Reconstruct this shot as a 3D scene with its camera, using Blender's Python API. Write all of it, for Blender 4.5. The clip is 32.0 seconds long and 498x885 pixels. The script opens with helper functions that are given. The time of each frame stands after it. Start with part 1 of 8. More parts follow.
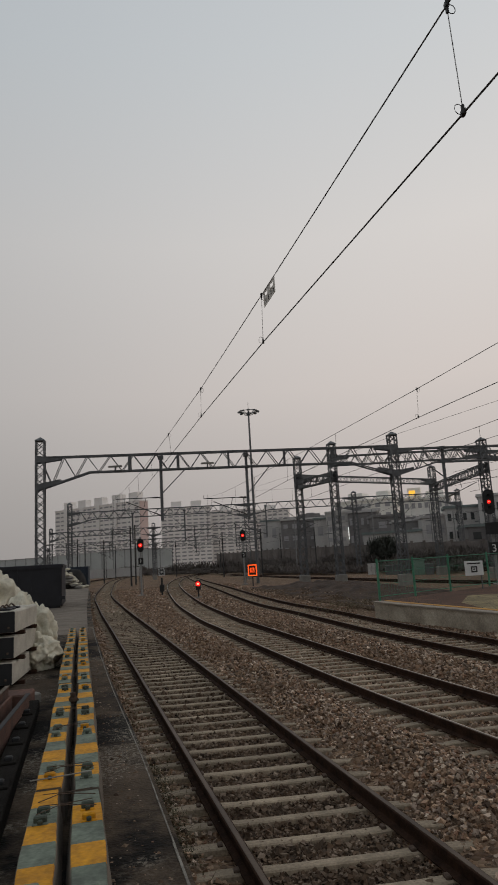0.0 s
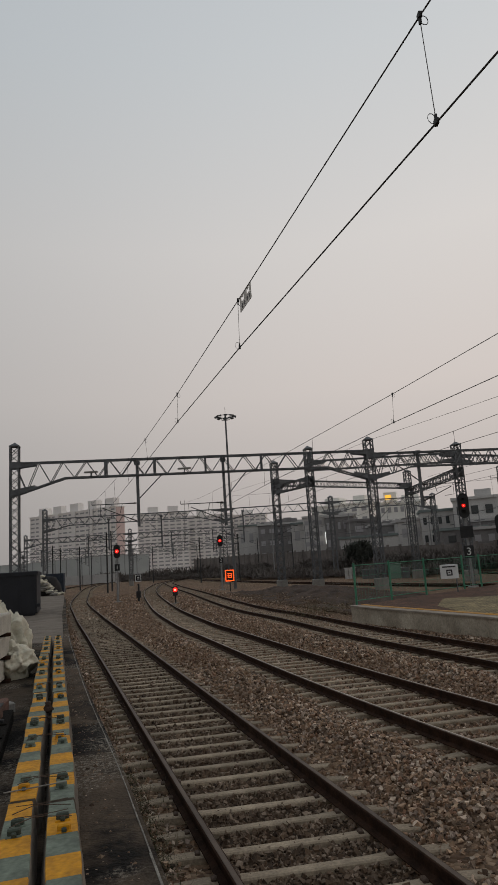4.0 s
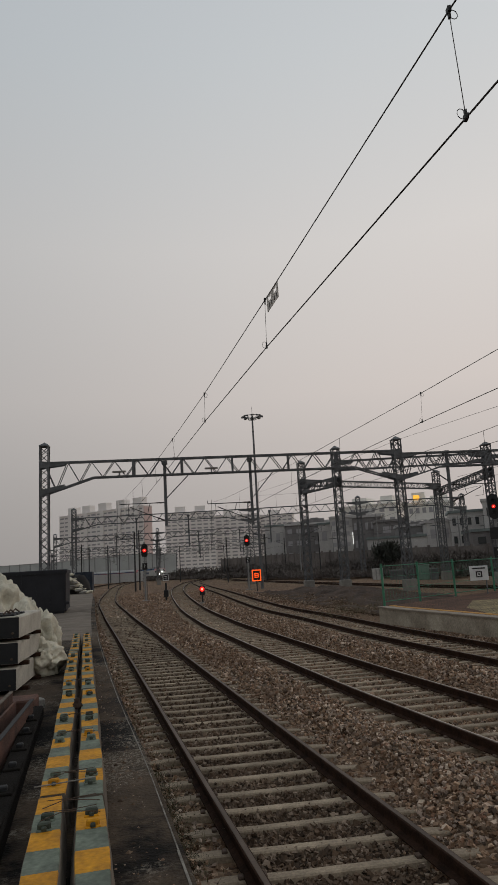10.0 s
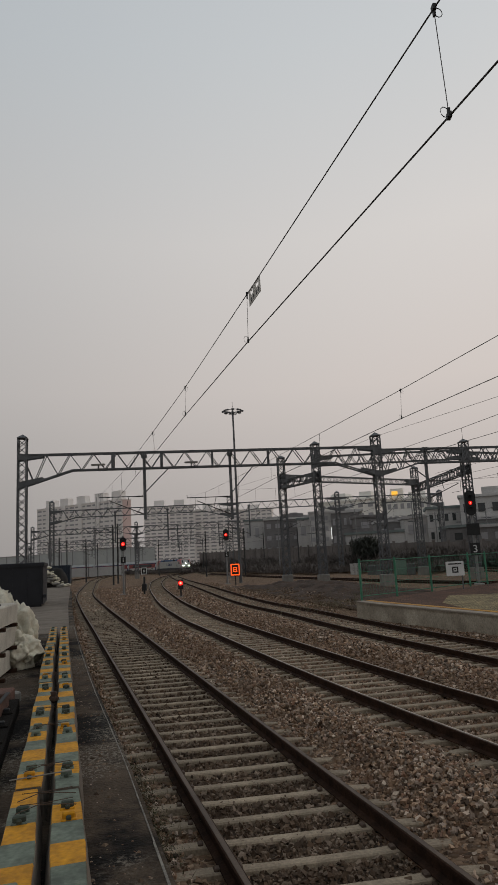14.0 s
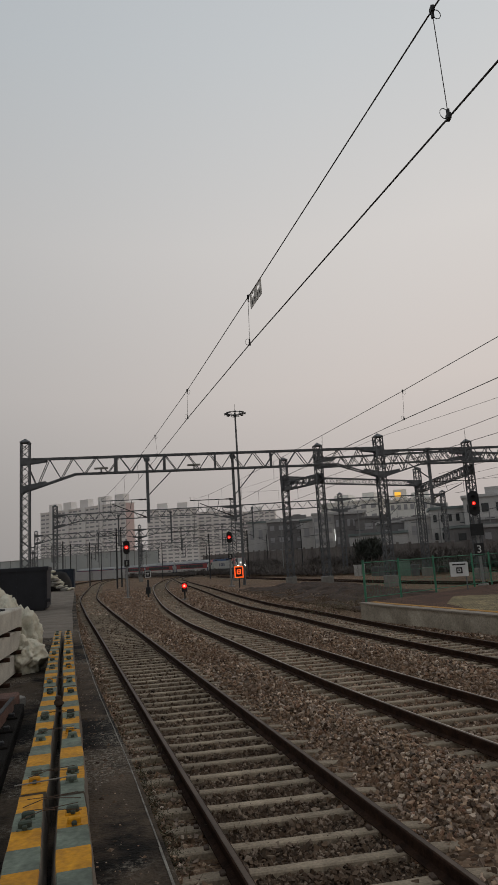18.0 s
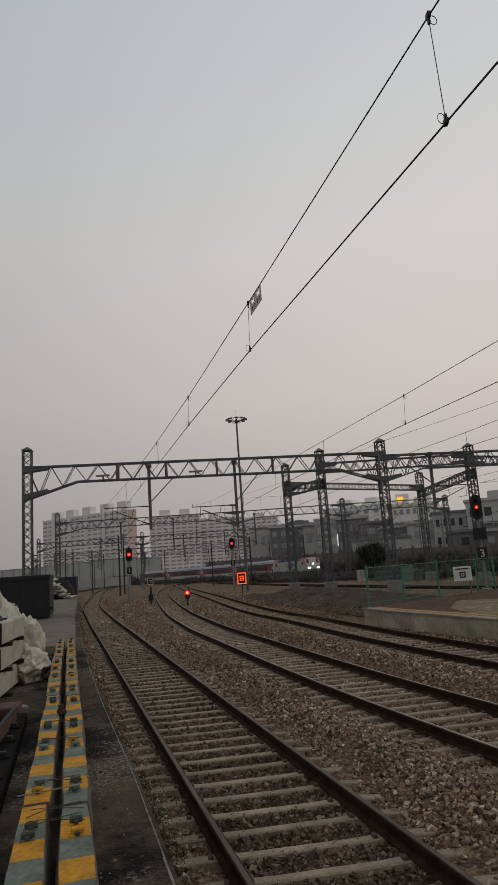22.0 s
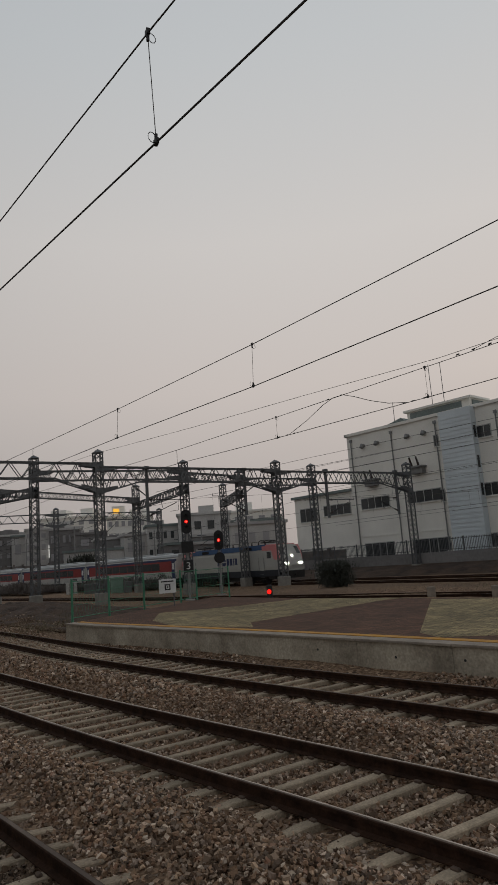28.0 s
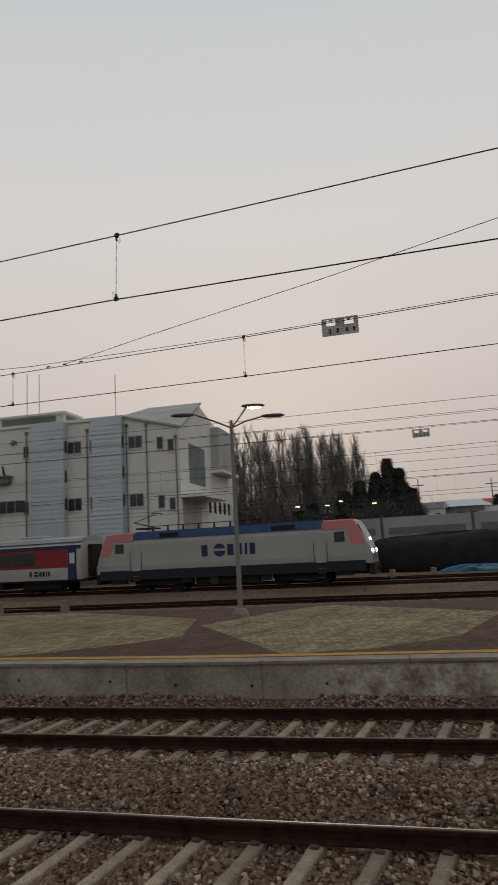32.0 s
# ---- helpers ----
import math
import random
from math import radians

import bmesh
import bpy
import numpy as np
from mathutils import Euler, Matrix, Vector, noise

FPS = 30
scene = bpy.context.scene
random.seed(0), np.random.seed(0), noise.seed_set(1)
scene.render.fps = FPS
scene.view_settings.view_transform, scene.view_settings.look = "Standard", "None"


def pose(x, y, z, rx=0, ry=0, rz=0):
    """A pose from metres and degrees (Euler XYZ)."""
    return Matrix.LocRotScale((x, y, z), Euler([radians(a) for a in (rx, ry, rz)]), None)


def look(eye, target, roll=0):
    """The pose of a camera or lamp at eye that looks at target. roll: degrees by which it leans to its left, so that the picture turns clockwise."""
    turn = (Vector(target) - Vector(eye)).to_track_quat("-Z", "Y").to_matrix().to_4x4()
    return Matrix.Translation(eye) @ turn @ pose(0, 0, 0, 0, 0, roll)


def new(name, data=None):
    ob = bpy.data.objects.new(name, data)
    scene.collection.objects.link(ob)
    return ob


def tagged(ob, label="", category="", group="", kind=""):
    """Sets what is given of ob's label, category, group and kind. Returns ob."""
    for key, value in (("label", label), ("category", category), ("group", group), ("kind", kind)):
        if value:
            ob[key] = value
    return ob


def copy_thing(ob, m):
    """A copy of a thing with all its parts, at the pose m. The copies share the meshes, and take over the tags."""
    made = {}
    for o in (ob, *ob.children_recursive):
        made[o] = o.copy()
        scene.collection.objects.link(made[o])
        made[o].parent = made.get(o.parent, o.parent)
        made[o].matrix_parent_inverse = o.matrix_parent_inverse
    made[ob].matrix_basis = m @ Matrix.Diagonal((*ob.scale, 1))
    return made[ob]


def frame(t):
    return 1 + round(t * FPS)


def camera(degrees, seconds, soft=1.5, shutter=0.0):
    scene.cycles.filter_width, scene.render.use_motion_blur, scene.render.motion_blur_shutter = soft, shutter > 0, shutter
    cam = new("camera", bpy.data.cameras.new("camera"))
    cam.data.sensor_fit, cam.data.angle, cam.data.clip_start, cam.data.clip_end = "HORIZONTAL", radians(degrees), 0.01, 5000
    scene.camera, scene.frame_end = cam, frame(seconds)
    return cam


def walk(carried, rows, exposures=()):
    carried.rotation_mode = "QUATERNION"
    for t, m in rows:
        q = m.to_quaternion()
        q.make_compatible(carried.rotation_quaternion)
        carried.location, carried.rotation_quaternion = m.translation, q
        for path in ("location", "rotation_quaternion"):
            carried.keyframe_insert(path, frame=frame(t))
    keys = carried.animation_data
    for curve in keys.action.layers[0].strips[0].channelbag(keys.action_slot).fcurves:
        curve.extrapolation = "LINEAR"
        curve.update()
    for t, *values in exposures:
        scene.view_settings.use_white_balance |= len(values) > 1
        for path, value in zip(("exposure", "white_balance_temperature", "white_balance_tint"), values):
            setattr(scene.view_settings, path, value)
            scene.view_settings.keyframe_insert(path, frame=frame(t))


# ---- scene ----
cam = camera(41.17, 32.0, soft=0.6, shutter=0.25)
walk(cam, [
    (0.0, pose(-0.004, -0.003, 2.319, 100.23, 3.24, 0.00)),
    (0.5, pose(0.004, 0.008, 2.338, 99.66, 3.33, -2.34)),
    (1.0, pose(0.003, 0.007, 2.333, 100.23, 3.43, -2.23)),
    (1.5, pose(0.002, 0.002, 2.329, 100.47, 3.48, -2.09)),
    (2.0, pose(0.000, 0.004, 2.323, 100.26, 3.47, -2.01)),
    (2.5, pose(0.001, 0.002, 2.322, 100.19, 3.27, -2.14)),
    (3.0, pose(0.005, 0.003, 2.328, 100.32, 3.68, -2.14)),
    (3.5, pose(0.000, -0.001, 2.323, 100.46, 3.70, -1.95)),
    (5.5, pose(-0.001, 0.003, 2.324, 100.63, 3.87, -1.97)),
    (6.0, pose(0.000, -0.002, 2.319, 100.69, 3.99, -1.83)),
    (6.5, pose(0.004, 0.001, 2.326, 100.93, 4.00, -1.85)),
    (7.0, pose(-0.002, 0.000, 2.318, 100.80, 3.71, -1.64)),
    (7.5, pose(0.001, 0.005, 2.326, 101.01, 3.83, -1.76)),
    (8.0, pose(-0.007, -0.003, 2.309, 100.95, 3.55, -1.66)),
    (8.5, pose(0.001, 0.001, 2.323, 100.59, 3.53, -0.72)),
    (9.0, pose(-0.005, -0.001, 2.311, 100.57, 3.29, -0.17)),
    (9.5, pose(-0.003, -0.004, 2.319, 100.64, 3.34, 0.14)),
    (10.0, pose(-0.003, 0.000, 2.318, 100.68, 3.31, 0.35)),
    (10.5, pose(-0.007, -0.005, 2.312, 100.44, 3.22, 0.58)),
    (11.0, pose(0.002, -0.000, 2.325, 100.57, 3.74, 0.61)),
    (11.5, pose(-0.003, -0.004, 2.320, 100.74, 3.66, 0.06)),
    (12.0, pose(-0.004, -0.003, 2.318, 100.62, 3.60, -0.53)),
    (12.5, pose(-0.004, -0.001, 2.315, 100.61, 3.53, -0.96)),
    (13.0, pose(-0.002, -0.003, 2.315, 100.49, 3.54, -0.99)),
    (13.5, pose(-0.008, -0.006, 2.311, 100.40, 3.55, -1.21)),
    (14.0, pose(-0.006, -0.002, 2.314, 100.11, 2.96, -1.46)),
    (14.5, pose(-0.004, 0.000, 2.316, 99.93, 3.09, -1.45)),
    (16.5, pose(-0.003, 0.001, 2.316, 100.15, 3.26, -1.19)),
    (17.0, pose(-0.004, 0.001, 2.313, 100.33, 3.27, -1.12)),
    (17.5, pose(-0.005, -0.001, 2.315, 100.25, 3.27, -1.06)),
    (18.0, pose(-0.004, -0.001, 2.321, 100.31, 3.43, -1.15)),
    (18.5, pose(-0.004, 0.002, 2.317, 100.56, 3.49, -1.22)),
    (19.0, pose(-0.005, 0.001, 2.313, 100.70, 3.34, -1.17)),
    (19.5, pose(-0.006, -0.002, 2.312, 100.25, 3.18, -1.14)),
    (20.0, pose(-0.003, 0.003, 2.316, 100.05, 3.28, -1.02)),
    (20.5, pose(-0.000, -0.003, 2.320, 100.40, 3.47, -1.01)),
    (21.0, pose(-0.006, -0.002, 2.314, 100.62, 3.39, -1.17)),
    (21.5, pose(-0.008, -0.000, 2.315, 100.69, 3.39, -1.09)),
    (22.0, pose(0.002, 0.007, 2.324, 100.84, 3.92, -0.91)),
    (22.5, pose(-0.005, -0.002, 2.310, 101.20, 3.79, -0.78)),
    (23.0, pose(-0.006, -0.005, 2.301, 101.26, 4.04, -0.59)),
    (23.5, pose(0.018, 0.008, 2.319, 99.17, 4.50, -3.94)),
    (24.0, pose(0.079, 0.022, 2.339, 99.57, 4.31, -8.74)),
    (24.5, pose(0.133, 0.025, 2.304, 100.01, 6.29, -9.57)),
    (25.0, pose(0.158, 0.044, 2.355, 99.29, 6.69, -10.98)),
    (25.5, pose(0.244, 0.072, 2.348, 98.58, 7.70, -21.68)),
    (26.0, pose(0.249, 0.081, 2.364, 98.99, 6.70, -25.49)),
    (26.5, pose(0.236, 0.055, 2.345, 100.64, 5.85, -25.81)),
    (28.5, pose(0.256, 0.135, 2.381, 99.95, 3.91, -25.09)),
    (29.0, pose(0.260, 0.133, 2.376, 99.98, 3.91, -26.08)),
    (29.5, pose(0.268, 0.134, 2.373, 99.44, 4.09, -29.36)),
    (30.0, pose(0.289, 0.142, 2.379, 100.15, 6.15, -33.67)),
    (30.5, pose(0.359, 0.180, 2.394, 101.02, 5.33, -34.92)),
    (31.0, pose(0.448, 0.221, 2.410, 100.93, 3.86, -45.93)),
    (31.5, pose(0.523, 0.193, 2.406, 100.22, 3.62, -53.43)),
    (32.0, pose(0.576, 0.185, 2.397, 99.01, 3.08, -59.87)),
], exposures=[(0.0, 0.06), (19.0, 0.03), (24.0, 0.01), (26.2, -0.03), (27.6, -0.14), (29.2, -0.13), (30.2, -0.10), (31.0, -0.06), (32.0, -0.01)])

# ---- world, sun, exposure ----
world = bpy.data.worlds.new("dusk_sky")
scene.world = world
world.use_nodes = True
wt = world.node_tree
for n in list(wt.nodes):
    wt.nodes.remove(n)
wout = wt.nodes.new("ShaderNodeOutputWorld")
wbg = wt.nodes.new("ShaderNodeBackground")
wsky = wt.nodes.new("ShaderNodeTexSky")
wsky.sky_type, wsky.sun_disc = "NISHITA", False
wsky.sun_elevation, wsky.sun_rotation = radians(9), radians(62)
wsky.air_density, wsky.dust_density = 1.2, 4.0
wtc = wt.nodes.new("ShaderNodeTexCoord")
wsep = wt.nodes.new("ShaderNodeSeparateXYZ")


def sky_ramp(rows):
    """Colour of the cloud layer from the horizon to the zenith."""
    nd = wt.nodes.new("ShaderNodeValToRGB")
    el = nd.color_ramp.elements
    el[0].position, el[0].color = rows[0][0], (*rows[0][1], 1)
    el[1].position, el[1].color = rows[-1][0], (*rows[-1][1], 1)
    for pos, col in rows[1:-1]:
        e = el.new(pos)
        e.color = (*col, 1)
    return nd


wcool = sky_ramp([(0.0, (0.272, 0.260, 0.252)), (0.10, (0.318, 0.304, 0.295)), (0.25, (0.40, 0.386, 0.378)), (0.45, (0.435, 0.436, 0.438)), (0.65, (0.405, 0.438, 0.464)), (1.0, (0.375, 0.418, 0.47))])
wwarm = sky_ramp([(0.0, (0.415, 0.367, 0.345)), (0.10, (0.50, 0.45, 0.428)), (0.25, (0.62, 0.56, 0.527)), (0.45, (0.66, 0.628, 0.605)), (0.65, (0.585, 0.60, 0.61)), (1.0, (0.455, 0.507, 0.56))])
# a broad warmer side towards the low sun behind the cloud
wdot = wt.nodes.new("ShaderNodeVectorMath")
wdot.operation = "DOT_PRODUCT"
wdot.inputs[1].default_value = (0.86, 0.48, 0.16)
wmap = wt.nodes.new("ShaderNodeMapRange")
wmap.interpolation_type = "SMOOTHSTEP"
wmap.inputs["From Min"].default_value, wmap.inputs["From Max"].default_value = -0.15, 0.95
wmul = wt.nodes.new("ShaderNodeMixRGB")
wmix = wt.nodes.new("ShaderNodeMixRGB")
wmix.blend_type = "ADD"
wmix.inputs[0].default_value = 0.0015
wt.links.new(wtc.outputs["Generated"], wsep.inputs[0])
wt.links.new(wsep.outputs["Z"], wcool.inputs[0])
wt.links.new(wsep.outputs["Z"], wwarm.inputs[0])
wt.links.new(wtc.outputs["Generated"], wdot.inputs[0])
wt.links.new(wdot.outputs["Value"], wmap.inputs["Value"])
wt.links.new(wmap.outputs[0], wmul.inputs[0])
wt.links.new(wcool.outputs[0], wmul.inputs[1])
wt.links.new(wwarm.outputs[0], wmul.inputs[2])
wt.links.new(wmul.outputs[0], wmix.inputs[1])
wt.links.new(wsky.outputs[0], wmix.inputs[2])
wt.links.new(wmix.outputs[0], wbg.inputs[0])
wt.links.new(wbg.outputs[0], wout.inputs[0])
wbg.inputs[1].default_value = 1.0
sun_data = bpy.data.lights.new("sun", "SUN")
sun_data.energy, sun_data.angle, sun_data.color = 0.35, radians(25), (1.0, 0.86, 0.74)
sun = new("sun", sun_data)
sun.matrix_world = look((86, 48, 16), (0, 0, 0))


# ---- materials ----
def mat(name, c1, c2=None, scale=3.0, rough=0.75, metal=0.0, bump=0.15, fine=60.0, rnd=0.0, emit=None, power=0.0, stain=0.35, dist=0.02, spec=0.35):
    """Two scales of colour change, fine relief, optional change from piece to piece."""
    m = bpy.data.materials.new(name)
    m.use_nodes = True
    nt = m.node_tree
    b = nt.nodes["Principled BSDF"]
    b.inputs["Roughness"].default_value, b.inputs["Metallic"].default_value = rough, metal
    b.inputs["Specular IOR Level"].default_value = spec
    if emit:
        b.inputs["Emission Color"].default_value = (*emit, 1)
        b.inputs["Emission Strength"].default_value = power
    c2 = c2 or tuple(v * 0.72 for v in c1)
    tc = nt.nodes.new("ShaderNodeTexCoord")
    n1 = nt.nodes.new("ShaderNodeTexNoise")
    n1.inputs["Scale"].default_value, n1.inputs["Detail"].default_value, n1.inputs["Roughness"].default_value = scale, 6, 0.65
    r1 = nt.nodes.new("ShaderNodeValToRGB")
    r1.color_ramp.elements[0].position, r1.color_ramp.elements[1].position = 0.35, 0.68
    r1.color_ramp.elements[0].color, r1.color_ramp.elements[1].color = (*c2, 1), (*c1, 1)
    n2 = nt.nodes.new("ShaderNodeTexNoise")
    n2.inputs["Scale"].default_value, n2.inputs["Detail"].default_value = fine, 3
    mx = nt.nodes.new("ShaderNodeMixRGB")
    mx.blend_type = "OVERLAY"
    mx.inputs[0].default_value = stain
    nt.links.new(tc.outputs["Object"], n1.inputs["Vector"])
    nt.links.new(tc.outputs["Object"], n2.inputs["Vector"])
    nt.links.new(n1.outputs[0], r1.inputs[0])
    nt.links.new(r1.outputs[0], mx.inputs[1])
    nt.links.new(n2.outputs[0], mx.inputs[2])
    col = mx.outputs[0]
    if rnd:
        oi = nt.nodes.new("ShaderNodeObjectInfo")
        hs = nt.nodes.new("ShaderNodeHueSaturation")
        mr = nt.nodes.new("ShaderNodeMapRange")
        mr.inputs["To Min"].default_value, mr.inputs["To Max"].default_value = 1 - rnd, 1 + rnd
        nt.links.new(oi.outputs["Random"], mr.inputs["Value"])
        nt.links.new(mr.outputs[0], hs.inputs["Value"])
        nt.links.new(col, hs.inputs["Color"])
        col = hs.outputs[0]
    nt.links.new(col, b.inputs["Base Color"])
    if bump:
        bp = nt.nodes.new("ShaderNodeBump")
        bp.inputs["Strength"].default_value, bp.inputs["Distance"].default_value = bump, dist
        nt.links.new(n2.outputs[0], bp.inputs["Height"])
        nt.links.new(bp.outputs[0], b.inputs["Normal"])
    return m


def stone_mat(name, cols, cell, bump, dist, rough=0.9, dirt=None, dirt_scale=0.12, island=False):
    """Loose stone: a colour from stone to stone, relief between them, broad patches of dirt."""
    m = bpy.data.materials.new(name)
    m.use_nodes = True
    nt = m.node_tree
    b = nt.nodes["Principled BSDF"]
    b.inputs["Roughness"].default_value = rough
    b.inputs["Specular IOR Level"].default_value = 0.2
    tc = nt.nodes.new("ShaderNodeTexCoord")
    vo = nt.nodes.new("ShaderNodeTexVoronoi")
    vo.inputs["Scale"].default_value = cell
    rp = nt.nodes.new("ShaderNodeValToRGB")
    rp.color_ramp.interpolation = "LINEAR"
    rp.color_ramp.elements[0].color, rp.color_ramp.elements[1].color = (*cols[0], 1), (*cols[-1], 1)
    for i, c in enumerate(cols[1:-1]):
        e = rp.color_ramp.elements.new((i + 1) / (len(cols) - 1))
        e.color = (*c, 1)
    nt.links.new(tc.outputs["Object"], vo.inputs["Vector"])
    if island:
        ge = nt.nodes.new("ShaderNodeNewGeometry")
        nt.links.new(ge.outputs["Random Per Island"], rp.inputs[0])
    else:
        sp = nt.nodes.new("ShaderNodeSeparateColor")
        nt.links.new(vo.outputs["Color"], sp.inputs[0])
        nt.links.new(sp.outputs[0], rp.inputs[0])
    no = nt.nodes.new("ShaderNodeTexNoise")
    no.inputs["Scale"].default_value, no.inputs["Detail"].default_value = dirt_scale, 8
    r2 = nt.nodes.new("ShaderNodeValToRGB")
    r2.color_ramp.elements[0].position, r2.color_ramp.elements[1].position = 0.42, 0.62
    nt.links.new(tc.outputs["Object"], no.inputs["Vector"])
    nt.links.new(no.outputs[0], r2.inputs[0])
    mx = nt.nodes.new("ShaderNodeMixRGB")
    mx.inputs[2].default_value = (*(dirt or cols[0]), 1)
    ml = nt.nodes.new("ShaderNodeMath")
    ml.operation = "MULTIPLY"
    ml.inputs[1].default_value = 0.55
    nt.links.new(r2.outputs[0], ml.inputs[0])
    nt.links.new(ml.outputs[0], mx.inputs[0])
    nt.links.new(rp.outputs[0], mx.inputs[1])
    nt.links.new(mx.outputs[0], b.inputs["Base Color"])
    bp = nt.nodes.new("ShaderNodeBump")
    bp.inputs["Strength"].default_value, bp.inputs["Distance"].default_value = bump, dist
    bp.invert = True
    nt.links.new(vo.outputs["Distance"], bp.inputs["Height"])
    nt.links.new(bp.outputs[0], b.inputs["Normal"])
    return m


def paver_mat(name, c1, c2, mortar):
    m = bpy.data.materials.new(name)
    m.use_nodes = True
    nt = m.node_tree
    b = nt.nodes["Principled BSDF"]
    b.inputs["Roughness"].default_value = 0.85
    b.inputs["Specular IOR Level"].default_value = 0.2
    tc = nt.nodes.new("ShaderNodeTexCoord")
    br = nt.nodes.new("ShaderNodeTexBrick")
    br.inputs["Scale"].default_value = 1.0
    br.inputs["Brick Width"].default_value, br.inputs["Row Height"].default_value, br.inputs["Mortar Size"].default_value = 0.225, 0.113, 0.008
    br.inputs["Color1"].default_value, br.inputs["Color2"].default_value, br.inputs["Mortar"].default_value = (*c1, 1), (*c2, 1), (*mortar, 1)
    mp = nt.nodes.new("ShaderNodeMapping")
    mp.inputs["Rotation"].default_value = (0, 0, radians(15))
    nt.links.new(tc.outputs["Object"], mp.inputs[0])
    nt.links.new(mp.outputs[0], br.inputs["Vector"])
    no = nt.nodes.new("ShaderNodeTexNoise")
    no.inputs["Scale"].default_value, no.inputs["Detail"].default_value = 0.9, 8
    mx = nt.nodes.new("ShaderNodeMixRGB")
    mx.blend_type = "OVERLAY"
    mx.inputs[0].default_value = 0.75
    nt.links.new(tc.outputs["Object"], no.inputs["Vector"])
    nt.links.new(br.outputs[0], mx.inputs[1])
    nt.links.new(no.outputs[0], mx.inputs[2])
    nt.links.new(mx.outputs[0], b.inputs["Base Color"])
    bp = nt.nodes.new("ShaderNodeBump")
    bp.inputs["Strength"].default_value, bp.inputs["Distance"].default_value = 0.4, 0.01
    bp.invert = True
    nt.links.new(br.outputs["Fac"], bp.inputs["Height"])
    nt.links.new(bp.outputs[0], b.inputs["Normal"])
    return m


BALLAST = [(0.034, 0.022, 0.0145), (0.16, 0.11, 0.073), (0.275, 0.198, 0.139), (0.088, 0.053, 0.034), (0.41, 0.32, 0.235)]
BALLAST = [(r * 0.93, g * 0.83, b * 0.735) for r, g, b in BALLAST]
M_ground = stone_mat("ballast_ground", BALLAST, 17.0, 0.9, 0.05, dirt=(0.10, 0.066, 0.043))
M_stone = stone_mat("ballast_stone", [(0.10 * g + 1.22 * r, 1.30 * g, 0.10 * g + 1.18 * b) for r, g, b in BALLAST + [(0.185, 0.095, 0.058), (0.56, 0.45, 0.345), (0.018, 0.012, 0.0085), (0.27, 0.195, 0.135), (0.075, 0.049, 0.034), (0.33, 0.255, 0.20), (0.045, 0.030, 0.021), (0.20, 0.145, 0.105)]], 60.0, 0.3, 0.01, dirt=(0.16, 0.098, 0.062), dirt_scale=0.35, island=True)
M_soil = mat("dry_soil", (0.082, 0.051, 0.034), (0.028, 0.018, 0.013), 0.7, 0.95, bump=0.8, fine=9, dist=0.08)
M_sleeper = mat("concrete_sleeper", (0.345, 0.275, 0.195), (0.17, 0.132, 0.092), 2.2, 0.92, bump=0.45, fine=40, rnd=0.22, stain=0.5)
M_rail = mat("rusty_rail", (0.05, 0.026, 0.0165), (0.02, 0.0115, 0.0082), 6.0, 0.9, 0.0, 0.3, 50, spec=0.08)
M_railbright = mat("polished_rail_head", (0.42, 0.38, 0.34), (0.30, 0.26, 0.22), 1.2, 0.32, 0.85, 0.02, 50, spec=0.4)
M_railtop = mat("worn_rail_head", (0.115, 0.082, 0.06), (0.05, 0.033, 0.024), 1.2, 0.5, 0.4, 0.05, 50, spec=0.2)
M_clip = mat("rusty_clip", (0.12, 0.082, 0.06), None, 8.0, 0.8, 0.3)


def slab_mat(name):
    """Old loading slab: brown-grey concrete, broad oily black stains and pale scuffed crumbs of mortar."""
    m = mat(name, (0.105, 0.076, 0.052), (0.042, 0.030, 0.021), 1.6, 0.95, bump=0.9, fine=34, stain=0.55)
    nt = m.node_tree
    b = nt.nodes["Principled BSDF"]
    b.inputs["Specular IOR Level"].default_value = 0.18
    tc = nt.nodes.new("ShaderNodeTexCoord")

    def mask(scale, detail, lo, hi, rough=0.6):
        no = nt.nodes.new("ShaderNodeTexNoise")
        no.inputs["Scale"].default_value, no.inputs["Detail"].default_value, no.inputs["Roughness"].default_value = scale, detail, rough
        mr = nt.nodes.new("ShaderNodeMapRange")
        mr.inputs["From Min"].default_value, mr.inputs["From Max"].default_value = lo, hi
        nt.links.new(tc.outputs["Object"], no.inputs["Vector"])
        nt.links.new(no.outputs[0], mr.inputs["Value"])
        return mr.outputs[0]
    old = b.inputs["Base Color"].links[0].from_socket
    oil = nt.nodes.new("ShaderNodeMixRGB")
    oil.inputs[2].default_value = (0.006, 0.0048, 0.004, 1)
    nt.links.new(mask(0.75, 7, 0.47, 0.56), oil.inputs[0])
    nt.links.new(old, oil.inputs[1])
    both = nt.nodes.new("ShaderNodeMath")
    both.operation = "MULTIPLY"
    nt.links.new(mask(0.9, 5, 0.50, 0.60), both.inputs[0])
    nt.links.new(mask(22.0, 8, 0.50, 0.56, 0.8), both.inputs[1])
    pale = nt.nodes.new("ShaderNodeMixRGB")
    pale.inputs[2].default_value = (0.225, 0.195, 0.155, 1)
    nt.links.new(both.outputs[0], pale.inputs[0])
    nt.links.new(oil.outputs[0], pale.inputs[1])
    nt.links.new(pale.outputs[0], b.inputs["Base Color"])
    return m


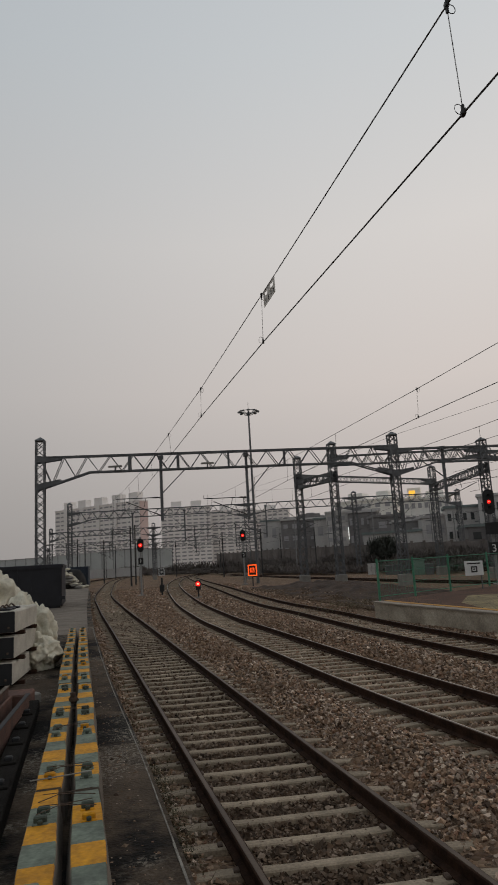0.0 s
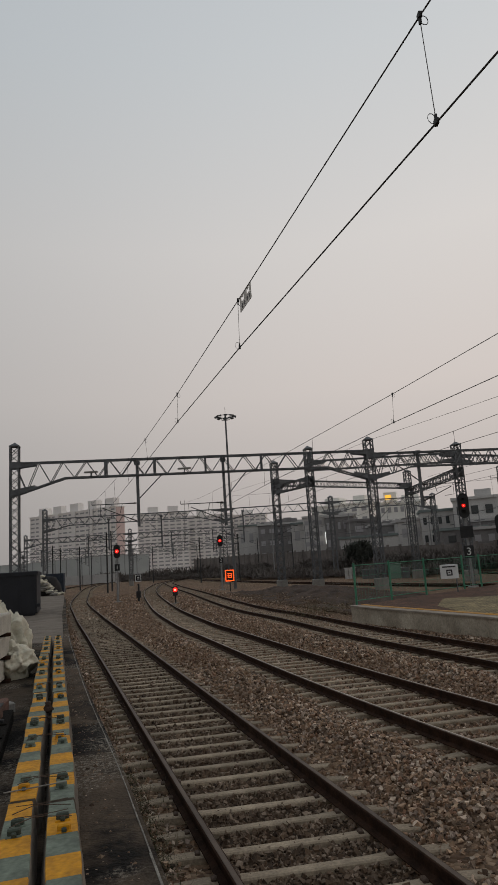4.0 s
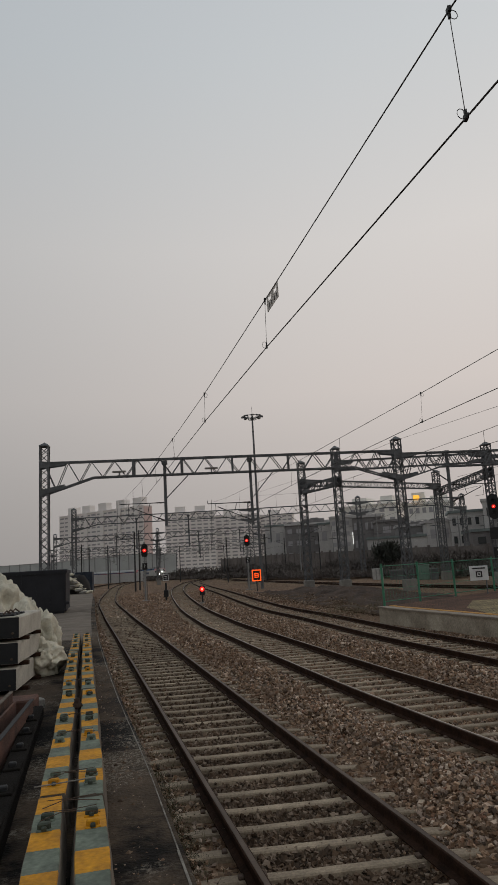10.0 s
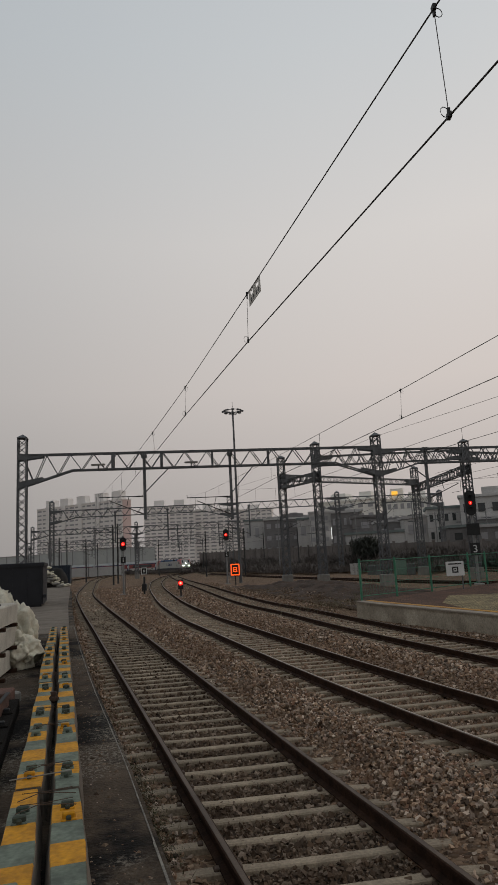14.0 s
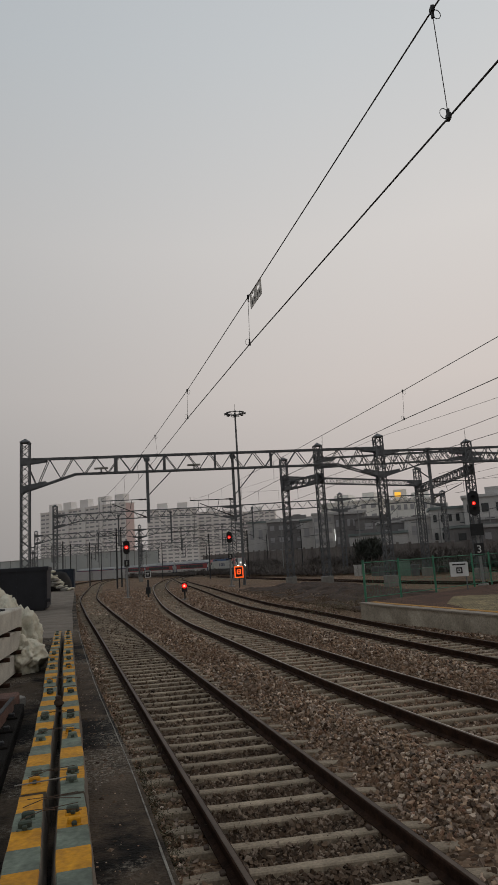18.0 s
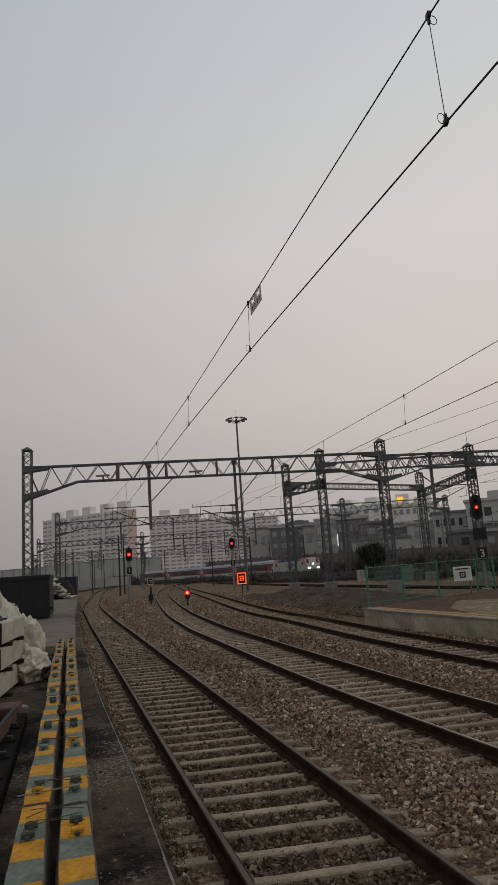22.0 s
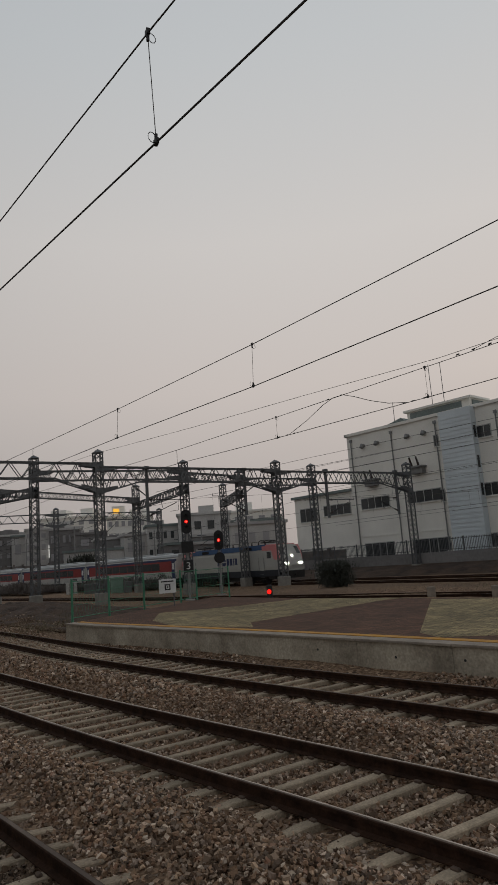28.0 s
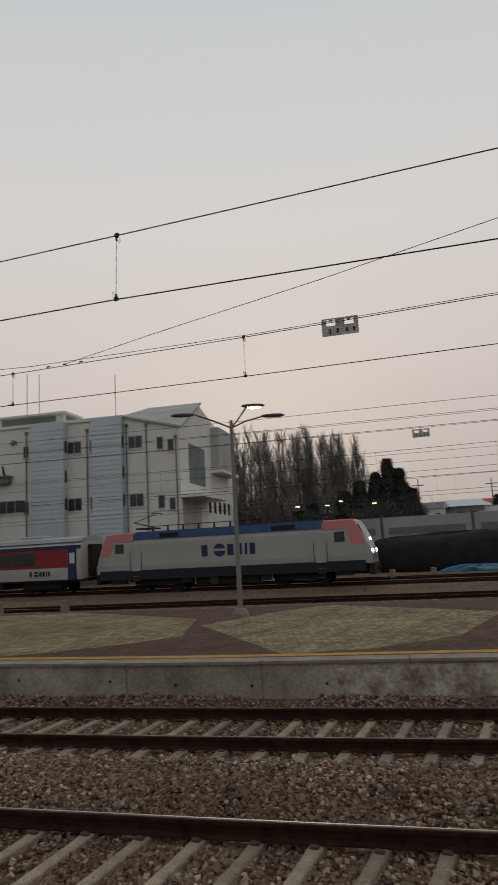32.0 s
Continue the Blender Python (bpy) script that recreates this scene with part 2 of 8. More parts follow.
M_slab = slab_mat("stained_concrete_slab")
M_apron = mat("pale_worn_concrete", (0.20, 0.165, 0.13), (0.09, 0.074, 0.058), 0.7, 0.92, bump=0.4, fine=16, stain=0.6)
M_white_line = mat("worn_white_paint", (0.30, 0.275, 0.235), (0.09, 0.078, 0.066), 7.0, 0.9)
M_wall = mat("old_concrete_wall", (0.45, 0.395, 0.31), (0.21, 0.178, 0.135), 0.8, 0.9, bump=0.35, fine=18, stain=0.55)
M_patch = mat("white_render_patch", (0.66, 0.60, 0.50), (0.20, 0.155, 0.11), 2.6, 0.9, bump=0.4, fine=16, stain=0.6)
M_coping = mat("coping_concrete", (0.33, 0.28, 0.225), (0.19, 0.16, 0.13), 2.0, 0.85)
M_tactile = mat("yellow_tactile_paving", (0.52, 0.27, 0.035), (0.33, 0.16, 0.03), 3.0, 0.8)
M_pave_brown = paver_mat("brown_pavers", (0.125, 0.060, 0.035), (0.058, 0.029, 0.018), (0.020, 0.013, 0.009))
M_pave_beige = paver_mat("beige_pavers", (0.31, 0.245, 0.125), (0.135, 0.105, 0.06), (0.028, 0.021, 0.014))
M_steel = mat("galvanised_steel", (0.155, 0.16, 0.165), (0.085, 0.087, 0.09), 1.5, 0.6, 0.4, 0.1, 30)
M_steel_dark = mat("dark_weathered_steel", (0.055, 0.055, 0.055), (0.03, 0.03, 0.03), 2.0, 0.65, 0.4, 0.1, 30)
M_footing = mat("footing_concrete", (0.25, 0.235, 0.21), None, 2.0, 0.9)
M_wire = mat("dull_copper_wire", (0.075, 0.07, 0.066), None, 4.0, 0.6, 0.5, 0.0)
M_insul = mat("brown_insulator", (0.045, 0.028, 0.024), None, 5.0, 0.35)
M_black = mat("matt_black_paint", (0.013, 0.013, 0.014), (0.02, 0.02, 0.02), 5.0, 0.6)
M_red = mat("red_signal_lens", (0.6, 0.02, 0.015), None, 5.0, 0.3, emit=(1.0, 0.012, 0.008), power=1.5, bump=0)
M_red_core = mat("red_signal_core", (0.9, 0.3, 0.2), None, 5.0, 0.3, emit=(1.0, 0.22, 0.14), power=2.6, bump=0)
M_orange = mat("orange_led", (0.8, 0.2, 0.02), None, 5.0, 0.3, emit=(1.0, 0.085, 0.012), power=1.25, bump=0)
M_lamp_on = mat("lit_lamp_glass", (1, 0.9, 0.6), None, 5.0, 0.3, emit=(1.0, 0.82, 0.40), power=6.0, bump=0)
M_head_on = mat("headlight_glass", (1, 1, 1), None, 5.0, 0.3, emit=(1.0, 0.96, 0.86), power=24.0, bump=0)
M_white_sign = mat("white_sign_panel", (0.72, 0.72, 0.71), (0.6, 0.6, 0.58), 1.0, 0.5, bump=0)
M_digit = mat("white_digits", (0.7, 0.7, 0.68), None, 1.0, 0.6, bump=0)
M_dark_print = mat("dark_print", (0.05, 0.045, 0.045), None, 1.0, 0.6, bump=0)
M_green = mat("green_fence_paint", (0.075, 0.25, 0.15), (0.045, 0.16, 0.095), 4.0, 0.6)
M_greenbox = mat("pale_green_cabinet", (0.20, 0.30, 0.235), (0.15, 0.23, 0.18), 1.5, 0.65)
M_greybox = mat("grey_cabinet", (0.17, 0.17, 0.165), (0.10, 0.10, 0.10), 1.5, 0.65)
M_sleeper_new = mat("new_concrete", (0.52, 0.49, 0.42), (0.36, 0.33, 0.28), 2.0, 0.88, bump=0.2, fine=30)
M_sleeper_end = mat("black_coated_end", (0.018, 0.018, 0.019), None, 3.0, 0.7)
M_yellow = mat("yellow_striped_paint", (0.63, 0.285, 0.005), (0.38, 0.165, 0.006), 4.0, 0.75, bump=0.25, fine=25, stain=0.5)
M_mint = mat("grey_green_paint", (0.175, 0.21, 0.16), (0.085, 0.10, 0.078), 4.0, 0.78, bump=0.25, fine=25, stain=0.5)
M_bag = mat("dirty_white_woven_sheet", (0.66, 0.62, 0.50), (0.42, 0.385, 0.30), 1.6, 0.85, bump=0.5, fine=14, dist=0.03)
M_bin = mat("dark_navy_container_steel", (0.018, 0.019, 0.024), (0.011, 0.011, 0.014), 1.0, 0.6)
M_bluebin = mat("blue_container_steel", (0.022, 0.032, 0.048), (0.014, 0.02, 0.03), 1.0, 0.6)
M_rust = mat("rust_red_steel", (0.13, 0.062, 0.044), (0.05, 0.028, 0.021), 3.0, 0.85, bump=0.3)
M_bld = mat("white_building_render", (0.82, 0.80, 0.745), (0.72, 0.70, 0.65), 0.35, 0.85, bump=0.08, fine=8, stain=0.3)
M_ribbed = mat("pale_blue_metal_cladding", (0.62, 0.68, 0.71), (0.54, 0.59, 0.62), 0.4, 0.5, 0.1, bump=0.05, fine=10, stain=0.2)
M_bld_grey = mat("grey_render", (0.52, 0.507, 0.488), (0.403, 0.39, 0.377), 0.3, 0.85, bump=0.08, fine=6)
M_bld_dark = mat("dark_cladding", (0.215, 0.205, 0.202), (0.15, 0.143, 0.14), 0.3, 0.8, bump=0.08, fine=6)
M_roof = mat("grey_green_roof", (0.20, 0.235, 0.225), (0.14, 0.165, 0.16), 0.5, 0.75, bump=0.1, fine=8)
M_glass = mat("dark_window_glass", (0.028, 0.031, 0.033), (0.045, 0.05, 0.052), 0.6, 0.12, bump=0.0, spec=0.5)
M_frame = mat("window_frame_paint", (0.45, 0.45, 0.43), None, 2.0, 0.6, bump=0)
M_pipe = mat("grey_pipe", (0.25, 0.25, 0.245), None, 2.0, 0.6)
# distance haze is put into these pale wall and glazing colours
M_apt = mat("hazed_apartment_wall", (0.80, 0.765, 0.735), (0.72, 0.685, 0.66), 0.05, 0.9, bump=0, stain=0.15)
M_apt_win = mat("hazed_apartment_glazing", (0.37, 0.36, 0.36), (0.29, 0.285, 0.29), 0.2, 0.4, bump=0, stain=0.1)
M_bark = mat("grey_bark", (0.19, 0.17, 0.15), (0.12, 0.105, 0.095), 3.0, 0.95, bump=0.4)
# twigs and needles are lightened, with the haze put into their colour
M_twig = mat("hazed_bare_twigs", (0.38, 0.35, 0.33), (0.28, 0.255, 0.24), 1.0, 0.95, bump=0)
M_conifer = mat("hazed_conifer_needles", (0.20, 0.207, 0.187), (0.14, 0.147, 0.133), 0.8, 0.95, bump=0, rnd=0.2)
M_hedge = mat("bare_hedge", (0.155, 0.132, 0.115), (0.085, 0.07, 0.062), 0.9, 0.95, bump=0.2)
M_evergreen = mat("dark_evergreen", (0.0633, 0.0667, 0.0529), (0.0345, 0.0368, 0.0299), 0.8, 0.95, bump=0)
M_grass = mat("dry_grass", (0.16, 0.13, 0.075), (0.09, 0.08, 0.045), 1.0, 0.95, bump=0.2)
M_viaduct = mat("viaduct_concrete", (0.42, 0.41, 0.395), (0.33, 0.32, 0.31), 0.1, 0.9, bump=0.05)
M_tarp = mat("black_tarpaulin", (0.021, 0.021, 0.022), (0.012, 0.012, 0.013), 0.8, 0.85, bump=0.4, fine=1.2, dist=0.3, spec=0.1)
M_tag = mat("worn_tag_plate", (0.66, 0.63, 0.58), (0.42, 0.39, 0.35), 9.0, 0.6, 0.2)
M_fastener = mat("dark_green_fastener", (0.055, 0.07, 0.05), (0.028, 0.034, 0.025), 9.0, 0.7)
M_bluetarp = mat("blue_tarpaulin", (0.03, 0.11, 0.20), (0.09, 0.19, 0.27), 0.8, 0.6, bump=0.4, fine=6)
M_orange_roof = mat("orange_roof_sheet", (0.50, 0.12, 0.06), None, 0.5, 0.7)
M_loco_white = mat("loco_light_grey_paint", (0.42, 0.42, 0.39), (0.36, 0.36, 0.335), 0.5, 0.45, bump=0.02, stain=0.2)
M_loco_blue = mat("loco_blue_paint", (0.05, 0.115, 0.25), (0.04, 0.09, 0.19), 0.6, 0.45, bump=0.02, stain=0.2)
M_letter = mat("dark_blue_livery_mark", (0.022, 0.035, 0.10), (0.018, 0.028, 0.075), 0.8, 0.5, bump=0.02)
M_loco_navy = mat("loco_navy_skirt", (0.014, 0.019, 0.028), (0.010, 0.013, 0.018), 0.8, 0.5, bump=0.05)
M_loco_pink = mat("loco_coral_red_paint", (0.64, 0.25, 0.25), (0.55, 0.20, 0.20), 0.8, 0.45, bump=0.02, stain=0.2)
M_coach_red = mat("coach_red_paint", (0.29, 0.03, 0.028), (0.22, 0.026, 0.024), 0.5, 0.45, bump=0.02, stain=0.2)
M_coach_white = mat("coach_white_paint", (0.50, 0.49, 0.46), (0.41, 0.40, 0.38), 0.5, 0.45, bump=0.02, stain=0.2)
M_coach_roof = mat("coach_grey_roof", (0.40, 0.41, 0.41), (0.30, 0.31, 0.31), 0.4, 0.6, bump=0.02)
M_oiled = mat("black_oiled_timber", (0.016, 0.014, 0.012), (0.008, 0.007, 0.006), 3.0, 0.9, bump=0.4, spec=0.06)
M_under = mat("grimy_underframe", (0.025, 0.023, 0.022), (0.016, 0.015, 0.014), 2.0, 0.85)


# ---- mesh tools ----
class MB:
    """Collects boxes, bars, tubes and sweeps into one mesh."""

    def __init__(self):
        self.v, self.f = [], []

    def add(self, vs, fs):
        k = len(self.v)
        self.v.extend(tuple(p) for p in vs)
        self.f.extend(tuple(i + k for i in f) for f in fs)
        return self

    def box(self, x0, y0, z0, x1, y1, z1, m=None, ch=0.0):
        if ch:
            return self.chbox(x0, y0, z0, x1, y1, z1, ch, m)
        vs = [Vector(p) for p in ((x0, y0, z0), (x1, y0, z0), (x1, y1, z0), (x0, y1, z0), (x0, y0, z1), (x1, y0, z1), (x1, y1, z1), (x0, y1, z1))]
        if m is not None:
            vs = [m @ p for p in vs]
        return self.add(vs, ((0, 3, 2, 1), (4, 5, 6, 7), (0, 1, 5, 4), (1, 2, 6, 5), (2, 3, 7, 6), (3, 0, 4, 7)))

    def chbox(self, x0, y0, z0, x1, y1, z1, c, m=None):
        """A box whose upright and upper edges are bevelled."""
        def ring(k, z):
            return [(x0 + k, y0 + c, z), (x0 + c, y0 + k, z), (x1 - c, y0 + k, z), (x1 - k, y0 + c, z), (x1 - k, y1 - c, z), (x1 - c, y1 - k, z), (x0 + c, y1 - k, z), (x0 + k, y1 - c, z)]
        top = [(x0 + 2 * c, y0 + c, z1), (x0 + 2 * c, y0 + c, z1)]
        vs = ring(0, z0) + ring(0, z1 - c)
        q = c
        vs += [(x0 + q, y0 + c + q * .4, z1), (x0 + c + q * .4, y0 + q, z1), (x1 - c - q * .4, y0 + q, z1), (x1 - q, y0 + c + q * .4, z1), (x1 - q, y1 - c - q * .4, z1), (x1 - c - q * .4, y1 - q, z1), (x0 + c + q * .4, y1 - q, z1), (x0 + q, y1 - c - q * .4, z1)]
        vs = [Vector(p) for p in vs]
        if m is not None:
            vs = [m @ p for p in vs]
        fs = [tuple(reversed(range(8))), tuple(range(16, 24))]
        for a in (0, 8):
            fs += [(a + i, a + (i + 1) % 8, a + 8 + (i + 1) % 8, a + 8 + i) for i in range(8)]
        return self.add(vs, fs)

    def bar(self, p, q, w, h=None):
        p, q = Vector(p), Vector(q)
        h = h or w
        d = (q - p).normalized()
        up = Vector((0, 0, 1)) if abs(d.z) < 0.95 else Vector((0, 1, 0))
        a = d.cross(up).normalized() * (w / 2)
        b = a.normalized().cross(d).normalized() * (h / 2)
        vs = [p - a - b, p + a - b, p + a + b, p - a + b, q - a - b, q + a - b, q + a + b, q - a + b]
        return self.add(vs, ((0, 3, 2, 1), (4, 5, 6, 7), (0, 1, 5, 4), (1, 2, 6, 5), (2, 3, 7, 6), (3, 0, 4, 7)))

    def tube(self, pts, r, n=6, r1=None, caps=True):
        pts = [Vector(p) for p in pts]
        k, m = len(self.v), len(pts)
        for i, p in enumerate(pts):
            d = (pts[min(i + 1, m - 1)] - pts[max(i - 1, 0)]).normalized()
            up = Vector((0, 0, 1)) if abs(d.z) < 0.95 else Vector((0, 1, 0))
            a = d.cross(up).normalized()
            b = a.cross(d).normalized()
            rr = r if r1 is None else r + (r1 - r) * i / max(m - 1, 1)
            for j in range(n):
                c, s = math.cos(2 * math.pi * j / n), math.sin(2 * math.pi * j / n)
                self.v.append(tuple(p + a * (rr * c) + b * (rr * s)))
        for i in range(m - 1):
            for j in range(n):
                self.f.append((k + i * n + j, k + i * n + (j + 1) % n, k + (i + 1) * n + (j + 1) % n, k + (i + 1) * n + j))
        if caps:
            self.f.append(tuple(k + j for j in reversed(range(n))))
            self.f.append(tuple(k + (m - 1) * n + j for j in range(n)))
        return self

    def disc(self, c, d, r, t, n=16, r1=None):
        """A flat cylinder at c with its axis along d."""
        c, d = Vector(c), Vector(d).normalized()
        return self.tube([c, c + d * t], r, n, r1)

    def prism(self, poly, z0, z1):
        n = len(poly)
        vs = [(x, y, z0) for x, y in poly] + [(x, y, z1) for x, y in poly]
        fs = [tuple(reversed(range(n))), tuple(range(n, 2 * n))] + [(i, (i + 1) % n, n + (i + 1) % n, n + i) for i in range(n)]
        return self.add(vs, fs)

    def loft(self, rings, closed=True, caps=True):
        k, n = len(self.v), len(rings[0])
        for r in rings:
            self.v.extend(tuple(p) for p in r)
        for i in range(len(rings) - 1):
            for j in range(n if closed else n - 1):
                self.f.append((k + i * n + j, k + i * n + (j + 1) % n, k + (i + 1) * n + (j + 1) % n, k + (i + 1) * n + j))
        if caps and closed:
            self.f.append(tuple(k + j for j in reversed(range(n))))
            self.f.append(tuple(k + (len(rings) - 1) * n + j for j in range(n)))
        return self

    def data(self, name, material, smooth=False):
        me = bpy.data.meshes.new(name)
        me.from_pydata(self.v, [], self.f)
        bm = bmesh.new()
        bm.from_mesh(me)
        bmesh.ops.recalc_face_normals(bm, faces=bm.faces)
        bm.to_mesh(me)
        bm.free()
        me.materials.append(material)
        if smooth:
            me.polygons.foreach_set("use_smooth", [True] * len(me.polygons))
        return me


def part(name, mb, material, parent, label="", smooth=False, m=None):
    """Links a mesh as one object under a thing or under a part."""
    ob = new(name, mb.data(name, material, smooth) if isinstance(mb, MB) else mb)
    ob.parent = parent
    if m is not None:
        ob.matrix_basis = m
    return tagged(ob, label)


def thing(name, label, category, m=None, group="", kind=""):
    ob = new(name)
    if m is not None:
        ob.matrix_basis = m
    return tagged(ob, label, category, group, kind)


def solo(name, mb, material, label, category, group="", kind="", smooth=False, m=None):
    ob = new(name, mb.data(name, material, smooth))
    if m is not None:
        ob.matrix_basis = m
    return tagged(ob, label, category, group, kind)


def bulk(name, verts, tris, material, label, category, smooth=False):
    """One mesh from arrays of many small pieces."""
    me = bpy.data.meshes.new(name)
    me.vertices.add(len(verts))
    me.vertices.foreach_set("co", verts.astype(np.float32).ravel())
    me.loops.add(tris.size)
    me.loops.foreach_set("vertex_index", tris.astype(np.int32).ravel())
    me.polygons.add(len(tris))
    me.polygons.foreach_set("loop_start", np.arange(0, tris.size, 3, dtype=np.int32))
    me.polygons.foreach_set("use_smooth", np.zeros(len(tris), dtype=bool))
    me.update(calc_edges=True)
    me.materials.append(material)
    ob = new(name, me)
    return tagged(ob, label, category, kind="stuff")


def curve(ctrl, step):
    """A smooth line through control points, at even steps."""
    c = [Vector((x, y, 0)) for x, y in ctrl]
    c = [2 * c[0] - c[1]] + c + [2 * c[-1] - c[-2]]
    fine = []
    for i in range(1, len(c) - 2):
        p0, p1, p2, p3 = c[i - 1:i + 3]
        n = max(4, int((p2 - p1).length / 0.5))
        for k in range(n):
            t = k / n
            fine.append(0.5 * (2 * p1 + (p2 - p0) * t + (2 * p0 - 5 * p1 + 4 * p2 - p3) * t * t + (3 * p1 - p0 - 3 * p2 + p3) * t ** 3))
    fine.append(c[-2])
    s = [0.0]
    for a, b in zip(fine, fine[1:]):
        s.append(s[-1] + (b - a).length)
    xs, ys = [p.x for p in fine], [p.y for p in fine]
    ss = np.arange(0, s[-1], step)
    return np.stack([np.interp(ss, s, xs), np.interp(ss, s, ys)], 1)


def sides(line):
    d = np.gradient(line, axis=0)
    d /= np.linalg.norm(d, axis=1)[:, None]
    return d, np.stack([d[:, 1], -d[:, 0]], 1)


# ---- the ground and the tracks ----
TRACKS = {
    "one": [(6.0, -15), (0.73, 5.5), (-0.46, 10.15), (-4.55, 26.2), (-8.8, 42.9), (-14.2, 65.5), (-20.4, 97), (-26.6, 130), (-32.6, 168), (-36.5, 205), (-37, 245), (-31, 290), (-20, 330)],
    "two": [(10.6, -15), (5.85, 1.3), (4.6, 5.75), (2.33, 13.7), (-0.27, 24.6), (-1.85, 31.65), (-4.55, 47.1), (-8.9, 79), (-12.0, 110), (-14, 150), (-12, 200), (-3, 260)],
    "three": [(15.2, -15), (9.75, 2.6), (8.1, 8.2), (6.2, 14.9), (4.53, 21.9), (2.94, 30.35), (0.64, 42), (-3.15, 70.4), (-8.5, 110), (-12.5, 150), (-11, 200), (-2, 260)],
    "four": [(36.4, -15), (31, 4), (28, 15), (24.6, 26), (21, 37), (17.8, 47), (14.6, 57), (10.2, 75), (4.5, 100), (-5, 150), (-8, 200), (0, 260)],
    "five": [(45.4, -15), (42.1, 0), (37.2, 22.2), (33.9, 38), (31.2, 54.5), (27.5, 72), (22, 94), (14.5, 122), (6, 150), (-7, 182), (-22, 210), (-38, 236), (-60, 258), (-88, 276), (-130, 292), (-200, 305), (-320, 315)],
    "seven": [(-24.5, 94), (-30, 122), (-37, 153.8), (-40.2, 189), (-42.2, 235.5), (-46, 262)],
    "six": [(50.2, -15), (46.8, 0), (41.9, 22.9), (38.6, 38.9), (36.0, 55.6), (32.2, 73.2), (26.6, 95.6), (19, 124), (10, 153), (-3, 186)],
}
LINES = {k: curve(v, 0.53) for k, v in TRACKS.items()}


def beside(p, line):
    """Distance from points to a line of points."""
    out = np.full(len(p), 1e9)
    for a in line[::2]:
        out = np.minimum(out, (p[:, 0] - a[0]) ** 2 + (p[:, 1] - a[1]) ** 2)
    return np.sqrt(out)


NEAR = {k: LINES[k][(LINES[k][:, 1] < 140)] for k in LINES}


def ground_z(p):
    """Height of the ballast and the soil round the tracks."""
    d = np.min([beside(p, NEAR[k]) for k in NEAR], axis=0)
    z = -0.228 + 0.148 * np.clip((d - 1.0) / 0.75, 0, 1) - 0.12 * np.clip((d - 2.6) / 2.0, 0, 1)
    z += 0.55 * np.exp(-(((p[:, 0] - 6.5) / 3.0) ** 2 + ((p[:, 1] - 52) / 14.0) ** 2))
    z += 0.35 * np.exp(-(((p[:, 0] - 26) / 3.5) ** 2 + ((p[:, 1] - 36) / 9.0) ** 2))
    near = np.exp(-(np.hypot(p[:, 0] - 3, p[:, 1] - 8) / 25) ** 2)
    w = np.sin(p[:, 0] * 2.3 + 1.3 * np.sin(p[:, 1] * 0.9)) * np.sin(p[:, 1] * 1.7 + p[:, 0])
    return z + near * 0.028 * w * np.clip((d - 1.2) / 0.5, 0, 1)


gx = np.concatenate([[-2500, -900, -400, -200, -120, -80, -60, -45, -35], np.arange(-28, 60.1, 0.7), [64, 70, 80, 100, 140, 220, 400, 900, 2500]])
gy = np.concatenate([[-2500, -900, -300, -120, -60, -30], np.arange(-16, 110.1, 0.8), [115, 125, 140, 160, 200, 260, 340, 500, 900, 1600, 2600]])
GX, GY = np.meshgrid(gx, gy)
gp = np.stack([GX.ravel(), GY.ravel()], 1)
gzv = np.where((np.abs(gp[:, 0]) < 70) & (gp[:, 1] > -20) & (gp[:, 1] < 120), 0.0, -0.3)
inner = gzv > -0.1
gzv[inner] = ground_z(gp[inner])
nx, ny = len(gx), len(gy)
gv = [(float(a), float(b), float(c)) for (a, b), c in zip(gp, gzv)]
gf = [(j * nx + i, j * nx + i + 1, (j + 1) * nx + i + 1, (j + 1) * nx + i) for j in range(ny - 1) for i in range(nx - 1)]
mb = MB()
mb.v, mb.f = gv, gf
solo("ground", mb, M_ground, "grey-brown railway ballast and dry soil across the yard", "ground", kind="structure", smooth=True)


def rail_ring(p, n, off):
    prof = [(-0.066, -0.15), (0.066, -0.15), (0.066, -0.138), (0.010, -0.118), (0.010, -0.045), (0.035, -0.036), (0.035, -0.004), (0.026, 0.0), (-0.026, 0.0), (-0.035, -0.004), (-0.035, -0.036), (-0.010, -0.045), (-0.010, -0.118), (-0.066, -0.138)]
    return [(p[0] + n[0] * (off + a), p[1] + n[1] * (off + a), z) for a, z in prof]


def sleeper_data(name, material):
    mb = MB()
    ys = [(-1.22, 0.07, -0.16), (-0.95, 0.075, -0.145), (-0.45, 0.062, -0.158), (0.45, 0.062, -0.158), (0.95, 0.075, -0.145), (1.22, 0.07, -0.16)]
    mb.loft([[(x, -w - 0.02, -0.32), (x, w + 0.02, -0.32), (x, w, z - 0.012), (x, w - 0.015, z), (x, -w + 0.015, z), (x, -w, z - 0.012)] for x, w, z in ys])
    return mb.data(name, material)


SLEEPER = sleeper_data("sleeper", M_sleeper)
clipmb = MB()
for sx in (-0.7525, 0.7525):
    for o in (-0.095, 0.095):
        clipmb.box(sx + o - 0.024, -0.042, -0.16, sx + o + 0.024, 0.042, -0.126, ch=0.008)
CLIP = clipmb.data("rail_clip", M_clip)


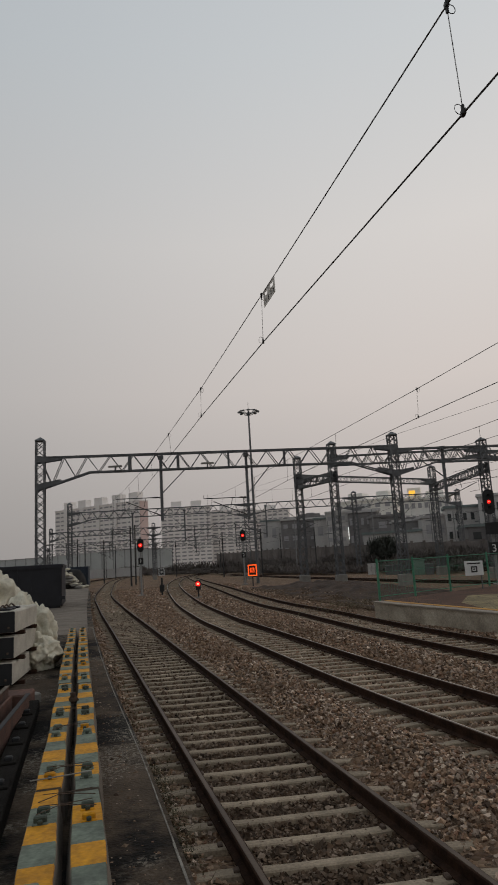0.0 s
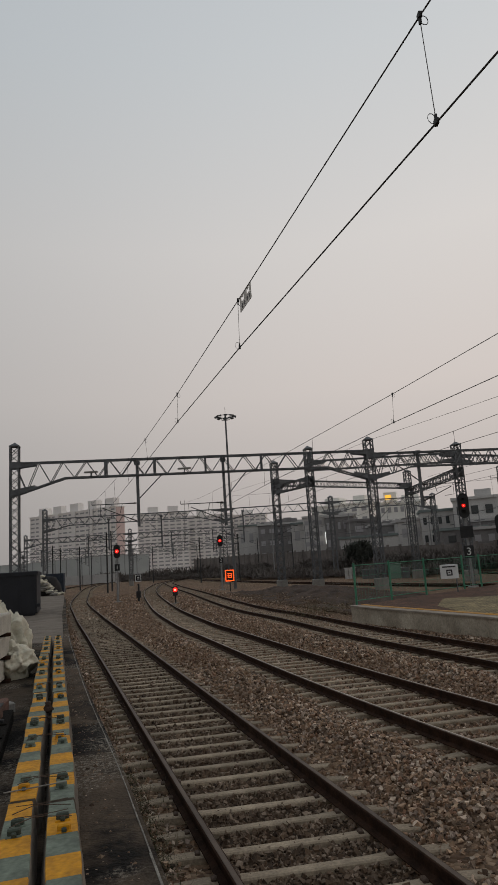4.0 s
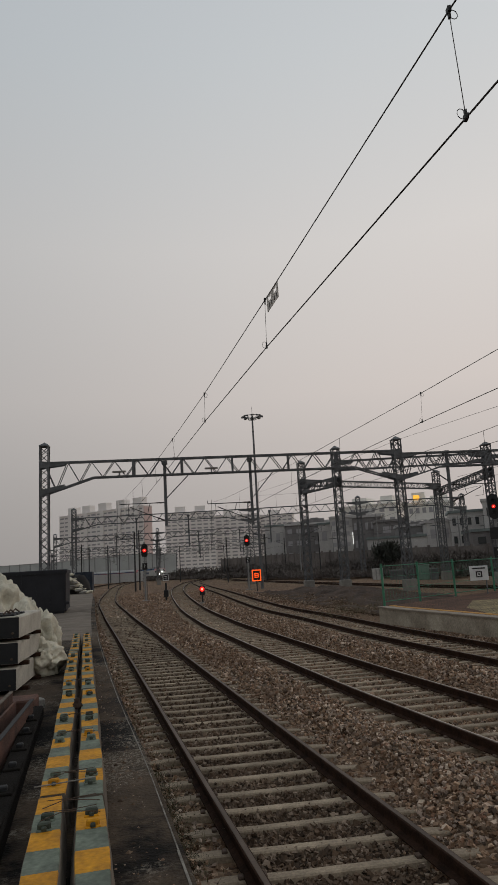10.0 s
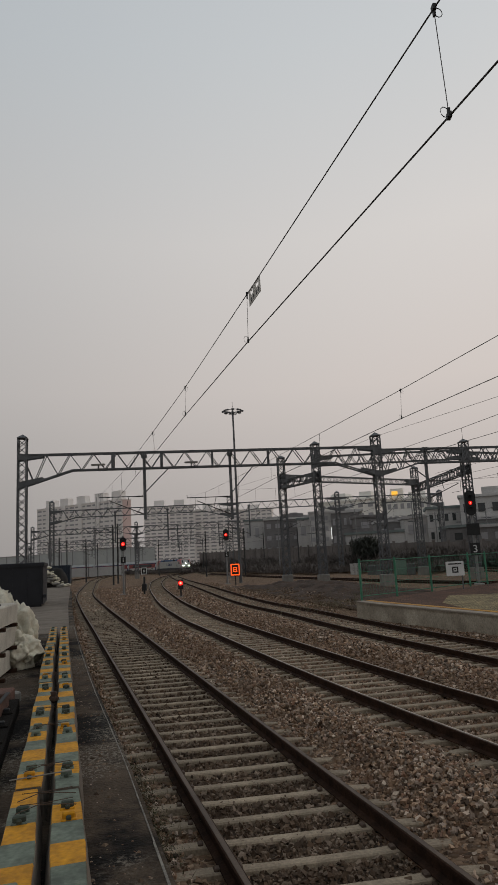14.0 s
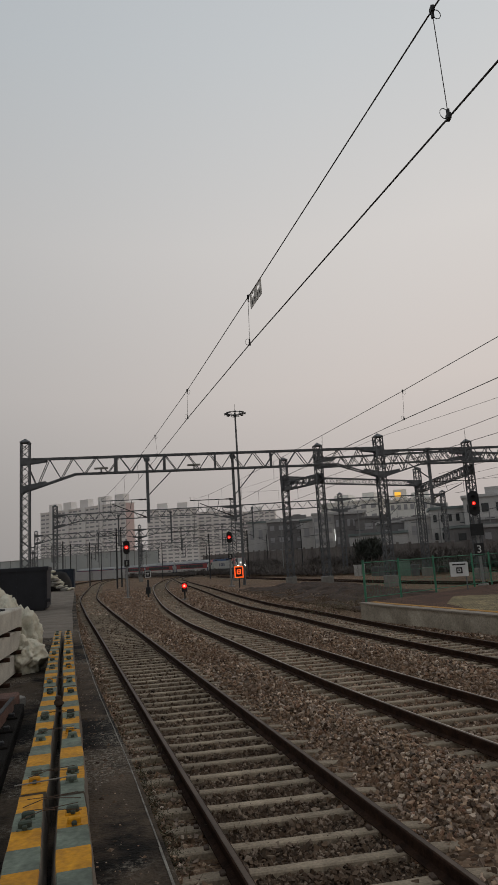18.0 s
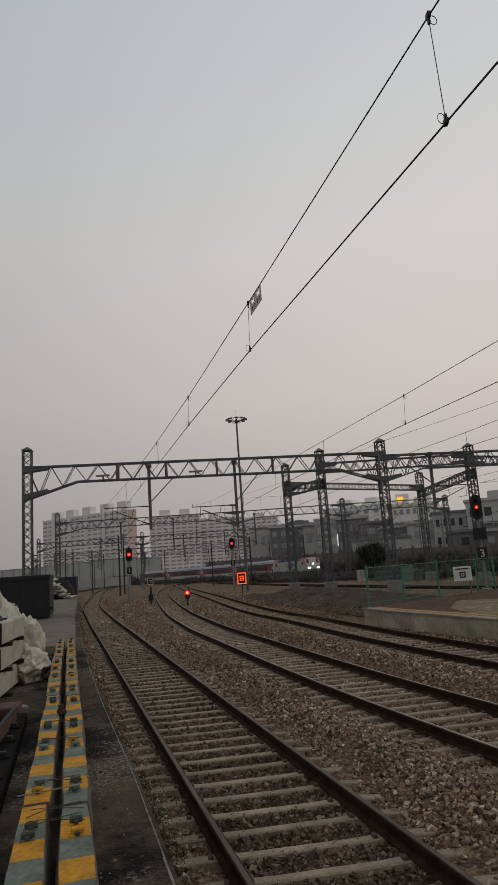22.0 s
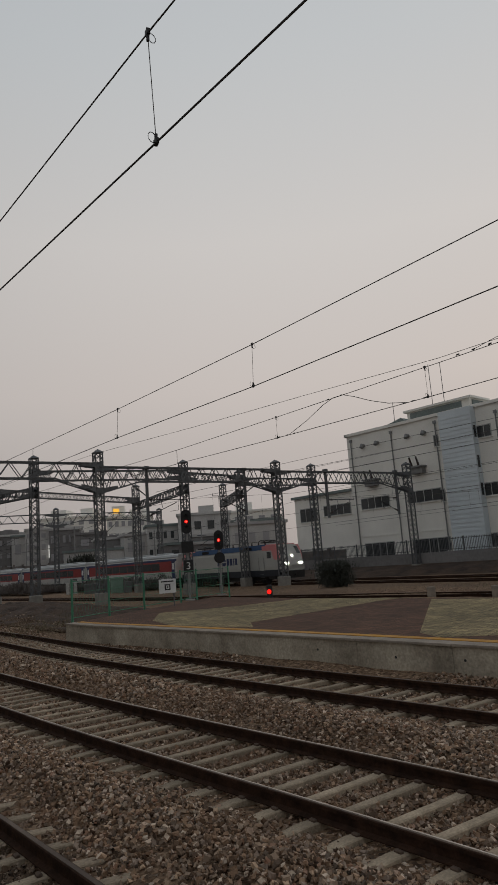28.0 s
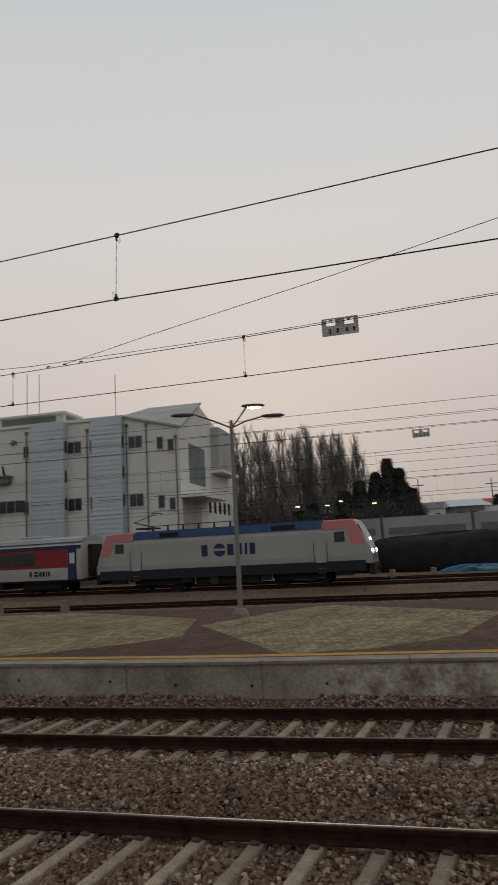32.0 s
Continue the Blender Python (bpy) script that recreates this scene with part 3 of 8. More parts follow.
def build_track(key, label, near, far, single):
    """near..far: the stretch of the plan (in y) that is built; single: sleepers up to this y are pieces of their own."""
    line = LINES[key]
    line = line[(line[:, 1] >= near) & (line[:, 1] <= far)]
    d, n = sides(line)
    t = thing("railway_track", label, "railway track", group="tracks of the yard", kind="structure")
    for off in (-0.7525, 0.7525):
        mb = MB().loft([rail_ring(p, q, off) for p, q in zip(line, n)])
        rail = part("rail", mb, M_rail, t, "rust-brown steel rail")
        mb = MB().loft([[(p[0] + q[0] * (off + a), p[1] + q[1] * (off + a), z) for a, z in ((-0.024, -0.001), (0.024, -0.001), (0.022, 0.004), (-0.022, 0.004))] for p, q in zip(line, n)])
        part("running_surface", mb, M_railtop, rail, "worn brown-grey rail head")
        if key == "two":
            mb = MB().loft([[(p[0] + q[0] * (off + a), p[1] + q[1] * (off + a), z) for a, z in ((-0.002, 0.003), (0.019, 0.003), (0.018, 0.0065), (-0.001, 0.0065))] for p, q in zip(line, n)])
            part("polished_stripe", mb, M_railbright, rail, "narrow bright stripe worn by wheels")
    rest = MB()
    rng = random.Random(len(key) * 7)
    for p, q in zip(line, n):
        ang = math.atan2(q[1], q[0]) - 0.12 - 0.1 * min(1.0, max(0.0, (5 - p[1]) / 4)) + rng.uniform(-0.015, 0.015)
        m = Matrix.Translation((p[0] + q[0] * rng.uniform(-0.03, 0.03), p[1], rng.uniform(-0.006, 0.004))) @ Matrix.Rotation(ang, 4, "Z")
        if p[1] < single:
            s = part("sleeper", SLEEPER, M_sleeper, t, m=m)
            if p[1] < 24:
                part("rail_clip", CLIP, M_clip, s)
        else:
            rest.box(-1.22, -0.075, -0.3, 1.22, 0.075, -0.15, m)
    if rest.v:
        tagged(part("far_sleepers", rest, M_sleeper, t), kind="stuff")
    return t


build_track("one", "curving railway track with rusty rails on concrete sleepers", -6, 300, 66)
build_track("two", "curving railway track with rusty rails on concrete sleepers", -8, 250, 60)
build_track("three", "railway track beside the island platform", -10, 250, 50)
build_track("four", "railway track behind the island platform", -12, 250, -50)
build_track("five", "railway track that carries the passenger train", -13, 330, -50)
build_track("seven", "far siding that curves away behind the containers", 94, 262, -50)
build_track("six", "far railway track below the white building", -13, 180, -50)


M_stone_dirty = stone_mat("soiled_ballast_stone", [(0.03, 0.02, 0.0135), (0.115, 0.077, 0.05), (0.19, 0.132, 0.09), (0.07, 0.044, 0.029), (0.33, 0.25, 0.185), (0.045, 0.03, 0.02), (0.16, 0.103, 0.066)], 60.0, 0.3, 0.01, dirt=(0.05, 0.03, 0.018), dirt_scale=0.5, island=True)
M_soiled = stone_mat("soiled_ballast_bed", [(0.02, 0.013, 0.0085), (0.06, 0.039, 0.025), (0.10, 0.068, 0.044), (0.035, 0.022, 0.014), (0.15, 0.108, 0.074)], 19.0, 0.9, 0.05, dirt=(0.045, 0.028, 0.017))
for key, far in (("one", 130),):
    line = LINES[key]
    line = line[(line[:, 1] > -8) & (line[:, 1] < far)]
    d, n = sides(line)
    solo("ballast_bed", MB().loft([[(p[0] - q[0] * 0.68, p[1] - q[1] * 0.68, -0.212), (p[0] + q[0] * 0.68, p[1] + q[1] * 0.68, -0.212)] for p, q in zip(line, n)], closed=False), M_soiled, "dark soiled ballast between the rails", "ballast", kind="structure")


# ---- loose stones ----
def scatter_stones(count, boxes, size, seed, inside=None, blocky=False):
    """inside: only the stones between the rails (True) or only those outside them (False)."""
    rng = np.random.default_rng(seed)
    area = np.array([(b[2] - b[0]) * (b[3] - b[1]) for b in boxes])
    pick = rng.choice(len(boxes), count, p=area / area.sum())
    bb = np.array(boxes)[pick]
    p = np.stack([rng.uniform(bb[:, 0], bb[:, 2]), rng.uniform(bb[:, 1], bb[:, 3])], 1)
    edge = -0.42 - (p[:, 1] - 4.25) * 0.259
    keep = p[:, 0] > edge + 0.1
    far_edge = np.interp(p[:, 1], [-12, 2.3, 6, 9.4, 16.6, 26.4, 31, 42, 70, 90], [15.9, 11.9, 10.75, 9.75, 7.7, 4.95, 5.2, 2.9, -0.7, -3.5])
    keep &= (p[:, 0] < far_edge - 0.1)
    p = p[keep]
    for k in ("one", "two", "three"):
        line = NEAR[k]
        for off in (-0.7525, 0.7525):
            d, n = sides(line)
            dd = beside(p, line + n * off)
            p = p[dd > 0.16]
    if inside is not None:
        dc = beside(p, NEAR["one"])
        p = p[(dc < 0.74) == inside]
    z = ground_z(p) + (0.012 if inside else 0.0)
    if blocky:
        base = 0.72 * np.array([(a, b, c) for a in (-1, 1) for b in (-1, 1) for c in (-1, 1)], float)
        quads = ((0, 1, 3, 2), (4, 6, 7, 5), (0, 4, 5, 1), (2, 3, 7, 6), (0, 2, 6, 4), (1, 5, 7, 3))
        tri = np.array([c for a, b, d, e in quads for c in ((a, b, d), (a, d, e))])
    else:
        base = np.array([(1, 0, 0), (-1, 0, 0), (0, 1, 0), (0, -1, 0), (0, 0, 1), (0, 0, -1)], float)
        tri = np.array([(0, 2, 4), (2, 1, 4), (1, 3, 4), (3, 0, 4), (2, 0, 5), (1, 2, 5), (3, 1, 5), (0, 3, 5)])
    n, k = len(p), len(base)
    r = rng.uniform(size[0], size[1], n) * rng.choice([0.6, 0.85, 1.0, 1.25], n)
    v = base[None] * rng.uniform(0.65, 1.25, (n, k, 1)) * np.stack([np.ones(n), rng.uniform(0.6, 1, n), rng.uniform(0.5, 0.85, n)], 1)[:, None]
    v += rng.uniform(-0.22, 0.22, (n, k, 3))
    a, c, e = rng.uniform(0, 6.28, n), rng.normal(0, 0.7, n), rng.normal(0, 0.7, n)
    ca, sa, cc, sc, ce, se = (f(q)[:, None] for q in (a, c, e) for f in (np.cos, np.sin))
    x, y, zz = v[..., 0], v[..., 1] * cc - v[..., 2] * sc, v[..., 1] * sc + v[..., 2] * cc
    x, zz = x * ce + zz * se, zz * ce - x * se
    v = np.stack([x * ca - y * sa, x * sa + y * ca, zz], 2) * r[:, None, None]
    v += np.concatenate([p, (z + 0.3 * r + rng.uniform(-0.014, 0.026, n))[:, None]], 1)[:, None]
    t = tri[None] + (np.arange(n) * k)[:, None, None]
    return v.reshape(-1, 3), t.reshape(-1, 3)


NEAR_BOXES = [(-2.5, 3.5, 7.0, 13.0), (3.2, 0.0, 11.5, 5.0), (6.0, 5.0, 10.5, 11.0)]
v, t = scatter_stones(116000, NEAR_BOXES, (0.0165, 0.0325), 3, False, True)
bulk("ballast_stones", v, t, M_stone, "grey-brown crushed stone ballast between the tracks", "ballast")
v, t = scatter_stones(88000, [(-6.5, 13.0, 7.5, 26.0), (-9.5, 26, 4.5, 40)], (0.03, 0.056), 4, False)
bulk("ballast_stones", v, t, M_stone, "grey-brown crushed stone ballast along the curving tracks", "ballast")
v, t = scatter_stones(62000, [(-2.5, 3.2, 2.4, 13.0)], (0.014, 0.031), 5, True, True)
bulk("ballast_stones", v, t, M_stone_dirty, "dark soiled ballast stones between the rails", "ballast")
v, t = scatter_stones(60000, [(-6.5, 13.0, 7.5, 26.0), (-9.5, 26, 4.5, 40)], (0.03, 0.055), 6, True)
bulk("ballast_stones", v, t, M_stone_dirty, "dark soiled ballast stones along the curve", "ballast")
v, t = scatter_stones(46000, [(-13.5, 40, 3.5, 58), (-19, 58, 1.0, 82)], (0.045, 0.085), 7)
bulk("ballast_stones", v, t, M_stone, "grey-brown ballast round the signals and the points", "ballast")


def chips(count, seed, material, size, label):
    """Grit and small chips lying on the slab beside the beams."""
    rng = np.random.default_rng(seed)
    y = rng.uniform(2.6, 16, count)
    x = -0.55 - (y - 4.25) * 0.262 - np.abs(rng.normal(0, 0.28, count))
    base = np.array([(1, 0, 0), (-1, 0, 0), (0, 1, 0), (0, -1, 0), (0, 0, 0.6), (0, 0, -0.2)], float)
    tri = np.array([(0, 2, 4), (2, 1, 4), (1, 3, 4), (3, 0, 4), (2, 0, 5), (1, 2, 5), (3, 1, 5), (0, 3, 5)])
    r = size * rng.uniform(0.4, 1.0, count) ** 2
    v = base[None] * rng.uniform(0.6, 1.3, (count, 6, 1)) * r[:, None, None]
    a = rng.uniform(0, 6.28, count)
    ca, sa = np.cos(a)[:, None], np.sin(a)[:, None]
    v = np.stack([v[..., 0] * ca - v[..., 1] * sa, v[..., 0] * sa + v[..., 1] * ca, v[..., 2]], 2)
    v += np.stack([x, y, np.full(count, 0.501)], 1)[:, None]
    t = tri[None] + (np.arange(count) * 6)[:, None, None]
    return bulk("grit", v.reshape(-1, 3), t.reshape(-1, 3), material, label, "grit")


chips(700, 61, M_stone, 0.011, "pale and brown grit scattered on the concrete slab")
chips(260, 62, M_stone_dirty, 0.03, "small dark stones on the concrete slab")


# ---- the slab on which the camera stands ----
edge = [(4.6, -15), (-0.42, 4.25), (-1.14, 7.0), (-2.68, 12.65), (-5.28, 22.8), (-8.6, 36.5), (-13.2, 56), (-17.2, 72), (-22.2, 92)]
mb = MB().prism([tuple(p) for p in curve(edge, 0.8)] + [(-60, 92), (-60, 40), (-24, 10), (-24, -15)], -0.3, 0.5)
slab = solo("platform_slab", mb, M_slab, "dark stained concrete loading slab beside the track", "platform", kind="structure")
apron = MB().prism([(-5.05, 21.0), (-8.45, 35.0), (-12.9, 54), (-16.9, 71), (-21.9, 90), (-58, 90), (-58, 42), (-23.5, 21.5), (-5.6, 20.4)], 0.46, 0.506)
part("concrete_apron", apron, M_apron, slab, "pale worn concrete apron")
mb = MB()
rng = random.Random(5)
line = curve(edge, 0.5)
d, n = sides(line)
for i in range(len(line) - 1):
    if line[i][1] < 22:
        p, q = line[i], line[i + 1]
        w = rng.uniform(0.008, 0.017)
        a = [(p[0] - n[i][0] * 0.03, p[1] - n[i][1] * 0.03), (p[0] - n[i][0] * (0.03 + w), p[1] - n[i][1] * (0.03 + w)), (q[0] - n[i][0] * (0.03 + w), q[1] - n[i][1] * (0.03 + w)), (q[0] - n[i][0] * 0.03, q[1] - n[i][1] * 0.03)]
        mb.prism(a, 0.5, 0.505)
part("edge_line", mb, M_white_line, slab, "worn white painted edge line")

# ---- the island platform ----
NEAR_EDGE = [(4.9, 27.2), (5.1, 26.0), (6.5, 21.2), (7.8, 16.6), (9.4, 10.6), (10.35, 7.0), (11.85, 2.3), (13.6, -3.5), (16.6, -14)]
FAR_EDGE = [(28.5, -14), (25.0, -3.5), (22.4, 4), (19.6, 11.2), (17.2, 20), (15.6, 28), (14.6, 36)]
plat = thing("island_platform", "low island platform paved in brown and beige blocks", "platform", kind="structure")
near_l = curve(NEAR_EDGE, 0.7)
d, n = sides(near_l)
inner = near_l - n * 0.0
wall_in = [(p[0] + q[0] * -0.35, p[1] + q[1] * -0.35) for p, q in zip(near_l, n)]
sgn = 1.0 if n[0][0] < 0 else -1.0
body = [tuple(p + q * sgn * -0.36) for p, q in zip(near_l, n)] + FAR_EDGE
part("paved_deck", MB().prism(body, -0.3, 0.494), M_pave_brown, plat, "brown concrete block paving")
# retaining wall in cast lengths with joints
wall_line = curve(NEAR_EDGE, 2.45)
dw, nw = sides(wall_line)
inn = -sgn
for i in range(len(wall_line) - 1):
    p, q = wall_line[i], wall_line[i + 1]
    u = (q - p) / np.linalg.norm(q - p)
    a, b = p + u * 0.006, q - u * 0.006
    w = nw[i] * inn
    material = M_wall
    part("wall_panel", MB().prism([tuple(a), tuple(b), tuple(b + w * 0.36), tuple(a + w * 0.36)], -0.35, 0.455), material, plat, "stained grey concrete retaining wall" if material is M_wall else "whitewashed patched concrete retaining wall")
    part("coping_stone", MB().prism([tuple(a - w * 0.05), tuple(b - w * 0.05), tuple(b + w * 0.34), tuple(a + w * 0.34)], 0.455, 0.502), M_coping, plat, "pale concrete coping")
tact = curve(NEAR_EDGE, 0.6)
dt, ntt = sides(tact)
for i in range(len(tact) - 1):
    p, q, w = tact[i], tact[i + 1], ntt[i] * inn
    u = (q - p) / np.linalg.norm(q - p)
    a, b = p + u * 0.004 + w * 0.42, q - u * 0.004 + w * 0.42
    part("tactile_block", MB().prism([tuple(a), tuple(b), tuple(b + w * 0.24), tuple(a + w * 0.24)], 0.47, 0.506), M_tactile, plat, "faded yellow tactile block")
for poly in ([(11.5, 10.2), (13.2, 9.4), (16.4, 11.2), (17.9, 17.0), (16.8, 20.0), (10.2, 12.6), (9.9, 11.6)],
             [(11.4, 5.9), (15.0, 10.1), (17.8, 9.7), (20.2, 8.9), (18.4, 3.3), (14.0, 3.4), (12.2, 4.6)],
             [(13.5, 0.8), (18.9, 1.8), (23.0, 1.2), (20.4, -4.5), (15.2, -4.2)],
             [(8.5, 17.8), (9.1, 19.3), (16.2, 21.9), (17.0, 21.9), (15.5, 27.4), (12.0, 26.8), (8.8, 27.6), (7.4, 24.0), (7.2, 21.0)]):
    part("beige_paving", MB().prism(poly, 0.47, 0.4985), M_pave_beige, plat, "worn beige block paving field")
# a whitewashed stretch with a ragged edge on the wall face
rngw = random.Random(21)
face = curve(NEAR_EDGE, 0.22)
df, nf = sides(face)
tops, lows = [], []
for p, q in zip(face, nf):
    if -9 < p[1] < 4.85:
        o = p - q * inn * 0.006
        ragged = max(0.0, (p[1] - 4.45) / 0.4)
        tops.append((o[0], o[1], 0.418 - rngw.uniform(0, 0.03) - 0.12 * ragged * rngw.random()))
        lows.append((o[0], o[1], -0.12 + rngw.uniform(0, 0.05) + 0.3 * ragged))
backs = [(x + 0.004, y + 0.002, z) for x, y, z in tops]
backl = [(x + 0.004, y + 0.002, z) for x, y, z in lows]
part("whitewash", MB().loft([[a, b, c, d] for a, b, c, d in zip(tops, lows, backl, backs)]), M_patch, plat, "flaking whitewashed stretch of the wall")
# small holes and stains in the wall face
for k, (y, z) in enumerate(((8.6, 0.18), (7.4, 0.12), (6.1, 0.1), (4.9, 0.12), (3.6, 0.14), (10.4, 0.2), (12.0, 0.16), (14.2, 0.2))):
    x = float(np.interp(-y, -near_l[:, 1], near_l[:, 0]))
    part("weep_hole", MB().disc((x - 0.004, y, z), (1, 0.28, 0), 0.028, 0.03, 8), M_black, plat, "small dark weep hole")

# ---- posts, trusses and gantries ----
def lattice(mb, h, w, n, leg=0.085, lace=0.042):
    """A square lattice mast: four angle legs and crossed lacing."""
    k = w / 2
    for sx in (-k, k):
        for sy in (-k, k):
            mb.box(sx - leg / 2, sy - leg / 2, 0, sx + leg / 2, sy + leg / 2, h)


def lacing(mb, h, w, n, lace=0.042):
    k = w / 2
    dz = h / n
    for i in range(n):
        z0, z1 = i * dz, (i + 1) * dz
        a, b = (-k, k) if i % 2 else (k, -k)
        mb.bar((a, -k, z0), (b, -k, z1), lace)
        mb.bar((a, k, z0), (b, k, z1), lace)
        mb.bar((-k, a, z0), (-k, b, z1), lace)
        mb.bar((k, a, z0), (k, b, z1), lace)
        mb.bar((b, -k, z0), (a, -k, z1), lace)
        mb.bar((-k, b, z0), (-k, a, z1), lace)


POST = {}


def post_meshes(h, w, n):
    if (h, w, n) not in POST:
        a, b, c, f = MB(), MB(), MB(), MB()
        lattice(a, h, w, n, leg=0.09 * w / 0.6)
        lacing(b, h - 0.1, w, n, 0.05 * w / 0.6)
        k = w / 2 + 0.06
        c.box(-k, -k, h - 0.03, k, k, h + 0.04)
        c.add([(-k, -k, h + 0.04), (k, -k, h + 0.04), (k, k, h + 0.04), (-k, k, h + 0.04), (0, 0, h + 0.32)], [(0, 1, 4), (1, 2, 4), (2, 3, 4), (3, 0, 4)])
        f.chbox(-w * 0.75, -w * 0.75, -0.9, w * 0.75, w * 0.75, 0.75, 0.05)
        POST[(h, w, n)] = (a.data("post", M_steel), b.data("lacing", M_steel), c.data("cap", M_steel), f.data("footing", M_footing))
    return POST[(h, w, n)]


def add_post(owner, x, y, h, w=0.6, n=22, turn=7.5, base=0.0):
    a, b, c, f = post_meshes(h, w, n)
    m = Matrix.Translation((x, y, base)) @ Matrix.Rotation(radians(turn), 4, "Z")
    p = part("post", a, None, owner, m=m)
    tagged(part("lacing", b, None, p), kind="stuff")
    part("cap", c, None, p)
    part("footing", f, None, p, "concrete footing block")
    return p


def truss(owner, p, q, top, depth, width, bay, chord=0.10, lace=0.055, haunch=0.0, pieces=True):
    """A box truss between two posts, W lacing on both faces; haunch: the lower chord drops to the posts."""
    p, q = Vector((*p, 0)), Vector((*q, 0))
    ln = (q - p).length
    u = (q - p) / ln
    s = Vector((-u.y, u.x, 0)) * (width / 2)
    up = Vector((0, 0, 1))
    n = max(2, int(round(ln / bay)))

    def low(t):
        x = min(t, ln - t)
        return top - depth - (haunch * max(0, 1 - x / 3.6) if haunch else 0)
    ch, bars = MB(), []
    for sd in (s, -s):
        ch.bar(p + sd + up * top, q + sd + up * top, chord)
        ts = [0, 3.6, ln - 3.6, ln] if haunch else [0, ln]
        for a, b in zip(ts, ts[1:]):
            ch.bar(p + sd + u * a + up * low(a), p + sd + u * b + up * low(b), chord)
        for i in range(n):
            t0, t1 = ln * i / n, ln * (i + 1) / n
            tm = (t0 + t1) / 2
            bars.append((p + sd + u * t0 + up * top, p + sd + u * tm + up * low(tm), lace))
            bars.append((p + sd + u * tm + up * low(tm), p + sd + u * t1 + up * top, lace))
    for i in range(n + 1):
        t = ln * i / n
        bars.append((p + s + u * t + up * top, p - s + u * t + up * top, lace))
        if i < n:
            bars.append((p + s + u * t + up * top, p - s + u * (t + ln / n) + up * top, lace * 0.8))
            tm = t + ln / n / 2
            bars.append((p + s + u * tm + up * low(tm), p - s + u * tm + up * low(tm), lace))
    b = part("truss_beam", ch, M_steel, owner, "grey steel box truss")
    if pieces:
        for a, e, w in bars:
            part("lacing_bar", MB().bar(a, e, w), M_steel, b)
    else:
        lc = MB()
        for a, e, w in bars:
            lc.bar(a, e, w)
        tagged(part("truss_lacing", lc, M_steel, b), kind="stuff")
    for c, sg in ((p, 1), (q, -1)):
        for sd in (s * 1.04, -s * 1.04):
            o = sd.normalized() * 0.012
            for z, hh, dz in ((top - 0.15, 0.55, 0.0), (low(0) + 0.1, 0.5, low(1.5) - low(0))):
                gus = MB()
                a = c + sd - u * sg * 0.3
                e2 = c + sd + u * sg * 1.5
                vs = [a + up * (z - hh / 2), a + up * (z + hh / 2), e2 + up * (z + 0.12 + dz), e2 + up * (z - 0.05 + dz)]
                gus.add([w - o for w in vs] + [w + o for w in vs], [(0, 1, 2, 3), (7, 6, 5, 4), (0, 4, 5, 1), (1, 5, 6, 2), (2, 6, 7, 3), (3, 7, 4, 0)])
                part("gusset_plate", gus, M_steel, b, "steel gusset plate")
    return b


def drop_mast(owner, x, y, top, bottom, u, side=1, arm=3.4):
    """A hanging mast under a beam with a hinged cantilever and its insulators."""
    u = Vector((*u, 0))
    c = Vector((x, y, 0))
    mb = MB()
    mb.box(x - 0.105, y - 0.105, bottom, x + 0.105, y + 0.105, top + 0.15)
    mb.box(x - 0.2, y - 0.2, top - 0.05, x + 0.2, y + 0.2, top + 0.22)
    m = part("drop_mast", mb, M_steel, owner, "hanging steel mast")
    mb = MB()
    z = bottom + 1.75
    a = c + Vector((0, 0, z))
    e = a - u * arm * side
    lowp = c + Vector((0, 0, bottom + 0.35))
    mb.tube([a, e], 0.035, 6)
    mb.tube([lowp, a - u * arm * 0.78 * side + Vector((0, 0, -0.25))], 0.035, 6)
    mb.tube([a - u * arm * 0.35 * side, lowp - u * arm * 0.4 * side + Vector((0, 0, 0.7))], 0.022, 6)
    mb.tube([e, e + Vector((0, 0, 0.25))], 0.02, 6)
    mb.tube([e + u * 0.6 * side, e + u * 0.6 * side + Vector((0, 0, -0.9)), e + u * 1.4 * side + Vector((0, 0, -1.0))], 0.02, 6)
    part("cantilever", mb, M_steel_dark, m, "tubular steel cantilever arm")
    for st, dv in ((a, -u * side), (lowp, (-u * side * 0.9 + Vector((0, 0, 0.4))).normalized())):
        mb = MB().tube([st + dv * 0.15, st + dv * 0.72], 0.045, 6)
        for k in range(5):
            mb.disc(st + dv * (0.18 + k * 0.1), dv, 0.085, 0.045, 8, 0.05)
        part("insulator", mb, M_insul, m, "brown ribbed insulator")
    mb = MB().bar(c + Vector((0, 0, bottom + 2.0)), c + u * 1.75 * side + Vector((0, 0, top - 0.95)), 0.075)
    part("stay", mb, M_steel, m)


UA = (0.9914, 0.1308)
gan = thing("catenary_gantry", "grey steel lattice gantry spanning the station tracks", "gantry", group="catenary gantries")
PA = {"l": (-15.1, 48.85), "b": (12.0, 52.4), "d": (29.1, 54.65), "e": (46.2, 56.9)}
for k, h in (("l", 12.1), ("b", 11.7), ("d", 11.2), ("e", 11.3)):
    add_post(gan, *PA[k], h, 0.6, 22)
truss(gan, PA["l"], PA["b"], 10.82, 1.22, 0.62, 1.75, haunch=1.15)
truss(gan, PA["b"], PA["d"], 10.55, 1.15, 0.62, 1.35, haunch=1.0)
truss(gan, PA["d"], PA["e"], 10.4, 1.1, 0.62, 1.35, haunch=0.9)
for x in (-8.6, -5.0, -1.15, 3.2, 7.0):
    y = 48.85 + (x + 15.1) * 0.131
    for o in (-0.31, 0.31):
        part("splice_post", MB().box(x - 0.075, y + o - 0.06, 9.6, x + 0.075, y + o + 0.06, 10.82), M_steel, gan)
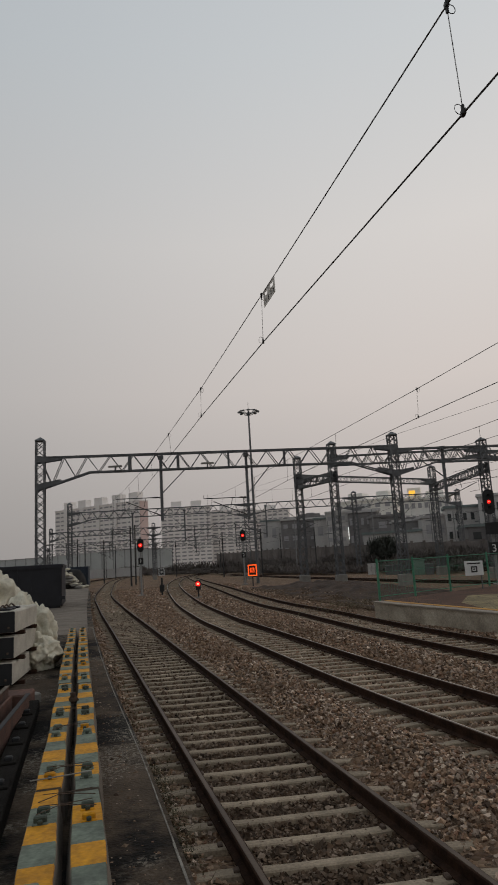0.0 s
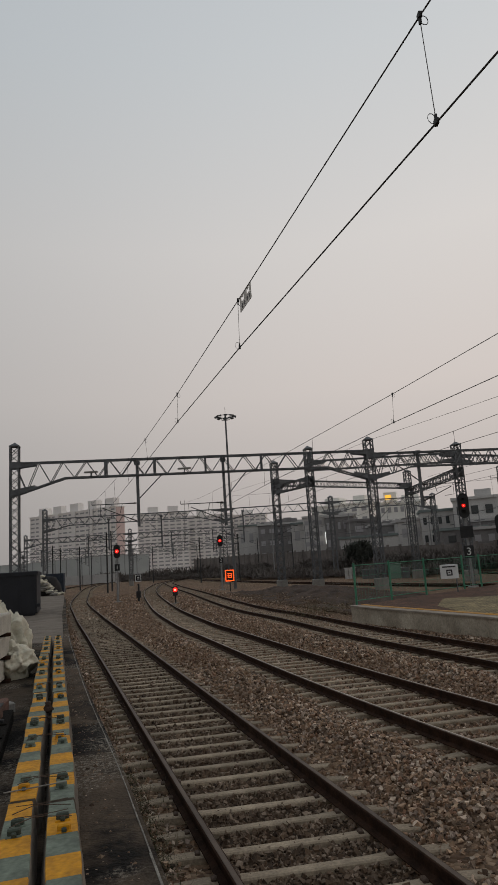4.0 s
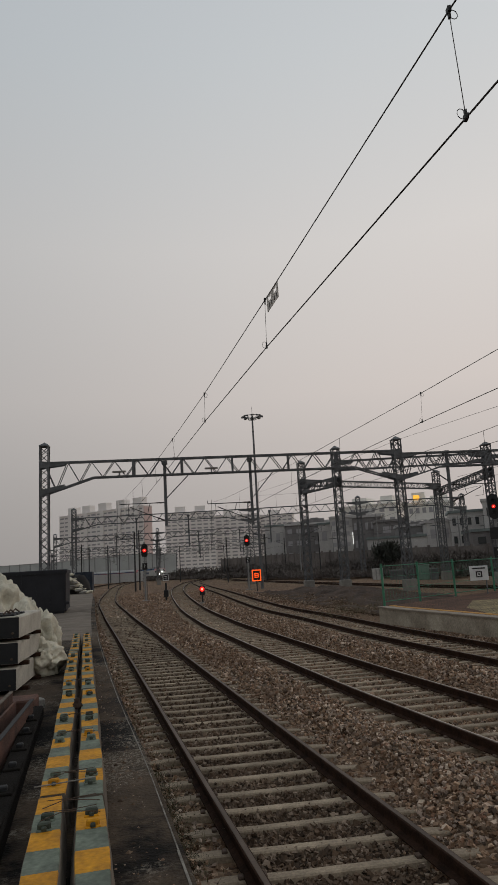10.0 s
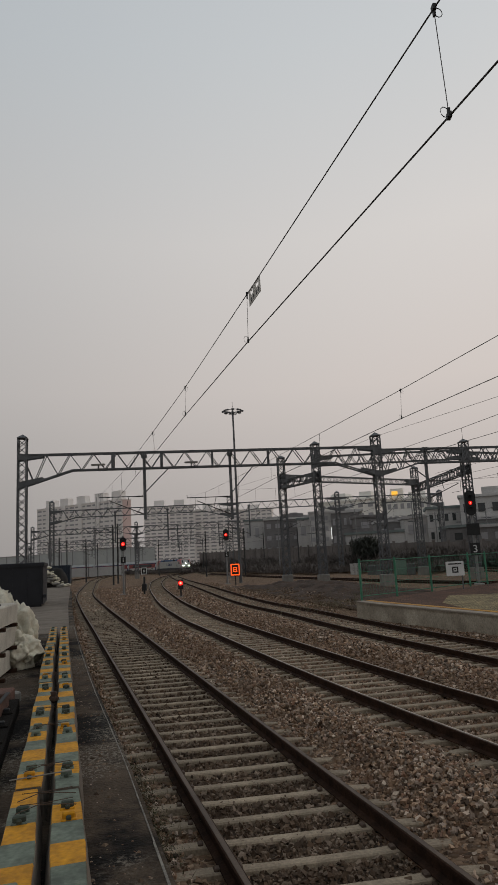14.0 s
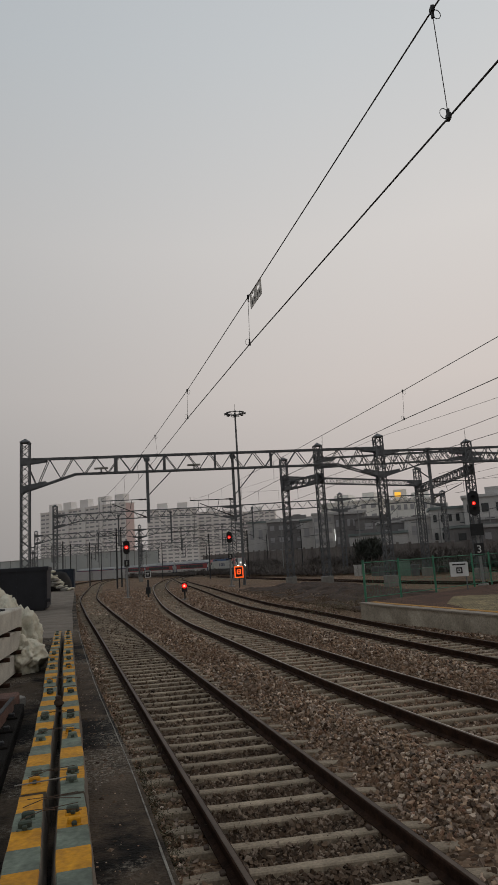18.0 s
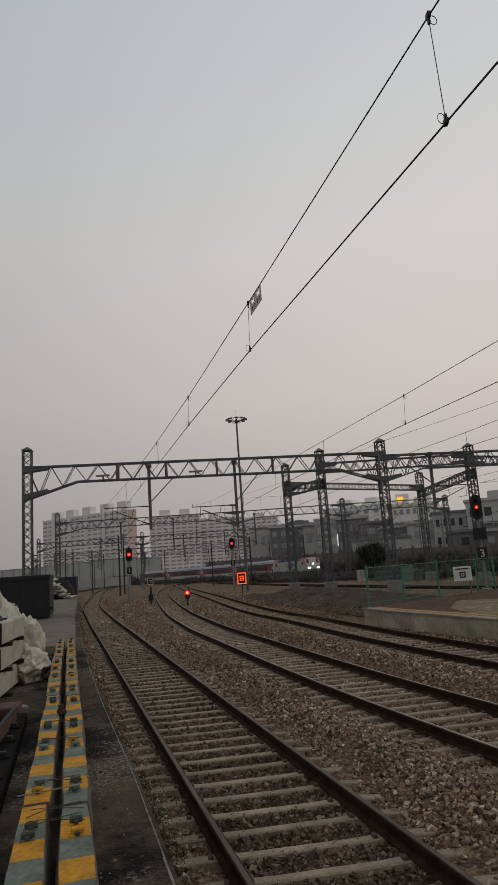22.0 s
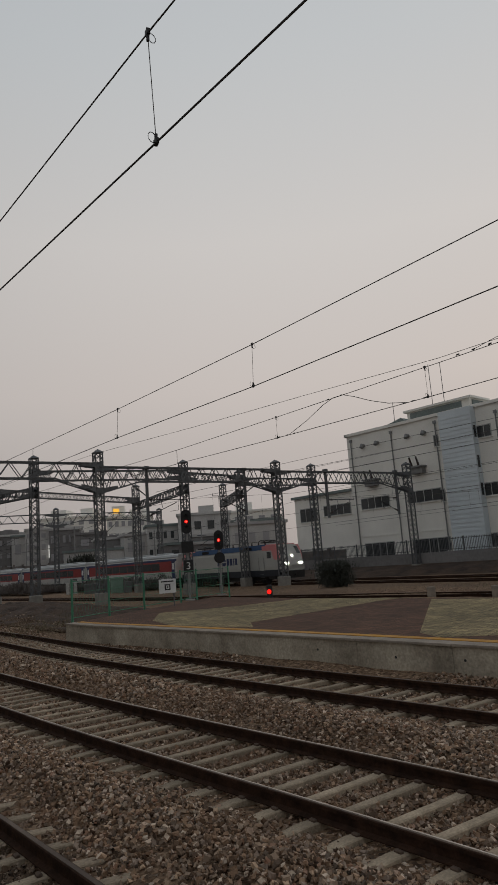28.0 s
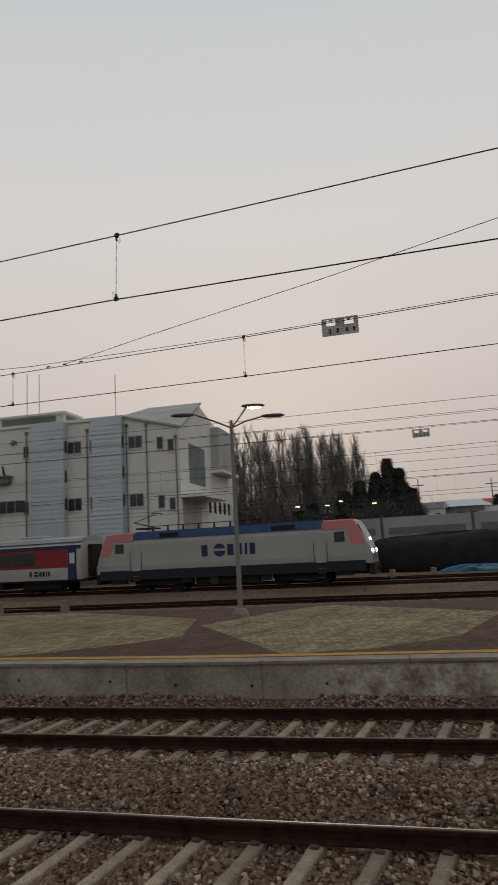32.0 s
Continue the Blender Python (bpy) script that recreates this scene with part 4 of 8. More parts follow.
for x in (-9.6, -2.75):
    y = 48.85 + (x + 15.1) * 0.131 - 0.45
    fl = part("beam_lamp", MB().chbox(x - 0.5, y - 0.12, 9.86, x + 0.5, y + 0.12, 9.98, 0.03), M_footing, gan, "small pale lamp box on the beam")
    part("bracket", MB().box(x - 0.05, y, 9.62, x + 0.05, y + 0.2, 9.88), M_steel, fl)
for x, y, b, side in ((-6.3, 50.0, 5.75, 1), (0.2, 50.86, 5.5, 1), (16.1, 52.94, 6.15, -1), (25.6, 54.2, 6.4, 1), (35.0, 55.42, 5.9, -1), (44.4, 56.64, 6.0, 1)):
    drop_mast(gan, x, y, 10.45, b, UA, side)

gan = thing("catenary_gantry", "paired lattice masts with a narrow steel truss", "gantry", group="catenary gantries")
add_post(gan, 7.75, 57.5, 12.0, 0.6, 22, base=0.1)
add_post(gan, 5.1, 62.8, 11.7, 0.6, 22, base=0.1)
add_post(gan, 21.0, 57.5, 11.7, 0.6, 22)
add_post(gan, 20.8, 73.1, 11.5, 0.6, 22)
truss(gan, (7.75, 57.5), (5.1, 62.8), 9.6, 0.7, 0.5, 1.0, 0.09, 0.05)
truss(gan, (21.0, 57.5), (20.8, 73.1), 9.6, 0.7, 0.5, 1.0, 0.09, 0.05)
truss(gan, (7.75, 57.5), (21.0, 57.5), 11.0, 0.8, 0.55, 1.0, 0.09, 0.05)
truss(gan, (5.1, 62.8), (20.8, 73.1), 10.2, 0.55, 0.5, 0.9, 0.08, 0.045)
gan = thing("catenary_gantry", "paired lattice masts with a narrow steel truss", "gantry", group="catenary gantries")
add_post(gan, 37.3, 61.9, 12.0, 0.6, 22)
add_post(gan, 28.0, 60.5, 11.2, 0.6, 22)
add_post(gan, 30.6, 71.0, 11.2, 0.55, 22)
truss(gan, (21.0, 57.6), (28.0, 60.5), 10.8, 0.7, 0.5, 1.0, 0.09, 0.05)
truss(gan, (28.0, 60.5), (37.3, 61.9), 10.6, 0.7, 0.5, 1.0, 0.09, 0.05)
truss(gan, (28.0, 60.5), (30.6, 71.0), 9.4, 0.7, 0.5, 1.0, 0.09, 0.05)

far = thing("catenary_gantry", "distant grey lattice gantry over the curving tracks", "gantry", group="catenary gantries")
for x, y, h in ((-26.9, 101.5, 12.5), (0.0, 102.6, 12.1), (16.6, 101.7, 11.9), (33.0, 103.2, 11.5)):
    add_post(far, x, y, h, 0.6, 22, turn=3)
for a, b in (((-26.9, 101.5), (0.0, 102.6)), ((0.0, 102.6), (16.6, 101.7)), ((16.6, 101.7), (33.0, 103.2))):
    truss(far, a, b, 11.2, 1.1, 0.6, 1.7, haunch=0.9, pieces=False)
for x, b, side in ((-17.5, 6.0, 1), (-9.5, 6.0, -1), (3.0, 6.0, 1), (8.0, 6.2, -1), (24.0, 6.0, 1)):
    drop_mast(far, x, 102.3, 10.6, b, (1, 0.02), side)
for yy, x0, x1, zz in ((150, -44, 2, 11.2), (205, -62, 4, 11.0), (262, -78, 6, 11.0)):
    g = thing("catenary_gantry", "hazy far lattice gantry over the tracks", "gantry", group="catenary gantries")
    xs = [x0 + (x1 - x0) * k / 2 for k in range(3)]
    for x in xs:
        add_post(g, x, yy, 12.0, 0.6, 12, turn=0)
    for a, b in zip(xs, xs[1:]):
        truss(g, (a, yy), (b, yy), zz, 1.1, 0.6, 2.4, 0.12, 0.07, haunch=0.9, pieces=False)
    for k in range(5):
        drop_mast(g, x0 + (x1 - x0) * (k + 0.5) / 5, yy, zz - 0.5, 6.0, (1, 0), 1 if k % 2 else -1)

# single contact-line poles among the far tracks
for x, y, h in ((-17.0, 97.2, 8.4), (-18.0, 107, 9.2), (-30, 118, 8), (-27.5, 128, 8), (-34, 140, 8.5), (-5, 132, 8.5), (2.5, 128, 8.5), (-19, 176, 9), (-8, 190, 9), (-36, 182, 9), (-26, 230, 9), (-50, 236, 9), (8, 165, 9), (14, 140, 8.5)):
    mb = MB().tube([(x, y, -0.3), (x, y, h)], 0.13, 8, 0.1)
    t = thing("line_pole", "dark steel contact line pole", "pole", group="contact line poles")
    part("pole", mb, M_steel_dark, t)
    mb = MB().tube([(x, y, h - 0.5), (x - 2.6, y - 0.2, h - 0.7)], 0.035, 6).tube([(x, y, h - 1.6), (x - 2.0, y - 0.2, h - 0.75)], 0.03, 6)
    part("bracket_arm", mb, M_steel_dark, t)

# ---- contact lines ----
def wire_set(name, pts_c, z_c, pts_m, label, droppers, rc=0.0068, rm=0.0062):
    """Contact wire, carrier wire above it, and droppers with their clamps."""
    t = thing(name, label, "overhead wire", group="overhead wires")
    part("contact_wire", MB().tube([(x, y, z_c) for x, y in pts_c], rc, 6), M_wire, t)
    part("carrier_wire", MB().tube(pts_m, rm, 6), M_wire, t)

    def at(pts, y):
        pts = sorted(pts, key=lambda p: p[1])
        ys = [p[1] for p in pts]
        return [float(np.interp(y, ys, [p[k] for p in pts])) for k in range(len(pts[0]))]
    for y in droppers:
        c = at(pts_c, y)
        m = at(pts_m, y)
        big = y < 16
        a, b = Vector((c[0], c[1], z_c)), Vector(m)
        dr = part("dropper", MB().tube([a, b], 0.003 if big else 0.005, 5), M_wire, t)
        if big:
            for p, sg in ((a, 1), (b, -1)):
                mb = MB()
                mb.box(p.x - 0.012, p.y - 0.022, p.z - 0.014, p.x + 0.012, p.y + 0.022, p.z + 0.024)
                mb.box(p.x - 0.008, p.y - 0.01, p.z - 0.02 + sg * 0.036, p.x + 0.008, p.y + 0.01, p.z + 0.022 + sg * 0.036)
                mb.tube([p + Vector((-sg * (0.026 - 0.026 * math.cos(k * 0.6)), 0.012 * math.sin(k * 0.6), sg * 0.03 + 0.045 * math.sin(k * 0.6))) for k in range(11)], 0.0028, 5)
                part("clamp", mb, M_steel_dark, dr, "dark dropper clamp with a wire loop")
    return t


wire_set("overhead_wire", [(6.6, -15), (1.49, 3.71), (0.33, 7.88), (-0.73, 11.9), (-1.74, 15.9), (-3.8, 24), (-6.1, 33), (-8.3, 42), (-10.1, 49.5)], 5.0,
         [(6.6, -15, 6.15), (1.47, 3.71, 5.78), (0.34, 7.9, 5.62), (-0.72, 11.9, 5.52), (-1.79, 15.9, 5.50), (-3.83, 24, 5.70), (-6.08, 33, 6.15), (-8.2, 42, 6.8), (-9.8, 49.9, 7.5)],
         "dark contact wire and carrier wire over the track", (-0.4, 3.71, 7.9, 11.9, 15.9, 20, 24.5, 29, 34, 39))
# perforated tag on the first wire
tag = MB()
tag.box(0, 0, -0.29, 0.006, 0.56, -0.13).box(0, 0, -0.03, 0.006, 0.56, -0.01)
for y0, y1 in ((0.0, 0.07), (0.21, 0.35), (0.49, 0.56)):
    tag.box(0, y0, -0.13, 0.006, y1, -0.03)
for y0 in (0.09, 0.37):
    tag.box(0, y0 + 0.02, -0.06, 0.006, y0 + 0.08, -0.03)
tagb = MB()
for y0 in (0.05, 0.16, 0.3, 0.42):
    tagb.box(-0.003, y0, -0.25, 0.009, y0 + 0.035, -0.18)
TAG, TAGB = tag.data("tag_plate", M_tag), tagb.data("print_bar", M_dark_print)
t = thing("wire_tag", "small perforated metal tag hanging from the carrier wire", "tag", pose(0.478, 7.39, 5.645, -2, 0, 15) @ Matrix.Diagonal((1, 0.82, 0.7, 1)), group="wire tags")
part("print_bar", TAGB, None, part("tag_plate", TAG, None, t))

wire_set("overhead_wire", [(11.2, -15), (6.53, 0.93), (5.57, 4.5), (4.62, 8.95), (3.55, 13.0), (1.95, 20), (0.4, 28), (-1.3, 39), (-2.9, 50.8)], 4.98,
         [(11.2, -15, 6.3), (6.56, 0.84, 5.84), (5.6, 4.5, 5.69), (4.65, 8.95, 5.65), (3.58, 13.0, 5.57), (1.98, 20, 5.62), (0.43, 28, 5.85), (-1.27, 39, 6.45), (-2.87, 50.8, 7.37)],
         "contact wire and carrier wire over the middle track", (0.6, 4.5, 8.9, 13.0, 17.6, 22.5, 28.0, 34, 40))
T3C = [(15.6, -15), (12.4, -5.5), (10.25, 1.6), (9.42, 5.1), (8.42, 9.0), (7.28, 13.15), (6.13, 16.8), (4.4, 23), (2.8, 31), (0.2, 50.8)]
T3M = [(x, y, z) for (x, y), z in zip(T3C, (6.1, 5.92, 5.78, 5.7, 5.625, 5.54, 5.43, 5.42, 5.6, 7.7))]
T3F = [(x + 0.02, y, z + 0.035) for x, y, z in T3M[:4]] + [(8.42, 9.0, 5.71), (7.55, 12.3, 5.84), (6.45, 16, 5.93), (4.95, 21, 6.1), (2.95, 31, 6.4), (0.5, 50.8, 7.9)]
t3 = wire_set("overhead_wire", T3C, 5.06, T3M,
              "contact wire and carrier wire over the platform track", (1.2, 5.2, 9.28, 13.17, 16.8, 21, 25, 30, 34, 40))
part("feeder_wire", MB().tube(T3F, 0.005, 5), M_wire, t3)
part("cross_wire", MB().tube([(8.6, 8.3, 5.665), (8.7, 6.5, 5.84), (8.6, 3.5, 5.96), (8.35, 0.6, 6.06), (7.7, -6, 6.3), (6.8, -15, 6.6)], 0.005, 5), M_wire, t3)
part("jumper", MB().tube([(7.29, 13.08, 5.06), (7.37, 12.8, 5.06), (7.53, 12.23, 5.27), (7.66, 11.76, 5.49), (7.74, 11.47, 5.58), (7.82, 11.2, 5.58), (7.9, 10.92, 5.47), (8.0, 10.55, 5.3), (8.11, 10.14, 5.15), (8.23, 9.7, 5.06), (8.34, 9.32, 5.06)], 0.0065, 5), M_wire, t3, "drooping jumper cable")
for x, y, z in ((7.36, 12.85, 5.065), (7.42, 12.65, 5.065), (7.28, 13.1, 5.065), (7.70, 11.6, 5.575), (7.80, 11.25, 5.582), (8.2, 9.8, 5.065), (8.26, 9.6, 5.065), (8.33, 9.35, 5.065), (8.52, 8.6, 5.66), (8.6, 8.3, 5.665), (8.68, 8.0, 5.67)):
    part("clamp", MB().box(x - 0.01, y - 0.035, z - 0.01, x + 0.01, y + 0.035, z + 0.01), M_steel_dark, t3, "dark wire clamp")
wire_set("overhead_wire", [(36.6, -15), (31, 4), (28, 15), (24.6, 26), (21, 37), (16.4, 52.9)], 5.1,
         [(36.6, -15, 6.5), (31, 4, 6.4), (28, 15, 6.3), (24.6, 26, 6.3), (21, 37, 6.4), (16.3, 52.9, 7.8)],
         "contact wire and carrier wire behind the platform", (-5, 0, 5, 10, 15, 20, 25, 30, 35, 40, 45), rc=0.011, rm=0.01)
wire_set("overhead_wire", [(45.6, -15), (42.1, 0), (37.2, 22.2), (33.9, 38), (31.2, 54.5), (27.5, 72), (22, 94)], 5.1,
         [(45.6, -15, 6.5), (42.1, 0, 6.4), (37.2, 22.2, 6.3), (33.9, 38, 6.4), (31.2, 54.5, 7.6), (27.5, 72, 6.4), (22, 94, 7.5)],
         "contact wire and carrier wire over the train's track", (-5, 0, 5, 10, 15, 20, 25, 30, 35, 40, 45), rc=0.012, rm=0.011)
wire_set("overhead_wire", [(50.4, -15), (46.8, 0), (41.9, 22.9), (38.6, 38.9), (35.8, 55.6)], 5.15,
         [(50.4, -15, 6.5), (46.8, 0, 6.4), (41.9, 22.9, 6.3), (38.6, 38.9, 6.4), (35.8, 55.6, 7.7)],
         "contact wire and carrier wire over the far track", (-5, 0, 5, 10, 15, 20, 25, 30, 35, 40, 45), rc=0.012, rm=0.011)
fd = thing("feeder_wires", "high feeder wires behind the platform", "overhead wire", group="overhead wires")
for z, o in ((8.5, 0.4), (7.85, 0.0), (7.3, -0.3), (9.4, 9.5), (8.7, 9.0), (7.4, 14.5), (8.0, 15.0)):
    part("feeder_wire", MB().tube([(x + o, y, z) for x, y in ((36.6, -15), (31, 4), (28, 15), (24.6, 26), (21, 37), (16.4, 52.9))], 0.011, 5), M_wire, fd)
for a, b in (((-9.9, 49.9), (-20.9, 102)), ((-2.9, 50.9), (-6.2, 102)), ((16.3, 52.9), (3.0, 102)), ((-20.9, 102), (-28, 150)), ((-6.2, 102), (-11, 150)), ((3, 102), (-3, 150))):
    a, b = Vector((*a, 0)), Vector((*b, 0))
    t = thing("overhead_wire", "distant contact wire and carrier wire between gantries", "overhead wire", group="overhead wires")
    part("contact_wire", MB().tube([a + Vector((0, 0, 5.1)), b + Vector((0, 0, 5.1))], 0.012, 5), M_wire, t)
    pts = [a.lerp(b, k / 8) + Vector((0, 0, 6.0 + 1.6 * (2 * k / 8 - 1) ** 2)) for k in range(9)]
    part("carrier_wire", MB().tube(pts, 0.012, 5), M_wire, t)
    for k in range(1, 8):
        p = a.lerp(b, k / 8)
        part("dropper", MB().tube([p + Vector((0, 0, 5.1)), pts[k]], 0.008, 4), M_wire, t)

# ---- high lamp mast ----
t = thing("lamp_mast", "tall slim steel mast with a ring of floodlights", "lamp mast", pose(0.95, 80, -0.2))
part("pole", MB().tube([(0, 0, 0), (0, 0, 10), (0, 0, 20.9)], 0.19, 10, 0.10), M_steel, t)
for z, r, w in ((20.85, 0.95, 0.045), (20.45, 0.5, 0.04)):
    part("ring", MB().tube([(r * math.cos(a * math.pi / 6), r * math.sin(a * math.pi / 6), z) for a in range(13)], w, 6), M_steel, t)
for k in range(8):
    a = k * math.pi / 4
    spin = Matrix.Rotation(a, 4, "Z")
    part("bracket", MB().bar(spin @ Vector((0.1, 0, 20.4)), spin @ Vector((0.95, 0, 20.84)), 0.04), M_steel, t)
    mb = MB().box(-0.24, -0.17, -0.10, 0.22, 0.17, 0.09, Matrix.Translation((1.12 * math.cos(a), 1.12 * math.sin(a), 20.8)) @ spin @ Matrix.Rotation(0.3, 4, "Y"))
    part("floodlight", mb, M_steel, t)
part("lightning_rod", MB().tube([(0, 0, 20.9), (0, 0, 22.0)], 0.02, 5), M_steel_dark, t)


# ---- signals ----
def text_mesh(name, s, size, material):
    cu = bpy.data.curves.new(name, "FONT")
    cu.body, cu.size, cu.extrude = s, size, 0.004
    cu.align_x, cu.align_y = "CENTER", "CENTER"
    tmp = bpy.data.objects.new(name, cu)
    scene.collection.objects.link(tmp)
    me = bpy.data.meshes.new_from_object(tmp.evaluated_get(bpy.context.evaluated_depsgraph_get()))
    bpy.data.objects.remove(tmp)
    me.materials.clear()
    me.materials.append(material)
    return me


FACE = Matrix.Rotation(radians(90), 4, "X")


def signal_head(owner, z, h=1.15, w=0.46, lit=0.5, y=-0.25, name="signal_head"):
    """An oval black backboard with hooded lamps; lit: which height of it shines red."""
    mb = MB()
    pts = []
    for k in range(24):
        a = 2 * math.pi * k / 24
        cy = (h - w) / 2 * (1 if math.sin(a) >= 0 else -1)
        pts.append((w / 2 * math.cos(a), w / 2 * math.sin(a) + cy))
    mb.loft([[(px, y, z + pz) for px, pz in pts], [(px, y + 0.12, z + pz) for px, pz in pts]])
    hd = part(name, mb, M_black, owner, "black oval signal backboard")
    zs = [(-0.27 + k * 0.27) * h / 1.15 for k in range(3)]
    for k, dz in enumerate(zs):
        r = 0.115
        arc = [(r * 1.15 * math.cos(a), r * 1.15 * math.sin(a)) for a in [math.pi * j / 8 for j in range(-1, 10)]]
        hood = MB().loft([[(px, y - 0.005, z + dz + pz) for px, pz in arc], [(px * 0.95, y - 0.24, z + dz + pz * 0.95 + 0.01) for px, pz in arc]], closed=False)
        part("hood", hood, M_black, hd)
        on = k == lit
        # the lit lens is made wider, its glare put into the radius
        r = 0.11 * h / 1.15 if not on else (0.165 if h < 1.3 else 0.12)
        part("lens", MB().disc((0, y - 0.03, z + dz), (0, 1, 0), r, 0.03, 14), M_red if on else M_black, hd, "glowing red lens" if on else "dark lens")
        if on:
            part("lamp_core", MB().disc((0, y - 0.036, z + dz), (0, 1, 0), r * 0.34, 0.004, 10), M_red_core, hd, "bright red lamp core")
    return hd


def ladder(mb, x, y, z0, z1):
    mb.tube([(x - 0.16, y, z0), (x - 0.16, y, z1)], 0.016, 5).tube([(x + 0.16, y, z0), (x + 0.16, y, z1)], 0.016, 5)
    k = z0 + 0.2
    while k < z1:
        mb.tube([(x - 0.16, y, k), (x + 0.16, y, k)], 0.011, 4)
        k += 0.3


def signal(x, y, heads, height, digit, label, turn, plates=(), base=-0.2):
    t = thing("railway_signal", label, "railway signal", Matrix.Translation((x, y, base)) @ Matrix.Rotation(radians(turn), 4, "Z"), group="railway signals")
    part("mast", MB().tube([(0, 0, 0), (0, 0, height)], 0.085, 10), M_pipe, t, "pale grey signal mast")
    part("base", MB().chbox(-0.35, -0.35, -0.3, 0.35, 0.35, 0.2, 0.04), M_footing, t)
    mb = MB()
    ladder(mb, 0, 0.3, 0.1, height - 0.4)
    part("ladder", mb, M_steel, t)
    for z, lit, h in heads:
        signal_head(t, z, h, 0.55 * h / 1.15 if h < 1.6 else 0.72, lit)
    for z, w, h in plates:
        part("backplate", MB().chbox(-w / 2, -0.22, z - h / 2, w / 2, -0.1, z + h / 2, 0.02), M_black, t)
    if digit:
        z, ch, sz = digit
        p = part("number_plate", MB().chbox(-sz * 0.45, -0.2, z - sz * 0.58, sz * 0.45, -0.14, z + sz * 0.58, 0.015), M_black, t, "black plate with a white digit")
        part("digit", text_mesh("digit", ch, sz, M_digit), None, p, "white digit " + ch, m=Matrix.Translation((0, -0.206, z)) @ FACE)
    return t


signal(-9.65, 60.2, [(4.55, 1, 1.2)], 5.3, (3.15, "1", 0.5), "tall colour light signal showing red beside a ladder", 8)
signal(-0.55, 75.0, [(5.5, 1, 1.25)], 6.2, (3.35, "2", 0.5), "tall colour light signal showing red on a slim mast", 0)
signal(16.7, 45.6, [(5.65, 1, 1.72)], 6.6, (2.5, "3", 0.72), "tall colour light signal showing red with a number plate", -20, plates=((3.85, 0.86, 0.8),))
s4 = signal(20.2, 48.15, [(4.3, 1, 1.5)], 5.1, None, "shorter colour light signal showing red with a round black disc", -24)
part("disc", MB().disc((0, -0.26, 2.95), (0, 1, 0), 0.42, 0.05, 20), M_black, s4, "round black signal disc")
t = thing("dwarf_signal", "low shunting signal glowing red between the rails", "railway signal", pose(-3.98, 51.85, -0.15), group="dwarf signals")
part("housing", MB().chbox(-0.2, -0.13, 0.62, 0.2, 0.2, 1.32, 0.05), M_black, t)
part("stem", MB().tube([(0, 0.03, 0), (0, 0.03, 0.65)], 0.06, 8), M_black, t)
part("hood", MB().loft([[(0.19 * math.cos(a * math.pi / 8), yy, 1.06 + 0.19 * math.sin(a * math.pi / 8)) for a in range(9)] for yy in (-0.12, -0.34)], closed=False), M_black, t)
part("lens", MB().disc((0, -0.17, 1.06), (0, 1, 0), 0.18, 0.03, 14), M_red, t, "glowing red lens")
part("lamp_core", MB().disc((0, -0.18, 1.06), (0, 1, 0), 0.09, 0.01, 10), M_red_core, t, "bright red lamp core")
part("base", MB().chbox(-0.25, -0.2, -0.1, 0.25, 0.25, 0.1, 0.02), M_footing, t)
t = thing("dwarf_signal", "low shunting signal glowing red at the platform end", "railway signal", pose(19.05, 37.7, -0.15, 0, 0, -27), group="dwarf signals")
part("housing", MB().chbox(-0.18, -0.12, 0.1, 0.18, 0.2, 0.95, 0.04), M_black, t)
part("lens", MB().disc((-0.03, -0.16, 0.55), (0, 1, 0), 0.14, 0.03, 14), M_red, t, "glowing red lens")
part("base", MB().chbox(-0.25, -0.2, -0.1, 0.25, 0.25, 0.1, 0.02), M_footing, t)
# lit route indicator
t = thing("route_indicator", "square indicator with a glowing orange border on a post", "railway signal", pose(0.3, 70, -0.2))
part("post", MB().tube([(0, 0.1, 0), (0, 0.1, 1.3)], 0.06, 8), M_steel_dark, t)
bx = part("box", MB().chbox(-0.48, -0.1, 1.08, 0.48, 0.15, 2.28, 0.03), M_black, t)
for x0, z0, x1, z1 in ((-0.46, 1.10, 0.46, 1.2), (-0.46, 2.16, 0.46, 2.26), (-0.46, 1.2, -0.36, 2.16), (0.36, 1.2, 0.46, 2.16), (-0.2, 1.46, 0.2, 1.53), (-0.2, 1.66, 0.2, 1.73), (-0.2, 1.86, 0.2, 1.93), (-0.2, 1.46, -0.13, 1.93), (0.13, 1.46, 0.2, 1.93)):
    part("light_bar", MB().box(x0, -0.13, z0, x1, -0.09, z1), M_orange, bx, "glowing orange light bar")
# small point machine lever with a lit plate
t = thing("point_indicator", "dark point indicator beside the track with a square plate", "railway signal", pose(-7.8, 60, -0.2))
part("stand", MB().tube([(0, 0, 0), (0, 0, 1.6)], 0.09, 8), M_black, t)
part("body", MB().chbox(-0.2, -0.2, 0.4, 0.2, 0.2, 1.0, 0.05), M_black, t)
pl = part("plate", MB().chbox(-0.3, -0.06, 1.8, 0.3, 0.02, 2.45, 0.02), M_black, t)
for x0, z0, x1, z1 in ((-0.26, 1.8, 0.26, 1.86), (-0.26, 2.34, 0.26, 2.4), (-0.26, 1.86, -0.2, 2.34), (0.2, 1.86, 0.26, 2.34), (-0.1, 2.0, 0.1, 2.06), (-0.1, 2.14, 0.1, 2.2)):
    part("mark", MB().box(x0, -0.075, z0, x1, -0.055, z1), M_digit, pl)

